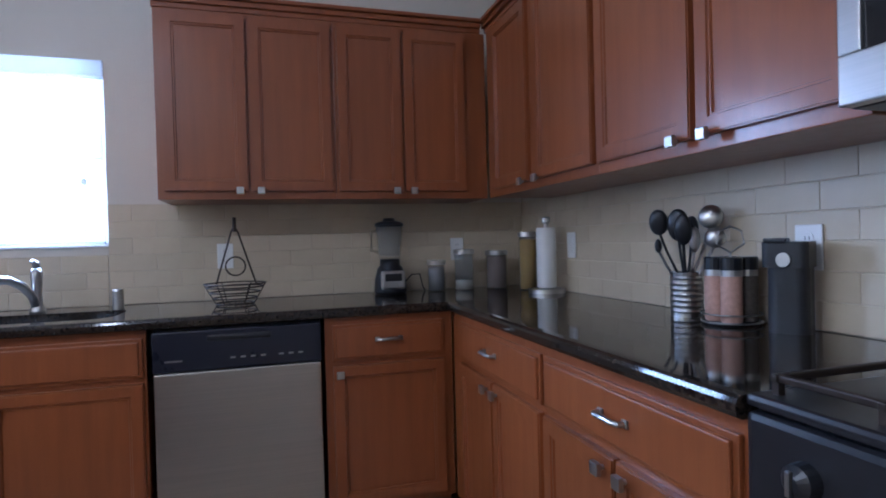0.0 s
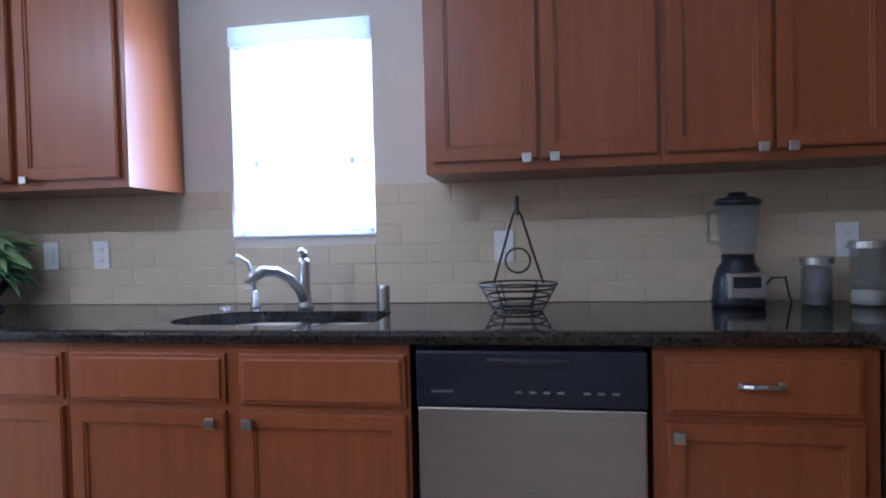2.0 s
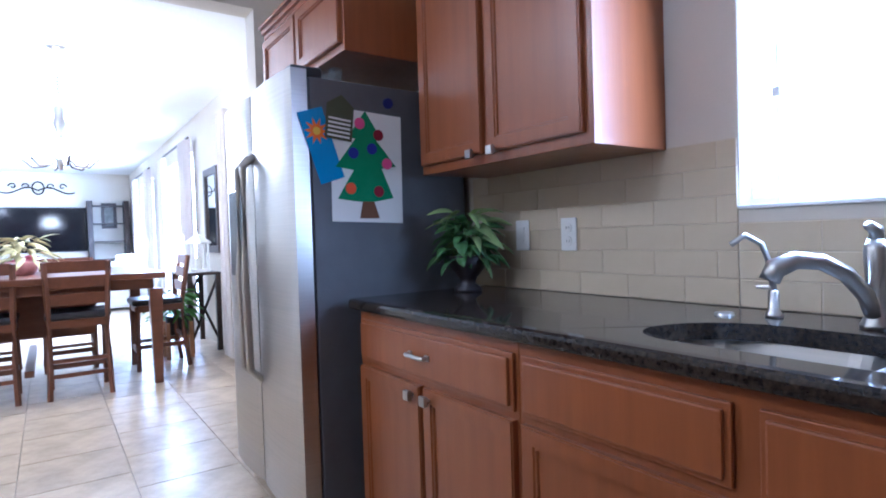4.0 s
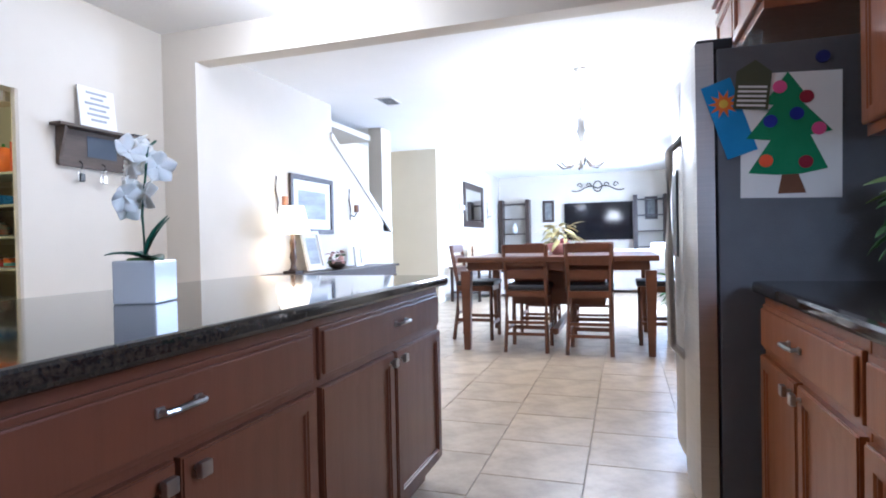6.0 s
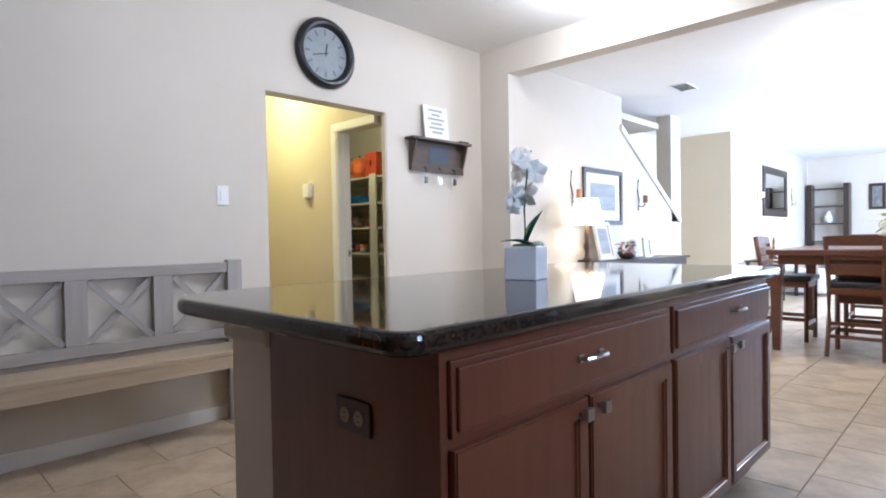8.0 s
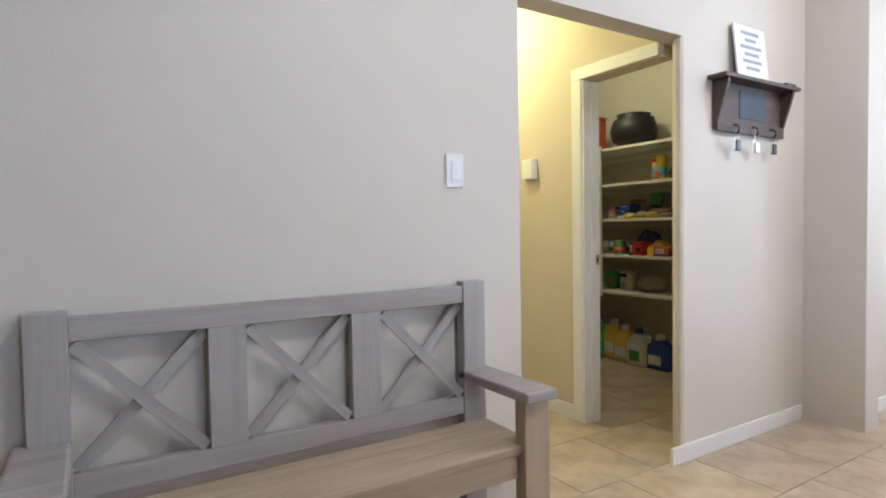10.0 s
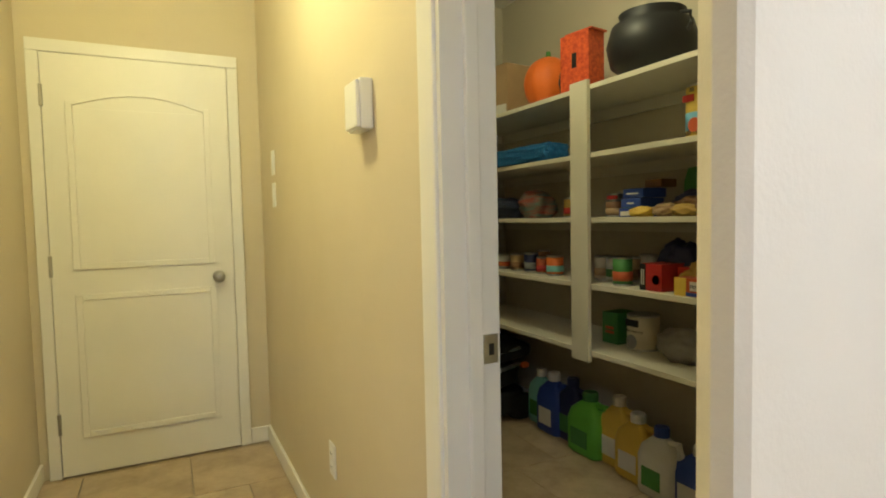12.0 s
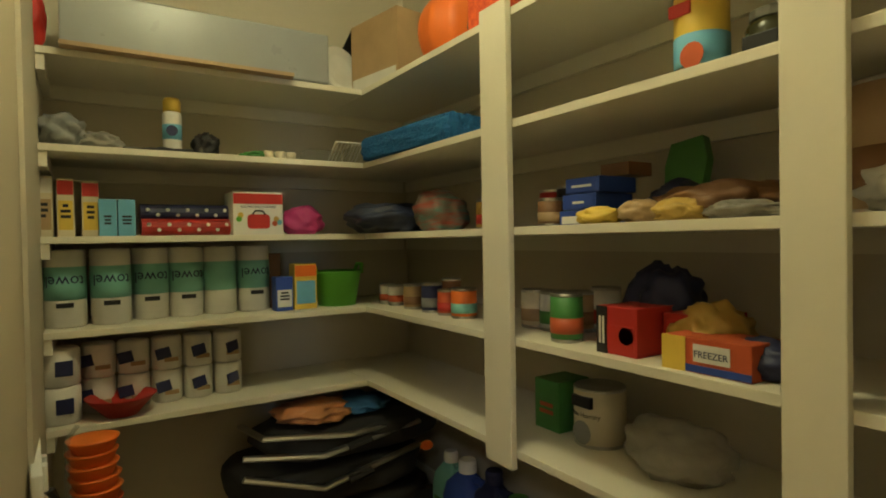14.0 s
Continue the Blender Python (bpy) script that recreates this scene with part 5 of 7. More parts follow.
SEA = shader("grey_seascape_print", (0.09, 0.11, 0.13), 0.6, second=(0.5, 0.53, 0.55), scale=2.2, amount=0.5, stretch=(0.6, 1, 3))
framed(pose(-7.06, -4.3, 1.5, 0, 0, 180), 0.88, 0.62, "dark framed grey landscape print with white mat", SEA, 0.05, 0.11)
framed(pose(-13.5, -4.15, 1.83, 0, 0, 180), 1.65, 0.92, "large dark framed wall mirror", MIRROR, 0.13, name="wall_mirror", category="mirror")
framed(pose(-6.86, -4.19, 1.005, -12, 0, 180), 0.34, 0.42, "white framed photo leaning on the wall behind the console", SEA, 0.04, 0.03, rim=PAPER)
framed(pose(-7.86, -4.16, 0.915, -6, 0, 180), 0.2, 0.24, "small white frame standing on the console", plain("pale_photo", (0.6, 0.58, 0.55), 0.5), 0.035, rim=PAPER)
fb = thing("flower_bowl", pose(-7.2, -4.08, 0.8), "round bowl of pale pink flowers on the console", "flowers")
part("bowl", lathe([(0.05, 0), (0.09, 0.03), (0.1, 0.08), (0.09, 0.08)], 18), DARKW, fb, smooth=True)
leafy(fb, 26, 0.12, 0.1, 0.06, 0.05, plain("dusty_pink_petal", (0.55, 0.33, 0.3), 0.7), 21, 0.08, 0.3)
leafy(fb, 10, 0.13, 0.06, 0.07, 0.035, LEAF, 22, 0.07, 0.3)


def sconce(m):
    ob = thing("wall_sconce", m, "wrought iron candle sconce on the wall", "sconce", "candle sconces")
    part("backplate", tube([(0, -0.01, -0.18), (0.02, -0.01, -0.05), (-0.02, -0.01, 0.06), (0, -0.01, 0.2)], 0.008, 6), IRON, ob)
    part("arm", tube([(0, -0.01, -0.12), (0, -0.07, -0.14), (0, -0.1, -0.1)], 0.007, 6), IRON, ob)
    part("candle", lathe([(0.03, -0.09), (0.03, -0.0), (0.001, 0.0)], 12, turn=Matrix.Translation((0, -0.1, 0))), plain("brown_candle", (0.2, 0.09, 0.05), 0.5) if m.translation.x > -10 else PAPER, ob)
    return ob


for x in (-6.4, -7.95):
    sconce(pose(x, -4.3, 1.55, 0, 0, 180))
for x in (-12.35, -14.75):
    sconce(pose(x, -4.15, 1.78, 0, 0, 180))
outlet(pose(-10.2, -5.15, 1.22, 0, 0, 180), sockets=False, toggles=1, name="light_switch", label="white switch plate in the entry recess")
vent = thing("ceiling_vent", pose(-7.62, -3.6, LC), "white slatted ceiling vent", "vent")
bm = box(-0.17, 0.17, -0.1, -0.085, -0.008, 0)
box(-0.17, 0.17, 0.085, 0.1, -0.008, 0, bm=bm)
box(-0.17, -0.155, -0.085, 0.085, -0.008, 0, bm=bm)
box(0.155, 0.17, -0.085, 0.085, -0.008, 0, bm=bm)
part("frame", bm, WHITE, vent)
for k in range(7):
    part("slat", box(-0.155, 0.155, -0.075 + k * 0.024, -0.066 + k * 0.024, -0.007, -0.001), GREYSIDE, vent)

# ---- living room end ----
tv = thing("television", pose(XW, -1.66, 0, 0, 0, 90), "large wall-mounted black television switched off", "television")
part("body", box(-0.82, 0.82, -0.07, -0.005, 1.04, 1.97, 0.008), BLACK, tv)
part("screen", box(-0.80, 0.80, -0.074, -0.069, 1.06, 1.95), SCREEN, tv, "dark glossy screen")
ts = thing("tv_stand", pose(XW, -1.6, 0, 0, 0, 90), "brown wooden television stand", "tv stand")
part("body", box(-0.85, 0.85, -0.45, 0, 0.05, 0.78, 0.006), TABLEW, ts)
for k in range(3):
    part("door", box(-0.82 + k * 0.55, -0.29 + k * 0.55, -0.465, -0.45, 0.1, 0.72, 0.004), TABLEW, ts)
sw = thing("wall_scroll", pose(XW, -1.66, 2.32, 0, 0, 90), "wrought iron scroll ornament above the television", "wall ornament")
for s in (-1, 1):
    part("scroll", tube([(s * u, -0.02, 0.06 * math.sin(u * 9)) for u in [k * 0.03 for k in range(22)]], 0.014, 5), IRON, sw)
    for c in (0.2, 0.42):
        part("curl", tube([(s * (c + 0.07 * math.cos(k * 0.5) * (1 - k / 16)), -0.02, 0.08 + 0.07 * math.sin(k * 0.5) * (1 - k / 16)) for k in range(13)], 0.012, 5), IRON, sw)
part("rosette", tube([(0.1 * math.cos(k * math.pi / 8), -0.02, 0.05 + 0.13 * math.sin(k * math.pi / 8)) for k in range(16)], 0.014, 5, closed=True), IRON, sw)
for y in (-2.88, -0.42):
    framed(pose(XW, y, 1.79, 0, 0, 90), 0.29, 0.55, "narrow dark framed panel with a scroll motif", plain("pale_motif", (0.3, 0.3, 0.28), 0.6, 0.25, scale=9), 0.06, name="wall_panel")


def bookcase(m, label):
    ob = thing("bookcase", m, label, "shelf")
    for s in (-0.34, 0.34):
        part("side", box(s - 0.05, s + 0.05, -0.3, 0, 0, 2.1, 0.004), DARKW, ob)
    for k in range(6):
        part("shelf", box(-0.29, 0.29, -0.3, 0, 0.08 + k * 0.38, 0.1 + k * 0.38), DARKW, ob)
    return ob


bookcase(pose(XW, -3.72, 0, 0, 0, 90), "tall dark open bookcase beside the television")
bookcase(pose(XW, 0.0 - 0.45, 0, 0, 0, 90), "tall dark open bookcase beside the windows").location.x = XW + 0.02
vase = part("white_vase", lathe([(0.04, 0), (0.08, 0.08), (0.07, 0.16), (0.03, 0.22), (0.04, 0.26)], 16), CERAMIC, smooth=True)
vase.location = (XW + 0.17, -3.72, 1.24)
tagged(vase, "small white vase on the bookcase shelf", "vase")
so = thing("sofa", pose(-13.6, -1.1, 0, 0, 0, 90), "pale fabric sofa facing the television", "sofa")
part("base", box(-1.05, 1.05, -0.45, 0.45, 0.05, 0.42, 0.04), SOFA, so)
part("backrest", box(-1.05, 1.05, -0.48, -0.25, 0.4, 0.86, 0.07), SOFA, so)
for s in (-1, 1):
    part("armrest", box(s * 1.0 - 0.12, s * 1.0 + 0.12, -0.45, 0.45, 0.3, 0.64, 0.05), SOFA, so)
for k in range(2):
    part("cushion", box(-0.9 + k * 0.92, 0.0 + k * 0.92 - 0.02, -0.25, 0.42, 0.42, 0.55, 0.05), SOFA, so)
for x in (-0.7, 0.75):
    pw = part("pillow", box(-0.22, 0.22, -0.07, 0.07, -0.2, 0.2, 0.06), PAPER)
    pw.matrix_world = so.matrix_world @ pose(x, -0.12, 0.78, 20, 0, 0)
    tagged(pw, "white square pillow on the sofa", "pillow", "sofa pillows")
s2 = thing("armchair", pose(-12.6, -3.5, 0, 0, 0, 0), "pale fabric armchair beside the mirror wall", "armchair")
part("base", box(-0.45, 0.45, -0.4, 0.4, 0.05, 0.42, 0.04), SOFA, s2)
part("backrest", box(-0.45, 0.45, -0.45, -0.22, 0.4, 0.95, 0.07), SOFA, s2)

# curtained windows
for n, (x0, x1, z0, z1) in enumerate(((-11.3, -9.5, 0.25, 2.3), (-14.5, -12.7, 0.5, 2.3))):
    w = thing("window_%d" % (n + 2), pose(0, 0, 0), "tall bright window with a white frame", "window")
    w["kind"] = "structure"
    bm = box(x0, x0 + 0.05, 0.06, 0.11, z0, z1)
    box(x1 - 0.05, x1, 0.06, 0.11, z0, z1, bm=bm)
    box(x0 + 0.05, x1 - 0.05, 0.06, 0.11, z0, z0 + 0.05, bm=bm)
    box(x0 + 0.05, x1 - 0.05, 0.06, 0.11, z1 - 0.05, z1, bm=bm)
    box((x0 + x1) / 2 - 0.025, (x0 + x1) / 2 + 0.025, 0.06, 0.11, z0 + 0.05, z1 - 0.05, bm=bm)
    part("window_frame", bm, WHITE, w)
    p = part("pane", box(x0 + 0.05, x1 - 0.05, 0.08, 0.086, z0 + 0.05, z1 - 0.05), GLASS, w)
    p.visible_shadow = False
    tagged(part("backdrop_outside", box(x0 - 0.3, x1 + 0.3, 0.4, 0.41, z0 - 0.4, z1 + 0.3), GLOW), "bright daylight outside the window", "backdrop", kind="structure")
    rod = part("curtain_rod", tube([(x0 - 0.2, -0.1, 2.42), (x1 + 0.25, -0.1, 2.42)], 0.014, 8), DARKW)
    tagged(rod, "dark curtain rod with ball ends", "curtain rod")
    for a, b in ((x0 - 0.15, x0 + 0.3), (x1 - 0.3, x1 + 0.2)):
        pts = [(a + (b - a) * k / 40, -0.1 + 0.035 * math.sin(k * 1.15)) for k in range(41)]
        cu = part("curtain", prism(pts + [(x, y + 0.006) for x, y in pts[::-1]], 0.02, 2.41), DRAPE)
        tagged(cu, "pale pleated curtain beside the window", "curtain", "curtains")
cu_x = [(-7.75 + 0.32 * k / 30, -0.11 + 0.03 * math.sin(k * 1.2)) for k in range(31)]
tagged(part("curtain", prism(cu_x + [(x, y + 0.006) for x, y in cu_x[::-1]], 0.02, 2.41), DRAPE), "pale pleated curtain beside the refrigerator end", "curtain", "curtains")
framed(pose(-8.55, 0, 1.5), 0.62, 0.95, "dark framed mirror above the small console", MIRROR, 0.08, name="wall_mirror", category="mirror")
cs = thing("small_console", pose(-8.55, -0.22, 0), "narrow dark console table with crossed ends", "table")
part("tabletop", box(-0.45, 0.45, -0.17, 0.17, 0.8, 0.83, 0.004), DARKW, cs)
for x in (-0.42, 0.42):
    for y in (-0.14, 0.14):
        part("leg", box(x - 0.025, x + 0.025, y - 0.025, y + 0.025, 0, 0.8), DARKW, cs)
    part("cross_brace", tube([(x, -0.14, 0.1), (x, 0.14, 0.78)], 0.014, 4), DARKW, cs)
    part("cross_brace", tube([(x, 0.14, 0.1), (x, -0.14, 0.78)], 0.014, 4), DARKW, cs)
lan = thing("lantern", pose(-8.35, -0.22, 0.83), "white wooden candle lantern on the console", "lantern")
part("base", box(-0.1, 0.1, -0.1, 0.1, 0, 0.03, 0.004), PAPER, lan)
for x in (-0.085, 0.085):
    for y in (-0.085, 0.085):
        part("post", box(x - 0.01, x + 0.01, y - 0.01, y + 0.01, 0.03, 0.3), PAPER, lan)
part("roof", lathe([(0.14, 0.3), (0.14, 0.315), (0.05, 0.38), (0.02, 0.4)], 4), PAPER, lan)
part("candle", lathe([(0.035, 0.03), (0.035, 0.15), (0.001, 0.15)], 14), SUGAR, lan)
for x, y, z, lbl, sd in ((-8.05, -0.5, 0.42, "green fern in a dark pot on a wooden stand", 31), (-9.85, -0.4, 0.18, "green leafy plant in a white floor pot", 32)):
    fp = thing("potted_plant", pose(x, y, 0), lbl, "plant")
    if z > 0.3:
        for k in range(4):
            a = k * math.pi / 2 + 0.78
            part("stand_leg", box(0.15 * math.cos(a) - 0.018, 0.15 * math.cos(a) + 0.018, 0.15 * math.sin(a) - 0.018, 0.15 * math.sin(a) + 0.018, 0, 0.36), plain("light_stand_wood", (0.4, 0.2, 0.09), 0.5) if k == 0 else bpy.data.materials["light_stand_wood"], fp)
        part("stand_ring", box(-0.12, 0.12, -0.12, 0.12, 0.2, 0.225), bpy.data.materials["light_stand_wood"], fp)
        part("pot", lathe([(0.09, 0.225), (0.115, 0.42), (0.105, 0.42)], 18), BLACK, fp, smooth=True)
    else:
        part("pot", lathe([(0.1, 0), (0.14, 0.2), (0.13, 0.2)], 18), CERAMIC, fp, smooth=True)
    leafy(fp, 60, 0.17, 0.25, 0.16, 0.04, plain("bright_fern", (0.10, 0.26, 0.04), 0.5, 0.6) if z > 0.3 else LEAF, sd, z, 0.5)


# ---- pantry ----
S = [0.615, 0.915, 1.21, 1.495, 1.79]
PX, PY = -5.275, -7.04      # front edges of the two runs of shelves
for z in S:
    ps = thing("pantry_shelf", pose(0, 0, z), "cream painted L-shaped pantry shelf", "shelf", "pantry shelves")
    part("west_board", box(-5.698, PX, -7.458, -4.625, -0.022, 0, 0.002), SHELF, ps)
    part("south_board", box(PX + 0.002, -4.202, -7.458, PY, -0.022, 0, 0.002), SHELF, ps)
    part("west_cleat", box(-5.698, -5.678, -7.43, -4.63, -0.075, -0.023), SHELF, ps)
    part("south_cleat", box(-5.67, -4.205, -7.458, -7.438, -0.075, -0.023), SHELF, ps)
    part("end_cleat", box(-4.225, -4.202, -7.43, PY - 0.01, -0.07, -0.023), SHELF, ps)
for a, w in ((-6.215, 0.115), (-5.415, 0.095)):
    tagged(part("shelf_post", box(PX + 0.002, PX + 0.022, a, a + w, 0.565, 1.81, 0.003), SHELF), "cream painted upright holding the pantry shelves", "post", "shelf posts")
baseboard(pose(-5.70, -7.45, 0, 0, 0, 90), 2.7)
before_goods = set(bpy.data.objects)


def text_bars(parent, w, z0, z1, n, y, material, seed=0, x0=0.0):
    r = random.Random(seed)
    for k in range(n):
        ww = w * (0.5 + 0.5 * r.random())
        z = z0 + (z1 - z0) * (k + 0.5) / n
        h = (z1 - z0) / n * 0.28
        part("print_line", box(x0 - ww / 2, x0 + ww / 2, y - 0.0008, y, z - h, z + h), material, parent)


def letters(parent, words, size, place, material, rz=0.0, bend=0.0, flip=False):
    cu = bpy.data.curves.new("words", 'FONT')
    cu.body, cu.size, cu.align_x, cu.extrude, cu.resolution_u = words, size, 'CENTER', 0.0004, 2
    tmp = bpy.data.objects.new("words", cu)
    me = bpy.data.meshes.new_from_object(tmp)
    bpy.data.objects.remove(tmp)
    if flip:
        me.transform(Matrix.Rotation(math.pi, 4, 'Z'))
    me.transform(Matrix.Rotation(radians(90), 4, 'X'))
    if bend:
        for v in me.vertices:
            a = v.co.x / bend
            q = bend - v.co.y
            v.co.x, v.co.y = q * math.sin(a), -q * math.cos(a)
    me.materials.clear()
    me.materials.append(material)
    o = new("lettering", me)
    o.parent = parent
    o.location, o.rotation_euler = place, (0, 0, rz)
    return o


PAL = {n: plain("pack_" + n, c, 0.5, 0.8) for n, c in dict(red=(0.48, 0.03, 0.025), orange=(0.75, 0.16, 0.02), yellow=(0.72, 0.50, 0.08), blue=(0.03, 0.07, 0.35), sky=(0.16, 0.42, 0.62), cream=(0.66, 0.58, 0.42),
       white=(0.72, 0.70, 0.66), black=(0.015, 0.015, 0.018), green=(0.06, 0.22, 0.05), lime=(0.14, 0.48, 0.05), brown=(0.22, 0.11, 0.05), teal=(0.22, 0.52, 0.46), pink=(0.5, 0.05, 0.2), tan=(0.42, 0.28, 0.15), navy=(0.02, 0.025, 0.09),
       gold=(0.5, 0.33, 0.08), grey=(0.25, 0.25, 0.25), tomato=(0.5, 0.09, 0.03)).items()}
SACK = shader("thin_plastic_bag", (0.55, 0.52, 0.47), 0.28, second=(0.34, 0.31, 0.27), scale=7, amount=0.4, bump=0.9, bump_scale=16, alpha=0.5)
WDIR, SDIR = 90, 180     # packs on the west and the south shelves face the room


def carton(x, y, z, w, d, h, rz, body, label, panel=None, panel2=None, category="box", name="food_box", lines=3, seed=0, ink="black"):
    ob = thing(name, pose(x, y, z, 0, 0, rz), label, category)
    part("body", box(-w / 2, w / 2, -d / 2, d / 2, 0, h, 0.002), PAL[body], ob)
    f = -d / 2
    if panel:
        p = part("front_panel", box(-w * 0.42, w * 0.42, f - 0.0012, f, h * 0.12, h * 0.62), PAL[panel], ob)
    if panel2:
        part("top_band", box(-w / 2 + 0.001, w / 2 - 0.001, f - 0.0012, f, h * 0.72, h * 0.96), PAL[panel2], ob)
    if lines:
        text_bars(ob, w * 0.6, h * 0.3, h * 0.58, lines, f - 0.0013, PAL[ink], seed)
    return ob


def tin(x, y, z, r, h, wrap, label, band=None, rz=WDIR, lid=True, name="food_can", category="can", seed=0):
    ob = thing(name, pose(x, y, z, 0, 0, rz), label, category)
    part("body", lathe([(r, 0), (r + 0.001, 0.003), (r, 0.006), (r, h - 0.006), (r + 0.001, h - 0.003), (r - 0.002, h), (r - 0.004, h - 0.003)], 20), CHROME, ob, smooth=True)
    wr = part("paper_wrap", lathe([(r + 0.0006, 0.008), (r + 0.0012, h * 0.5), (r + 0.0006, h - 0.008)], 20), PAL[wrap], ob, smooth=True)
    if band:
        part("band", lathe([(r + 0.0016, h * 0.18), (r + 0.0018, h * 0.3), (r + 0.0016, h * 0.5)], 20), PAL[band], wr, smooth=True)
    return ob


def lump(x, y, z, sx, sy, sz, material, label, name="plastic_bag", category="bag", seed=1, rough=0.35):
    bm = bmesh.new()
    bmesh.ops.create_icosphere(bm, subdivisions=4, radius=1)
    for v in bm.verts:
        n = noise.noise(v.co * 2.2 + Vector((seed * 3.1, 0, 0))) + 0.5 * noise.noise(v.co * 5.5 + Vector((0, seed, 0)))
        v.co *= 1 + rough * n
        v.co = Vector((v.co.x * sx, v.co.y * sy, max(v.co.z, -0.8) * sz))
    low = min(v.co.z for v in bm.verts)
    for v in bm.verts:
        v.co.z -= low
    o = part(name, bm, material, smooth=True)
    o.location = (x, y, z)
    return tagged(o, label, category)


WX, SY = -5.36, -6.80
# paper towels, toilet paper and boxes on the south shelves
for k, x in enumerate((-4.345, -4.455, -4.56, -4.66, -4.76, -4.865)):
    ob = thing("paper_towel_roll", pose(x, SY - (0.0 if k < 2 else 0.06), S[1], 0, 0, 180), "white paper towel roll in a teal printed wrap", "paper towels", "paper towel rolls")
    part("roll", lathe([(0.047, 0), (0.051, 0.004), (0.051, 0.208), (0.047, 0.212)], 28), PAL["white"], ob, smooth=True)
    part("wrap_band", lathe([(0.0515, 0.075), (0.052, 0.12), (0.0515, 0.165)], 28), PAL["teal"], ob, "teal printed band", smooth=True)
    if k not in (4,):
        letters(ob, "towel", 0.045, (0, 0, 0.14), PAL["navy"], bend=0.0524, flip=True)
        part("barcode_patch", box(-0.02, 0.02, -0.0535, -0.048, 0.055, 0.068), PAL["black"], ob)
for row in range(2):
    for k in range(5):
        x = -4.42 - k * 0.088
        ob = thing("toilet_roll", pose(x, SY - 0.03, S[0] + row * 0.098, 0, 0, 180), "wrapped white toilet roll with a dark printed mark", "toilet paper", "toilet rolls")
        part("roll", lathe([(0.038, 0), (0.043, 0.005), (0.043, 0.09), (0.038, 0.096)], 20), PAL["white"], ob, smooth=True)
        m = part("printed_mark", box(-0.022, 0.018, -0.0445, -0.036, 0.035, 0.068, 0.002), PAL["navy"], ob)
        m.rotation_euler = (0, radians(-12), 0.25 * (k - 2))
        part("mark_shadow", box(-0.01, 0.028, -0.0442, -0.036, 0.024, 0.036, 0.001), PAL["tan"], ob)
for row in range(2):
    ob = thing("toilet_roll", pose(-4.33, SY + 0.06, S[0] + row * 0.1, 0, 0, 180), "wrapped white toilet roll with a dark printed mark", "toilet paper", "toilet rolls")
    part("roll", lathe([(0.042, 0), (0.047, 0.005), (0.047, 0.094), (0.042, 0.1)], 20), PAL["white"], ob, smooth=True)
    part("printed_mark", box(-0.01, 0.03, -0.0485, -0.036, 0.03, 0.07, 0.002), PAL["navy"], ob)
bowlp = part("red_bowl", lathe([(0.04, 0), (0.085, 0.05), (0.09, 0.055), (0.08, 0.052), (0.036, 0.005)], 24), PAL["red"], smooth=True)
bowlp.location = (-4.47, -6.72, S[0])
tagged(bowlp, "shallow red plastic bowl on the shelf", "bowl")
carton(-4.30, SY, S[2], 0.046, 0.05, 0.165, SDIR, "cream", "tall cream and orange food box", "tan", "white", seed=1)
carton(-4.352, SY, S[2], 0.04, 0.05, 0.16, SDIR, "cream", "tall cream box with a red top", "yellow", "red", seed=2)
carton(-4.41, SY, S[2], 0.042, 0.05, 0.155, SDIR, "cream", "tall cream box with a red top", "yellow", "red", seed=3)
carton(-4.45, SY + 0.02, S[2], 0.044, 0.05, 0.105, SDIR, "sky", "small pale blue drink mix box", "sky", None, seed=4)
carton(-4.497, SY + 0.02, S[2], 0.044, 0.05, 0.105, SDIR, "sky", "small pale blue drink mix box", "sky", None, seed=5)
for k, c in enumerate(("red", "navy")):
    rl = part("gift_wrap_roll", lathe([(0.001, -0.125), (0.026, -0.125), (0.026, 0.125), (0.001, 0.125)], 16, turn=Matrix.Rotation(radians(90), 4, 'Y')), shader("wrap_" + c, PAL[c].node_tree.nodes["Principled BSDF"].inputs[0].default_value[:3], 0.35, second=tuple(0.4 * q for q in PAL[c].node_tree.nodes["Principled BSDF"].inputs[0].default_value[:3]), scale=20, amount=0.6), smooth=False)
    for q in range(9):
        star = part("printed_star", lathe([(0.006, 0), (0.005, 0.0012)], 6, turn=Matrix.Translation((-0.11 + 0.027 * q, 0.026, 0.008 * (-1) ** q)) @ Matrix.Rotation(radians(-90), 4, 'X')), PAL["white"], rl)
    rl.location = (-4.66, SY + 0.0 - 0.03 * k, S[2] + 0.026 + 0.045 * k)
    tagged(rl, "roll of patterned " + ("red" if k == 0 else "dark blue") + " gift wrap lying on the shelf", "gift wrap")
bp = carton(-4.86, SY, S[2], 0.155, 0.12, 0.135, SDIR, "white", "white and red box picturing a red balloon pump", None, "red", lines=0)
letters(bp, "ELECTRIC BALLOON PUMP", 0.009, (0, -0.0612, 0.085), PAL["navy"])
pic = part("pictured_pump", prism(rounded(-0.035, 0.035, 0.02, 0.065, 0.012), 0.0, 0.001, turn=Matrix.Translation((0, -0.06, 0)) @ FLAT), PAL["red"], bp)
part("pictured_handle", tube([(-0.02, -0.0615, 0.064), (-0.01, -0.0615, 0.076), (0.012, -0.0615, 0.076), (0.02, -0.0615, 0.064)], 0.003, 5), PAL["black"], pic)
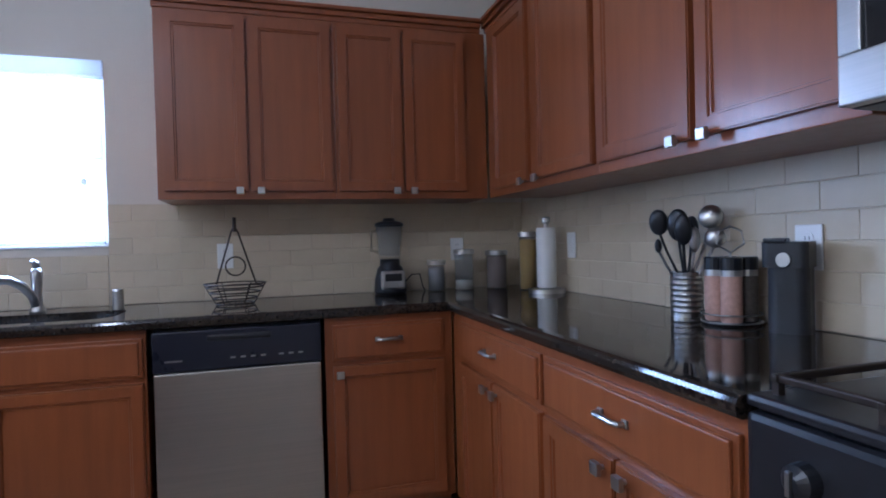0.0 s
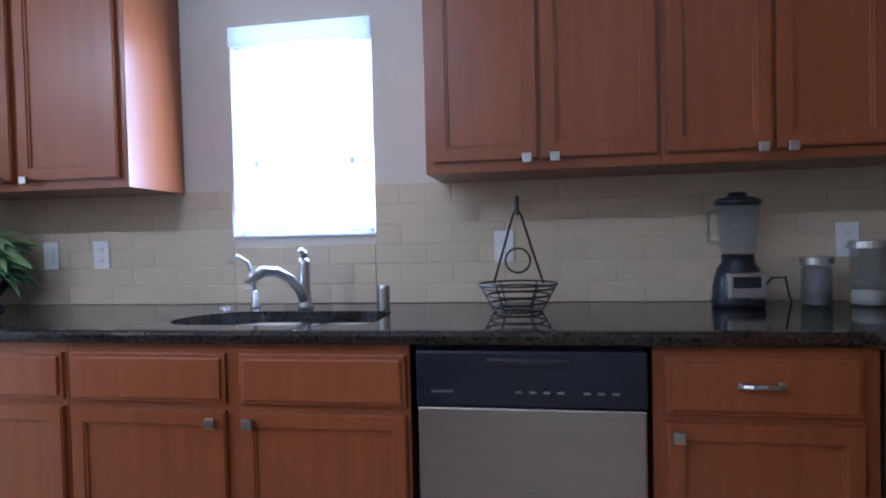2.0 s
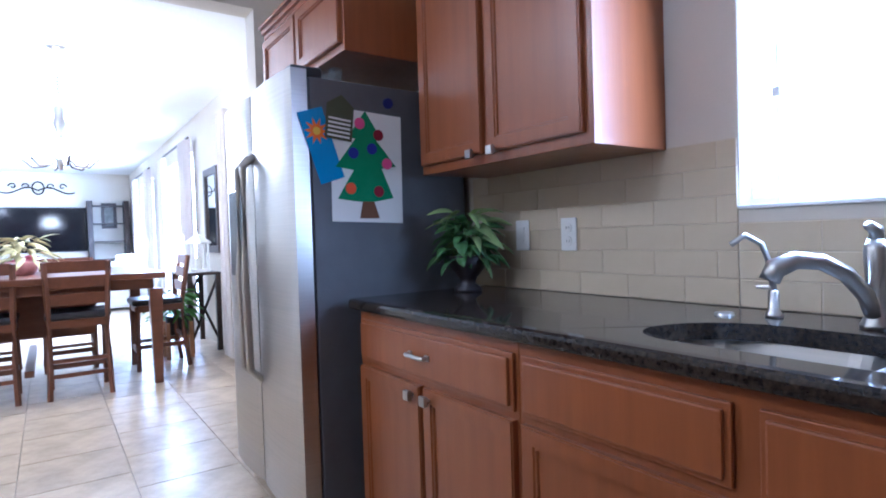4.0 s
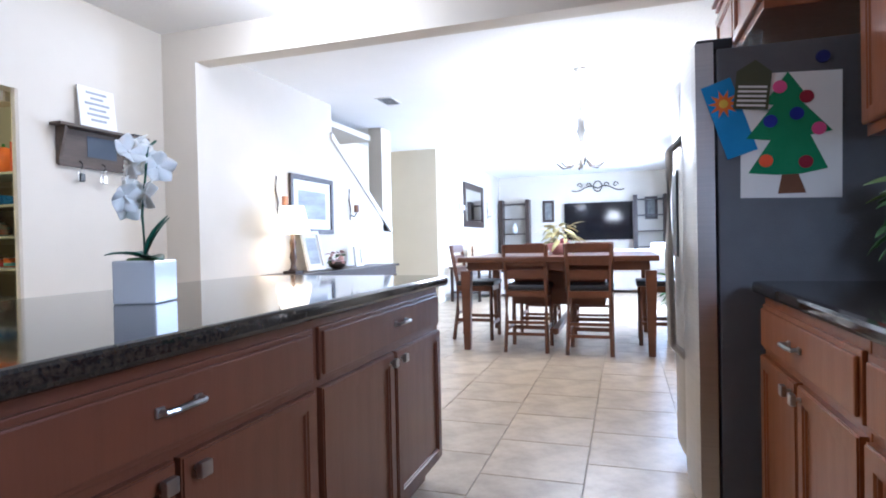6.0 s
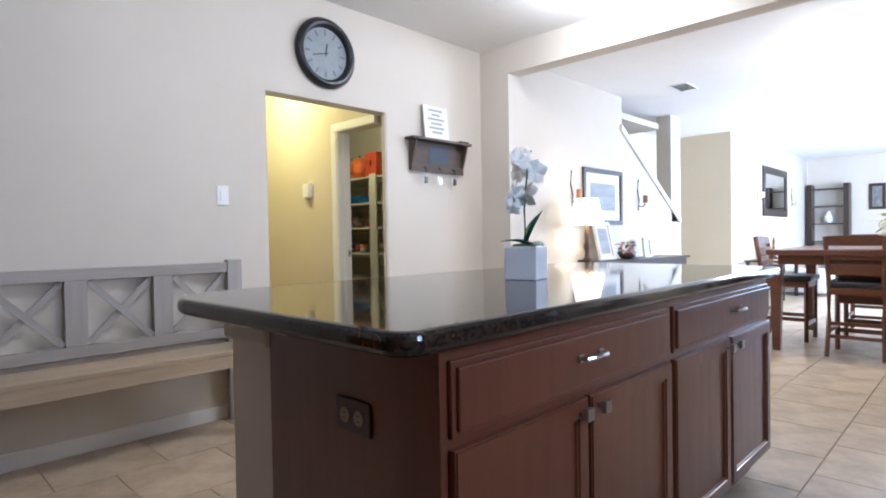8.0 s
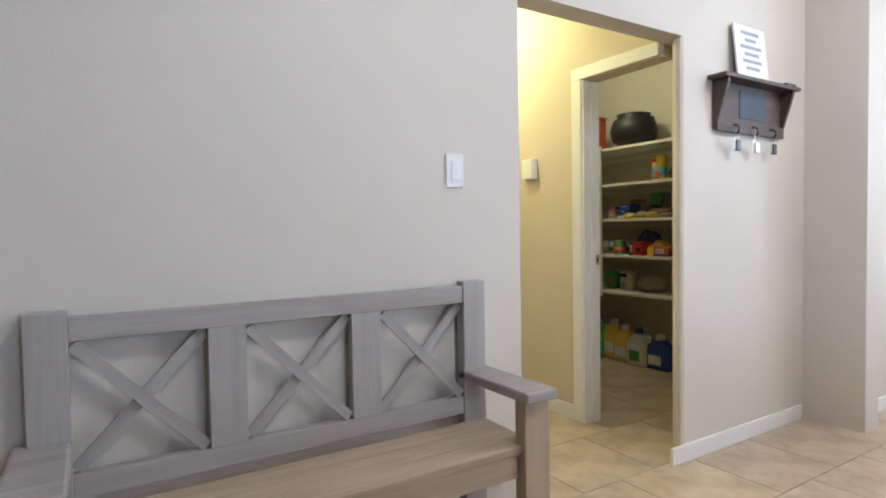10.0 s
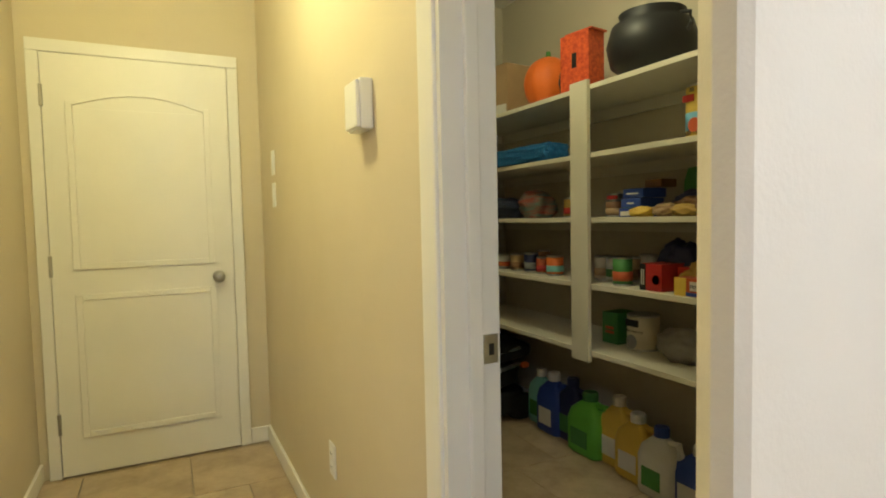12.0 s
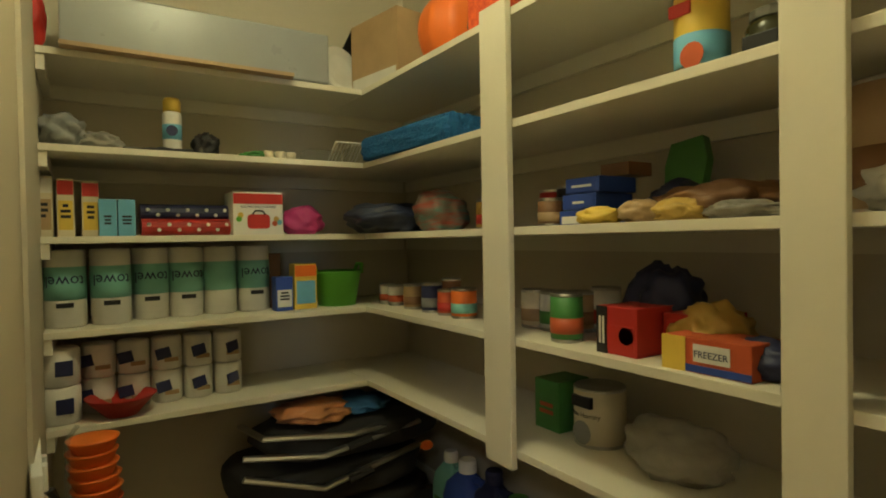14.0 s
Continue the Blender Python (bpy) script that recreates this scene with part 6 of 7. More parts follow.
for x, z, c in ((-0.055, 0.062, "yellow"), (-0.06, 0.05, "lime"), (0.055, 0.05, "gold"), (0.065, 0.04, "sky"), (0.05, 0.036, "tomato")):
    part("pictured_balloon", lathe([(0.009, 0), (0.009, 0.001)], 10, turn=Matrix.Translation((x, -0.06, z)) @ FLAT), PAL[c], bp)
lump(-5.02, SY, S[2], 0.07, 0.06, 0.055, PAL["pink"], "dark pink cloth bag folded on the shelf", seed=4, rough=0.2)
lump(-5.27, -6.72, S[2], 0.16, 0.16, 0.06, shader("navy_cloth", (0.012, 0.015, 0.03), 0.45, second=(0.03, 0.04, 0.09), scale=30, amount=0.5), "dark navy shiny cloth in a heap", "bunched_cloth", "cloth", 7, 0.25)
lump(-5.33, -6.47, S[2] + 0.0, 0.08, 0.1, 0.075, shader("striped_bright_cloth", (0.30, 0.05, 0.03), 0.6, second=(0.08, 0.22, 0.2), scale=9, amount=0.75, stretch=(1, 1, 6)), "brightly striped cloth bundle on the shelf", "bunched_cloth", "cloth", 9, 0.2)
carton(-4.935, SY + 0.05, S[1], 0.055, 0.05, 0.11, SDIR, "blue", "small blue and white food box", "white", None, seed=6)
carton(-5.01, SY + 0.03, S[1], 0.075, 0.06, 0.15, SDIR, "yellow", "orange and yellow carton with a pale panel", "sky", "orange", lines=0)
carton(-4.935, SY - 0.09, S[1], 0.05, 0.04, 0.185, SDIR, "brown", "narrow plain brown carton", lines=0)
gb = thing("green_tub", pose(-5.14, SY - 0.0, S[1]), "lime green flexible plastic tub with handles", "tub")
part("tub", lathe([(0.065, 0), (0.085, 0.115), (0.09, 0.12), (0.08, 0.118), (0.06, 0.005)], 24), PAL["lime"], gb, smooth=True)
for s in (-1, 1):
    part("handle", tube([(s * 0.08, -0.03, 0.11), (s * 0.087, -0.02, 0.14), (s * 0.087, 0.02, 0.14), (s * 0.08, 0.03, 0.11)], 0.007, 6), PAL["lime"], gb)
sp = thing("spray_can", pose(-4.625, SY, S[3]), "white and blue spray can with a yellow cap", "spray can")
part("can", lathe([(0.026, 0), (0.027, 0.004), (0.027, 0.125), (0.022, 0.135)], 20), PAL["white"], sp, smooth=True)
part("band", lathe([(0.0275, 0.05), (0.0275, 0.095)], 20), PAL["sky"], sp, smooth=True)
part("badge", lathe([(0.016, 0), (0.016, 0.002)], 16, turn=Matrix.Translation((0.004, 0.026, 0.075)) @ Matrix.Rotation(radians(-90), 4, 'X')), PAL["navy"], sp)
part("cap", lathe([(0.025, 0.134), (0.025, 0.165), (0.02, 0.175), (0.001, 0.177)], 20), PAL["yellow"], sp, smooth=True)
lump(-4.34, SY, S[3], 0.065, 0.08, 0.055, PAL["grey"], "crumpled dark grey plastic bag", seed=3)
lump(-4.44, SY + 0.02, S[3], 0.055, 0.05, 0.03, SACK, "small crumpled clear plastic bag", seed=5)
lump(-4.62, SY + 0.01, S[3], 0.11, 0.03, 0.014, PAL["black"], "flat tangle of black straps", "strap_tangle", "straps", 6, 0.5)
lump(-4.715, SY + 0.03, S[3], 0.035, 0.03, 0.04, PAL["black"], "black buckle and strap bundle", "strap_buckle", "straps", 8, 0.5)
lump(-4.88, SY, S[3], 0.06, 0.05, 0.018, PAL["green"], "dark green folded fabric on the shelf", "folded_fabric", "cloth", 12)
for k in range(3):
    c = part("cream_cup", lathe([(0.014, 0), (0.017, 0.028), (0.013, 0.03)], 14), PAL["cream"], smooth=True)
    c.location = (-4.9 - k * 0.035, SY + 0.06, S[3])
    tagged(c, "small cream plastic cup lying by others", "cup", "cream cups")
for x, y in ((-5.09, SY), (-5.2, -6.66)):
    tr = part("clear_tray", box(-0.06, 0.06, -0.05, 0.05, 0, 0.05, 0.012), GLASS)
    tr.location = (x, y, S[3])
    tagged(tr, "clear plastic food tray on the shelf", "tray", "clear trays")
wb = thing("wire_tray", pose(-5.17, -6.78, S[3]), "white wire tray standing on the shelf", "tray")
for k in range(9):
    part("wire", tube([(-0.05 + k * 0.0125, -0.05, 0.0), (-0.05 + k * 0.0125, 0.05, 0.075)], 0.0018, 5), WHITE, wb)
part("rim_wire", tube([(-0.05, 0.05, 0.075), (0.05, 0.05, 0.075)], 0.003, 5), WHITE, wb)
FUZZ = shader("blue_shaggy_cloth", (0.02, 0.16, 0.42), 0.9, second=(0.01, 0.07, 0.22), scale=60, amount=0.4, bump=1.0, bump_scale=120)
bm = box(-0.06, 0.06, -0.25, 0.25, 0, 0.075, 0.02)
bmesh.ops.subdivide_edges(bm, edges=bm.edges[:], cuts=4, use_grid_fill=True)
for v in bm.verts:
    v.co += Vector((noise.noise(v.co * 60), noise.noise(v.co * 61 + Vector((3, 0, 0))), noise.noise(v.co * 59 + Vector((0, 5, 0))))) * 0.006
    v.co.z = max(v.co.z, 0)
o = part("duster", bm, FUZZ)
o.matrix_world = pose(-5.245, -6.33, S[3], 0, 0, 3)
tagged(o, "shaggy bright blue microfibre duster lying on the shelf", "duster")
tin(-5.42, -6.42, S[3], 0.06, 0.05, "grey", "shallow silver bowl stack on the shelf", name="silver_bowl", category="bowl")

# top shelf
sb = part("silver_box", box(-0.37, 0.37, -0.12, 0.12, 0, 0.16, 0.006), plain("silver_grey_card", (0.30, 0.31, 0.31), 0.28, 0.9))
sb.location = (-4.72, -6.83, S[4] + 0.012)
tagged(sb, "long silver-grey flat box on the top shelf", "box")
bd = part("brown_board", box(-0.3, 0.3, -0.18, 0.18, 0, 0.011), PAL["tan"])
bd.location = (-4.65, -6.82, S[4])
tagged(bd, "thin brown board lying under the silver box", "board")
lump(-4.29, SY + 0.08, S[4], 0.03, 0.06, 0.1, PAL["red"], "bright red plastic bag on the top shelf", seed=15, rough=0.2)
bx = thing("cardboard_box", pose(-5.36, -6.77, S[4], 0, 0, 100), "open brown cardboard box on the top shelf", "box")
for a in ((-0.14, 0.14, -0.12, -0.115), (-0.14, 0.14, 0.115, 0.12), (-0.14, -0.135, -0.115, 0.115), (0.135, 0.14, -0.115, 0.115)):
    part("side", box(a[0], a[1], a[2], a[3], 0, 0.26), PAL["tan"], bx)
# black sheet on the tan box: the opening's shade put into its colour
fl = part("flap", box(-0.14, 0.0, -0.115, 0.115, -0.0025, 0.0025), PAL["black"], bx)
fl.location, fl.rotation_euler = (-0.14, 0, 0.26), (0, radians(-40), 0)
part("white_patch", box(-0.13, 0.13, -0.1225, -0.12, 0.01, 0.06), PAL["white"], bx)
for k in range(2):
    p = part("paper_plate", lathe([(0.06, 0), (0.09, 0.01), (0.088, 0.012), (0.058, 0.003)], 20), PAL["white"])
    p.matrix_world = pose(-5.17, -6.80 - 0.03 * k, S[4] + 0.088, 78, 0, 200)
    tagged(p, "white paper plate leaning on the box", "plate", "paper plates")
pk = thing("orange_pumpkin", pose(-5.35, -6.40, S[4]), "orange plastic pumpkin pail on the top shelf", "pumpkin pail")


def pumpkin(r, h, n):
    bm = bmesh.new()
    bmesh.ops.create_uvsphere(bm, u_segments=40, v_segments=16, radius=1)
    for v in bm.verts:
        a = math.atan2(v.co.y, v.co.x)
        q = 1 - 0.07 * abs(math.sin(a * n / 2)) ** 0.5 * 0 - 0.06 * (1 - abs(math.sin(a * n / 2)))
        v.co = Vector((v.co.x * r * q, v.co.y * r * q, max(v.co.z, -0.85) * h / 1.85 + h * 0.46))
    return bm


part("shell", pumpkin(0.118, 0.235, 10), PAL["orange"], pk, smooth=True)
part("stem", lathe([(0.015, 0.22), (0.01, 0.26)], 8), PAL["green"], pk)
lump(-5.36, -6.24, S[4], 0.05, 0.07, 0.11, PAL["black"], "black plush toy with pale feet on the shelf", "plush_toy", "toy", 17, 0.15)
ob_ = thing("orange_box", pose(-5.31, -6.13, S[4], 0, 0, 100), "tall orange speckled box with a handle slot", "box")
part("body", box(-0.075, 0.075, -0.05, 0.05, 0, 0.25, 0.002), shader("orange_speckled_card", (0.72, 0.12, 0.03), 0.5, second=(0.45, 0.05, 0.02), scale=70, amount=0.75), ob_)
part("handle_slot", box(-0.012, 0.012, -0.0515, -0.049, 0.11, 0.17), PAL["black"], ob_)
part("flap", box(-0.05, 0.09, -0.05, 0.05, 0.25, 0.256), bpy.data.materials["orange_speckled_card"], ob_)
bk = thing("black_cauldron", pose(-5.36, -5.80, S[4]), "large black plastic cauldron pail with side handles", "pail")
part("shell", lathe([(0.09, 0), (0.15, 0.05), (0.165, 0.12), (0.145, 0.19), (0.11, 0.215), (0.12, 0.235), (0.11, 0.235)], 36), PAL["black"], bk, smooth=True)
for s in (-1, 1):
    part("handle", tube([(0, s * 0.13, 0.2), (0, s * 0.17, 0.19), (0, s * 0.175, 0.15), (0, s * 0.16, 0.13)], 0.008, 6), PAL["black"], bk)

# west shelves
k = 0
for y, r, h, c, b in ((-6.80, 0.03, 0.075, "white", "tomato"), (-6.73, 0.03, 0.075, "white", "tomato"), (-6.61, 0.034, 0.085, "tan", "brown"), (-6.49, 0.034, 0.095, "navy", "grey"), (-6.40, 0.03, 0.08, "tomato", "red"), (-6.31, 0.038, 0.09, "orange", "teal"), (-6.56, 0.034, 0.1, "brown", "red")):
    k += 1
    tin(WX + (0.06 if k < 7 else -0.08), y, S[1], r, h, c, "food can with a " + c + " paper wrap", b, seed=k)
for y, r, h, c, b, dx in ((-6.06, 0.036, 0.1, "cream", "tan", 0), (-5.99, 0.036, 0.1, "white", "green", 0), (-5.94, 0.034, 0.1, "tan", "brown", -0.05), (-5.86, 0.036, 0.11, "green", "tomato", 0.1), (-5.90, 0.036, 0.11, "white", "red", -0.1)):
    tin(WX + dx, y, S[1], r, h, c, "food can with a " + c + " paper wrap", b)
tin(WX + 0.03, -5.92, S[1] + 0.0, 0.034, 0.055, "tomato", "low food can with a red wrap", "red")
hb = carton(WX + 0.07, -5.69, S[1], 0.10, 0.13, 0.095, WDIR, "red", "red and black garbage bag box", "red", None, lines=0)
part("black_side", box(-0.0515, -0.0495, -0.064, 0.064, 0.002, 0.093), PAL["black"], hb)
part("black_band", box(-0.05, -0.022, -0.0665, -0.0645, 0.0, 0.095), PAL["black"], hb)
for q in range(2):
    part("print_line", box(-0.043 + q * 0.009, -0.038 + q * 0.009, -0.0672, -0.0664, 0.02, 0.075), PAL["white"], hb)
part("round_mark", lathe([(0.018, 0), (0.018, 0.0012)], 14, turn=Matrix.Translation((0.024, -0.065, 0.04)) @ FLAT), PAL["black"], hb)
f1 = carton(WX + 0.0, -5.585, S[1], 0.10, 0.12, 0.085, WDIR, "red", "red and yellow storage bag box", "yellow", None, lines=2)
f2 = carton(WX + 0.10, -5.50, S[1], 0.16, 0.1, 0.06, WDIR, "tomato", "red and yellow freezer bag box", None, None, lines=0)
part("yellow_end", box(-0.0815, 0 - 0.035, -0.0515, -0.0498, 0.0, 0.06), PAL["yellow"], f2)
part("white_panel", box(-0.02, 0.045, -0.0515, -0.0498, 0.02, 0.05), PAL["white"], f2)
letters(f2, "FREEZER", 0.016, (0.012, -0.0517, 0.028), PAL["navy"])
part("blue_strip", box(-0.035, 0.08, -0.0513, -0.0498, 0.002, 0.014), PAL["blue"], f2)
lump(WX + 0.02, -5.56, S[1], 0.07, 0.07, 0.06, PAL["gold"], "golden crinkled snack packet", "snack_packet", "packet", 25, 0.3)
lump(WX - 0.05, -5.70, S[1] + 0.0, 0.08, 0.08, 0.095, PAL["navy"], "dark blue crumpled packet", "snack_packet", "packet", 26, 0.3)
lump(WX + 0.08, -5.44, S[1], 0.05, 0.06, 0.035, PAL["navy"], "dark flat packet with a pale edge", "snack_packet", "packet", 27, 0.3)
for y, c, b, h in ((-6.26, "gold", "red", 0.09), (-5.99, "red", "brown", 0.095), (-5.93, "black", "green", 0.1), (-5.95, "brown", "tan", 0.07)):
    tin(WX + (0.05 if h < 0.08 else 0.0), y, S[2], 0.032, h, c, "food can with a " + c + " paper wrap", b)
for z in range(3):
    carton(WX + 0.02, -5.84 + 0.01 * z, S[2] + z * 0.036, 0.1, 0.12, 0.034, WDIR, "blue", "flat dark blue baking mix box", "white" if z == 0 else "blue", None, lines=1, seed=z, ink="white")
carton(WX - 0.05, -5.80, S[2] + 0.11, 0.08, 0.08, 0.03, WDIR, "brown", "small brown packet lying on the boxes", lines=0)
lump(WX + 0.09, -5.77, S[2], 0.045, 0.05, 0.022, PAL["yellow"], "clear bag of yellow corn kernels", "food_bag", "bag", 31, 0.2)
lump(WX + 0.08, -5.67, S[2], 0.05, 0.045, 0.026, PAL["tan"], "small bag of brown beans", "food_bag", "bag", 32, 0.2)
lump(WX + 0.08, -5.58, S[2], 0.05, 0.055, 0.024, PAL["gold"], "small bag of dried beans", "food_bag", "bag", 33, 0.25)
lump(WX + 0.08, -5.47, S[2], 0.05, 0.07, 0.018, SACK, "flat clear packet on the shelf", "food_bag", "bag", 34, 0.3)
lump(WX - 0.0, -5.55, S[2], 0.08, 0.12, 0.04, PAL["brown"], "brown snack packets in a pile", "snack_packet", "packet", 35, 0.35)
gp = part("green_pouch", prism([(-0.045, 0), (0.045, 0), (0.05, 0.06), (0.035, 0.11), (-0.04, 0.1), (-0.05, 0.05)], -0.012, 0.012, turn=FLAT), PAL["green"])
gp.matrix_world = pose(WX - 0.1, -5.68, S[2] + 0.075, -10, 0, 90)
tagged(gp, "green stand-up food pouch behind the packets", "pouch")
lump(-5.45, -5.68, S[2], 0.06, 0.08, 0.05, PAL["navy"], "dark food packet under the pouch", "snack_packet", "packet", 36, 0.2)
bh = tin(WX - 0.05, -5.885, S[0], 0.062, 0.14, "cream", "large cream labelled can of hominy", None)
part("dark_badge", box(-0.03, 0.03, -0.066, -0.055, 0.095, 0.122, 0.002), PAL["black"], bh)
letters(bh, "White Hominy", 0.016, (0, 0, 0.072), PAL["black"], bend=0.0642)
part("bowl_picture", lathe([(0.028, 0), (0.028, 0.0012)], 16, turn=Matrix.Translation((0, -0.0632, 0.035)) @ FLAT), PAL["grey"], bh)
carton(WX - 0.06, -6.02, S[0], 0.09, 0.11, 0.13, WDIR, "green", "green printed food pouch on the low shelf", "green", None, lines=2, ink="tomato")
lump(WX - 0.02, -5.66, S[0], 0.08, 0.115, 0.065, SACK, "knotted thin plastic grocery bag", seed=41, rough=0.25)
tt = tin(WX + 0.02, -5.575, S[3], 0.048, 0.185, "yellow", "tall yellow and blue iced tea canister", "sky", name="tea_canister", category="canister")
part("red_badge", box(-0.035, 0.01, -0.0525, -0.044, 0.128, 0.152, 0.003), PAL["red"], tt)
part("tea_picture", lathe([(0.024, 0), (0.024, 0.0012)], 14, turn=Matrix.Translation((0.012, -0.0495, 0.05)) @ FLAT), PAL["tomato"], tt)
letters(tt, "ICED TEA", 0.017, (0, 0, 0.02), PAL["navy"], bend=0.0506)
letters(tt, "38", 0.02, (0, 0, 0.16), PAL["navy"], bend=0.0498)
pj = thing("pickle_jar", pose(WX - 0.0, -5.455, S[3], 0, 0, WDIR), "glass jar of dark olives with a black badge", "jar")
part("glass", lathe([(0.042, 0), (0.045, 0.01), (0.045, 0.075), (0.036, 0.09)], 20), plain("olive_brine", (0.05, 0.05, 0.025), 0.15), pj, smooth=True)
part("lid", lathe([(0.038, 0.09), (0.038, 0.105), (0.034, 0.107)], 20), PAL["grey"], pj)
part("badge", box(-0.03, 0.03, -0.0475, -0.04, 0.03, 0.06, 0.002), PAL["black"], pj)
# beyond the second post
jg = tin(WX, -5.228, S[3], 0.05, 0.17, "white", "white and green detergent refill bottle", "green", name="detergent_bottle", category="bottle")
for y in (-5.29, -5.16):
    tin(WX - 0.02, y, S[2], 0.065, 0.2, "tan", "large brown paper-wrapped canister", "brown", name="canister", category="canister")
lump(WX + 0.1, -5.228, S[2], 0.05, 0.07, 0.04, PAL["white"], "crumpled white plastic bag", seed=51)
lump(WX + 0.08, -5.08, S[2], 0.06, 0.07, 0.05, PAL["navy"], "dark blue packaged rolls", seed=52)
lt = thing("patio_lantern", pose(WX + 0.02, -5.17, S[1]), "black lantern with a striped scalloped roof", "lantern")
for x in (-0.05, 0.05):
    for y in (-0.05, 0.05):
        part("post", box(x - 0.006, x + 0.006, y - 0.006, y + 0.006, 0, 0.13), PAL["black"], lt)
part("pane_panel", box(-0.045, 0.045, -0.045, 0.045, 0.004, 0.125), PAL["cream"], lt)
for k in range(8):
    part("roof_stripe", box(-0.08 + k * 0.02, -0.06 + k * 0.02, -0.08, 0.08, 0.13, 0.16, 0.002), PAL["black" if k % 2 else "white"], lt)
part("roof_cap", box(-0.06, 0.06, -0.06, 0.06, 0.16, 0.185, 0.004), PAL["black"], lt)
lump(WX + 0.1, -5.06, S[1], 0.06, 0.07, 0.05, SACK, "clear bag with red wrapped goods", seed=53)
lump(WX + 0.06, -5.2, S[0], 0.07, 0.08, 0.1, SACK, "net bag of white bulbs", "net_bag", "bag", 54, 0.3)


# on the pantry floor
def bottle(x, y, r, h, colour, cap, label, rz=90, grip=True):
    ob = thing("laundry_bottle", pose(x, y, 0, 0, 0, rz), label, "bottle", "cleaning bottles on the floor")
    outline = rounded(-r * 1.25, r * 1.25, -r * 0.8, r * 0.8, r * 0.5, 4)
    bm = bmesh.new()
    rings = []
    for s, z in ((0.9, 0), (1.0, 0.012), (1.0, h * 0.55), (0.85, h * 0.7), (0.45, h * 0.82), (0.3, h * 0.86)):
        rings.append([bm.verts.new((px * s, py * s, z)) for px, py in outline])
    for a, b in zip(rings, rings[1:]):
        for q in range(len(a)):
            bm.faces.new((a[q], a[(q + 1) % len(a)], b[(q + 1) % len(b)], b[q]))
    bm.faces.new(rings[0][::-1])
    bm.faces.new(rings[-1])
    bmesh.ops.recalc_face_normals(bm, faces=bm.faces)
    part("body", bm, PAL[colour], ob, smooth=True)
    part("cap", lathe([(r * 0.42, h * 0.86), (r * 0.42, h * 0.97), (r * 0.36, h)], 14), PAL[cap], ob)
    if grip:
        part("handle", tube([(r * 0.5, 0, h * 0.8), (r * 1.15, 0, h * 0.82), (r * 1.3, 0, h * 0.68), (r * 1.1, 0, h * 0.5)], r * 0.2, 8), PAL[colour], ob)
    part("front_patch", box(-r * 0.7, r * 0.6, -r * 0.83, -r * 0.79, h * 0.14, h * 0.42, 0.002), PAL["white" if colour in ("yellow", "blue") else "green"], ob)


bottle(-5.47, -6.62, 0.06, 0.28, "teal", "white", "blue-green bottle of fabric softener")
bottle(-5.44, -6.48, 0.075, 0.30, "blue", "white", "large blue bottle of laundry detergent")
bottle(-5.46, -6.36, 0.07, 0.30, "navy", "navy", "dark blue jug of laundry detergent")
bottle(-5.42, -6.20, 0.085, 0.28, "lime", "green", "large green jug of laundry detergent")
bottle(-5.45, -6.05, 0.07, 0.30, "yellow", "cream", "yellow jug of cleaning liquid")
bottle(-5.42, -5.92, 0.075, 0.27, "yellow", "white", "yellow jug of cleaning liquid")
bottle(-5.38, -5.77, 0.07, 0.27, "white", "blue", "white jug of bleach with a blue cap")
bottle(-5.42, -5.62, 0.08, 0.24, "blue", "white", "blue pack of bottles in shrink wrap", grip=False)

stl = thing("folded_stroller", pose(-5.1, -6.78, 0), "folded black stroller with silver frame tubes", "stroller")
BLK = plain("black_fabric", (0.012, 0.012, 0.015), 0.8, 1.6)


def soft_block(sx, sy, sz, seed):
    bm = bmesh.new()
    bmesh.ops.create_icosphere(bm, subdivisions=4, radius=1)
    for v in bm.verts:
        n = noise.noise(v.co * 1.8 + Vector((seed, 0, 0)))
        v.co = Vector((math.copysign(abs(v.co.x) ** 0.6, v.co.x) * sx, math.copysign(abs(v.co.y) ** 0.6, v.co.y) * sy, math.copysign(abs(v.co.z) ** 0.6, v.co.z) * sz)) * (1 + 0.12 * n)
    return bm


for n, (x, y, z, sx, sy, sz) in enumerate(((0, 0, 0.13, 0.33, 0.2, 0.12), (0.02, 0, 0.34, 0.32, 0.19, 0.11), (-0.05, 0.02, 0.52, 0.3, 0.18, 0.085))):
    q = part("seat_fabric", soft_block(sx, sy, sz, n), BLK, stl, "black padded fabric", smooth=True)
    q.location = (x, y, z)
for z, d in ((0.34, 0.0), (0.46, 0.03)):
    part("frame_tube", tube([(0.33, 0.16, z + 0.1 - d), (0.1, 0.2, z + d), (-0.25, 0.18, z + 0.09)], 0.014, 8), CHROME, stl, "silver frame tube")
    part("grip", tube([(0.02, 0.202, z + d + 0.012), (-0.06, 0.198, z + d + 0.03)], 0.02, 8), BLK, stl)
part("handle_bar", tube([(0.3, 0.0, 0.6), (0.27, 0.16, 0.6), (0.0, 0.2, 0.56), (-0.2, 0.18, 0.57)], 0.013, 8), CHROME, stl)
part("hub_cap", lathe([(0.025, 0), (0.022, 0.012)], 16, turn=Matrix.Translation((-0.27, 0.19, 0.42)) @ Matrix.Rotation(radians(-90), 4, 'X')), PAL["orange"], stl)
for x in (-0.27, 0.26):
    w = part("wheel", lathe([(0.02, -0.02), (0.09, -0.02), (0.1, 0), (0.09, 0.02), (0.02, 0.02)], 20, turn=Matrix.Translation((x, 0.17, 0.1)) @ Matrix.Rotation(radians(90), 4, 'X')), PAL["black"], stl)
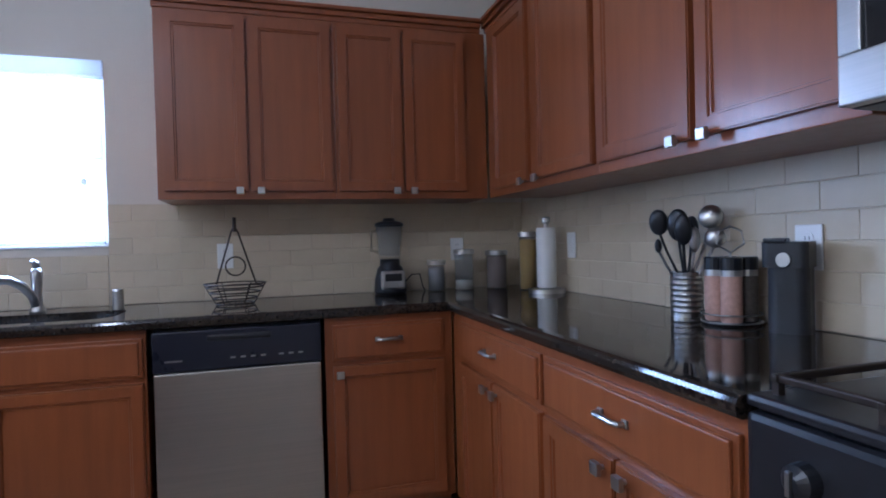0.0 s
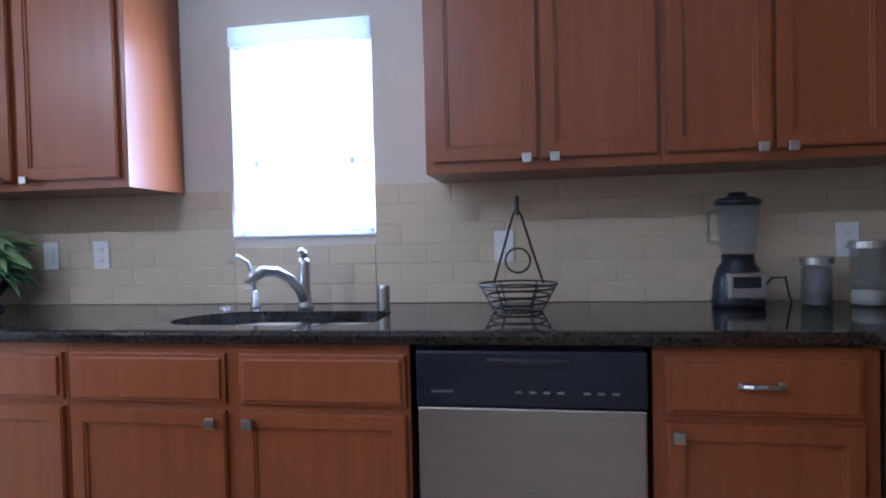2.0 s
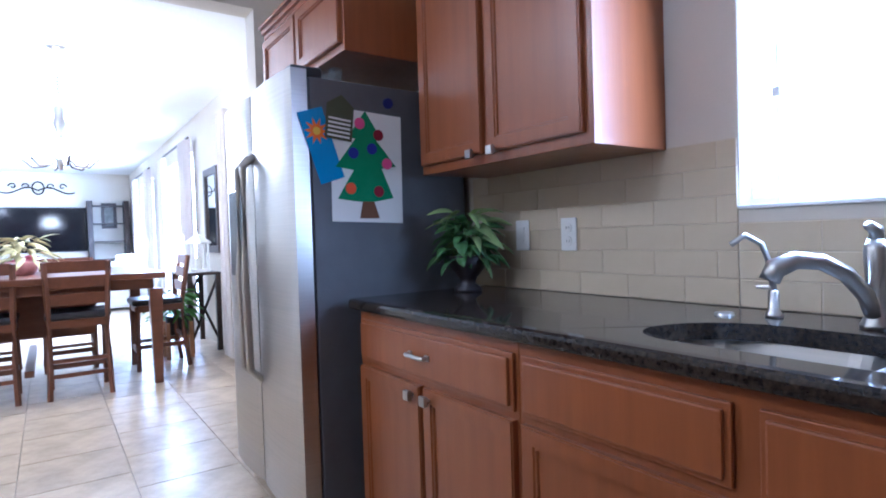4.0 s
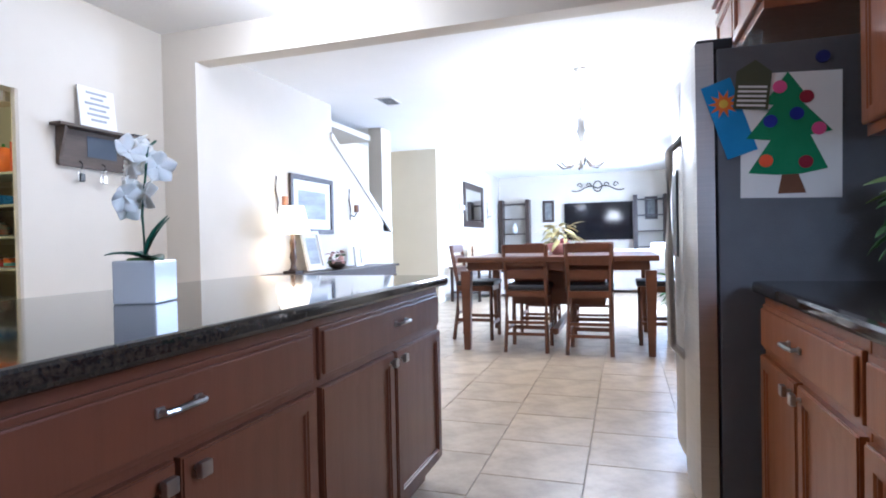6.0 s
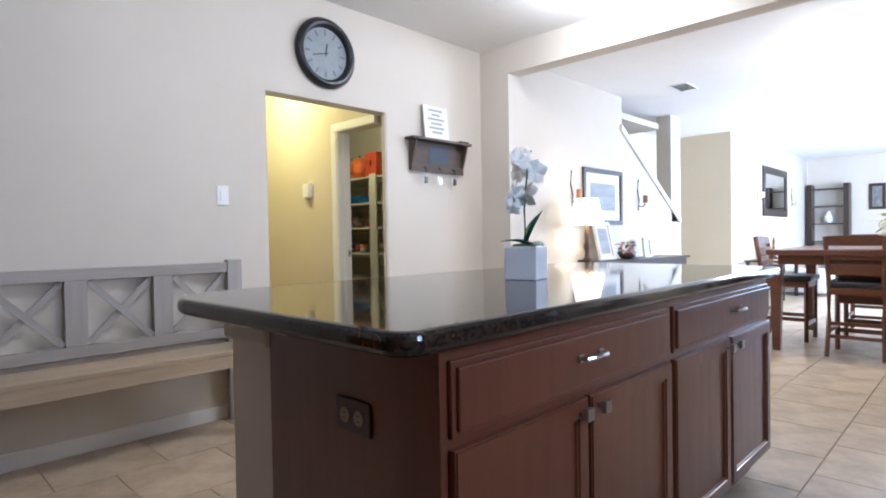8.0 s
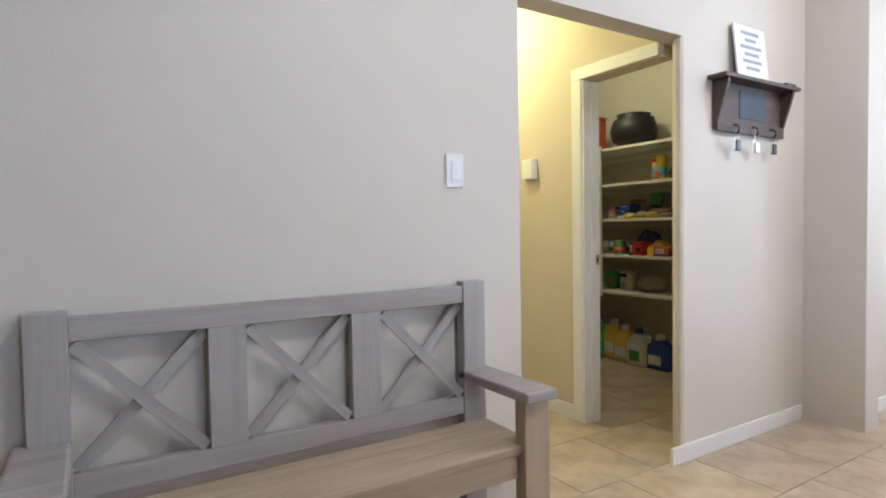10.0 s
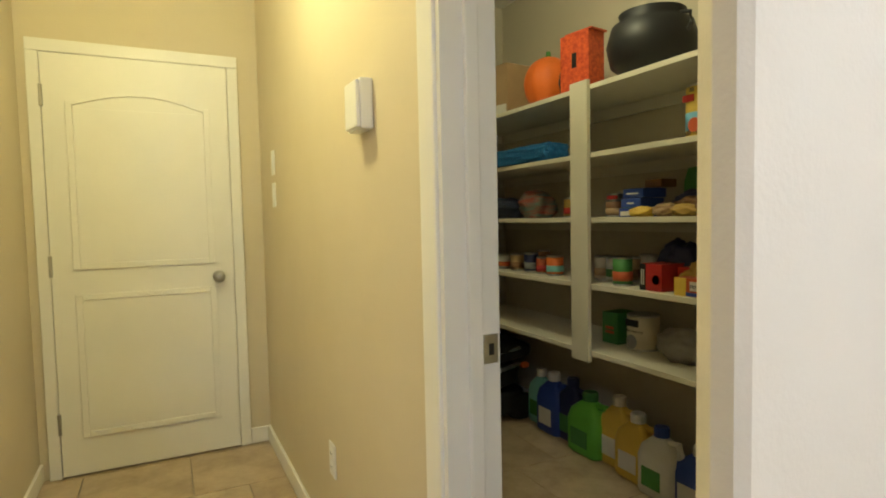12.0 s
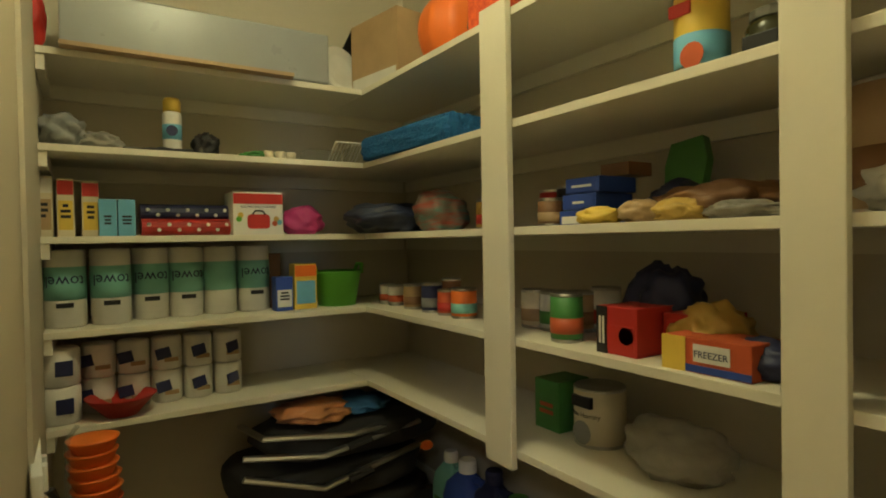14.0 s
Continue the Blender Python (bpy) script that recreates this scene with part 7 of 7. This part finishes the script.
lump(-5.02, -6.72, 0.60, 0.13, 0.11, 0.05, plain("peach_plastic", (0.5, 0.22, 0.1), 0.35), "peach-coloured plastic bag lying on the stroller", seed=61)
lump(-5.2, -6.74, 0.60, 0.09, 0.1, 0.04, plain("blue_cloth", (0.03, 0.12, 0.3), 0.7), "crumpled blue cloth lying on the stroller", "bunched_cloth", "cloth", 62)
ora = thing("orange_cup_stack", pose(-4.40, -6.36, 0), "tall stack of orange plastic cups wrapped in film", "cups")
part("stand", lathe([(0.05, 0), (0.05, 0.4)], 16), PAL["orange"], ora)
for k in range(10):
    c = part("cup", lathe([(0.04, 0), (0.052, 0.04), (0.054, 0.044), (0.045, 0.044)], 20), PAL["orange" if k > 4 else "tomato"], ora, smooth=True)
    c.location = (0.004 * math.sin(k), 0, 0.4 + k * 0.042)
part("film", tube([(0.05, 0.03, 0.42), (0.055, 0.02, 0.6), (0.05, 0.03, 0.84), (0.03, 0.02, 0.88)], 0.006, 5), GLASS, ora)
sl2 = thing("step_ladder", pose(-4.285, -6.3, 0, 0, 0, 4), "white folded step stool leaning in the corner", "step stool")
for s in (-0.03, 0.03):
    part("rail", box(-0.03, -0.012, s - 0.012, s + 0.012, 0, 0.8, 0.004), WHITE, sl2)
part("panel", box(-0.02, 0.0, -0.16, 0.16, 0.02, 0.83, 0.006), WHITE, sl2)
part("strap", tube([(-0.03, 0.04, 0.72), (-0.05, 0.03, 0.65), (-0.03, 0.0, 0.6)], 0.012, 6), BLACK, sl2)


# the goods were laid out on narrower shelves: set them out on these at their true size
for ob in [o for o in bpy.data.objects if o not in before_goods and o.parent is None]:
    m = ob.matrix_world if ob.type == 'EMPTY' else ob.matrix_basis
    x, y, z = m.translation
    base = max([q for q in [0.0] + S if q <= z + 0.002])
    south = y < -6.3 and x > -5.25
    k = 1.2 if south else 1.13
    place = Vector((-4.24 + (x + 4.33) * 1.197, y - 0.39, 0)) if south else Vector((x - 0.095, -5.42 + (y + 5.365) * 1.16, 0))
    place.z = base + (z - base) * k
    high = k
    if base == 0 and south:
        high, place.z = 0.8, z * 0.8
    ob.matrix_world = Matrix.Translation(place) @ Matrix.Diagonal((k, k, high, 1)) @ Matrix.Translation(-m.translation) @ m


# ---- wall and floor tiles ----
TW, TH, TG = 0.20, 0.0765, 0.002
tile_mesh = {}


def tile_piece(w, h, material, depth=0.002):
    key = (round(w, 4), round(h, 4), material.name)
    if key not in tile_mesh:
        bm = bmesh.new()
        b = min(0.0018, w / 4)
        low = [bm.verts.new(p) for p in ((0, 0, 0), (w, 0, 0), (w, 0, h), (0, 0, h))]
        top = [bm.verts.new(p) for p in ((b, -depth, b), (w - b, -depth, b), (w - b, -depth, h - b), (b, -depth, h - b))]
        bm.faces.new(top)
        for q in range(4):
            bm.faces.new((low[q], low[(q + 1) % 4], top[(q + 1) % 4], top[q]))
        bmesh.ops.recalc_face_normals(bm, faces=bm.faces)
        tile_mesh[key] = link_mesh("tile", bm, material)
    return tile_mesh[key]


def tiled(name, m, length, z0, rows, label, holes=()):
    base = part(name, box(0, length, -0.0025, 0.0, z0, z0 + rows * TH), GROUT)
    base.matrix_world = m
    tagged(base, label, "backsplash", kind="structure")
    for r in range(rows):
        u = -TW / 2 * (r % 2)
        while u < length - 0.01:
            a, b = max(u, 0.0), min(u + TW - TG, length)
            z = z0 + r * TH
            for h0, h1, top in holes:
                if z + TH * 0.5 > top and a < h1 and b > h0:
                    if a < h0 - 0.01:
                        b = min(b, h0)
                    elif b > h1 + 0.01:
                        a = max(a, h1)
                    else:
                        a = b
            if b - a > 0.01:
                o = new("tile", tile_piece(b - a, TH - TG, TILE))
                o.parent = base
                o.location = (a, -0.0025, z)
            u += TW


tiled("backsplash_north_left", pose(-3.80, -0.0005, 0), 1.157, CT + 0.001, 6, "beige ceramic tiles on the wall under the cabinets")
tiled("backsplash_north_window", pose(-2.64, -0.0005, 0), 0.587, CT + 0.001, 3, "beige ceramic tiles under the kitchen window")
tiled("backsplash_north_right", pose(-2.05, -0.0005, 0), 2.047, CT + 0.001, 6, "beige ceramic tiles on the wall under the cabinets")
tiled("backsplash_east", pose(-0.0005, -0.004, 0, 0, 0, -90), 2.95, CT + 0.001, 6, "beige ceramic tiles behind the worktop and stove")

FT, FG = 0.47, 0.0035
floor = part("floor", box(-5.36, 0, YD, 0, -0.0115, -0.006), FLOORG)
tagged(floor, "beige stone-look floor tiles in staggered rows", "floor", kind="structure")
bmf = bmesh.new()
bmesh.ops.create_cube(bmf, size=1)
for v in bmf.verts:
    s = 0.5 - FG / FT / 2 - (0.003 if v.co.z > 0 else 0)
    v.co = Vector((math.copysign(s * FT, v.co.x), math.copysign(s * FT, v.co.y), 0.0 if v.co.z > 0 else -0.006))
floor_tile = link_mesh("floor_tile", bmf, FLOORT)
verts, faces = [], []
count = 0
rows = int(7.8 / FT) + 2
for j in range(rows):
    y = -0.77 - 0.235 + 0.47 - (j - 1) * FT
    for i in range(int(16.3 / FT) + 2):
        x = 0.1 - i * FT - (FT / 2 if j % 2 else 0)
        if y < -4.7 and not (-5.7 < x < -2.8):
            if y < -5.3 or x > -5.3:
                continue
        near = -9.0 < x < 0.1 and y > -4.75 or (-5.6 < x < -2.8 and y <= -4.75)
        if near and count < 296:
            o = new("floor_tile", floor_tile)
            o.parent = floor
            o.location = (x, y, 0)
            count += 1
        else:
            b = len(verts)
            verts += [(x + v.co.x, y + v.co.y, v.co.z) for v in floor_tile.vertices]
            faces += [tuple(b + q for q in p.vertices) for p in floor_tile.polygons]
me = bpy.data.meshes.new("far_floor_tiles")
me.from_pydata(verts, [], faces)
me.materials.append(FLOORT)
far = new("far_floor_tiles", me)
tagged(far, "beige stone-look tiles of the far living room floor", "floor tiles", kind="stuff")
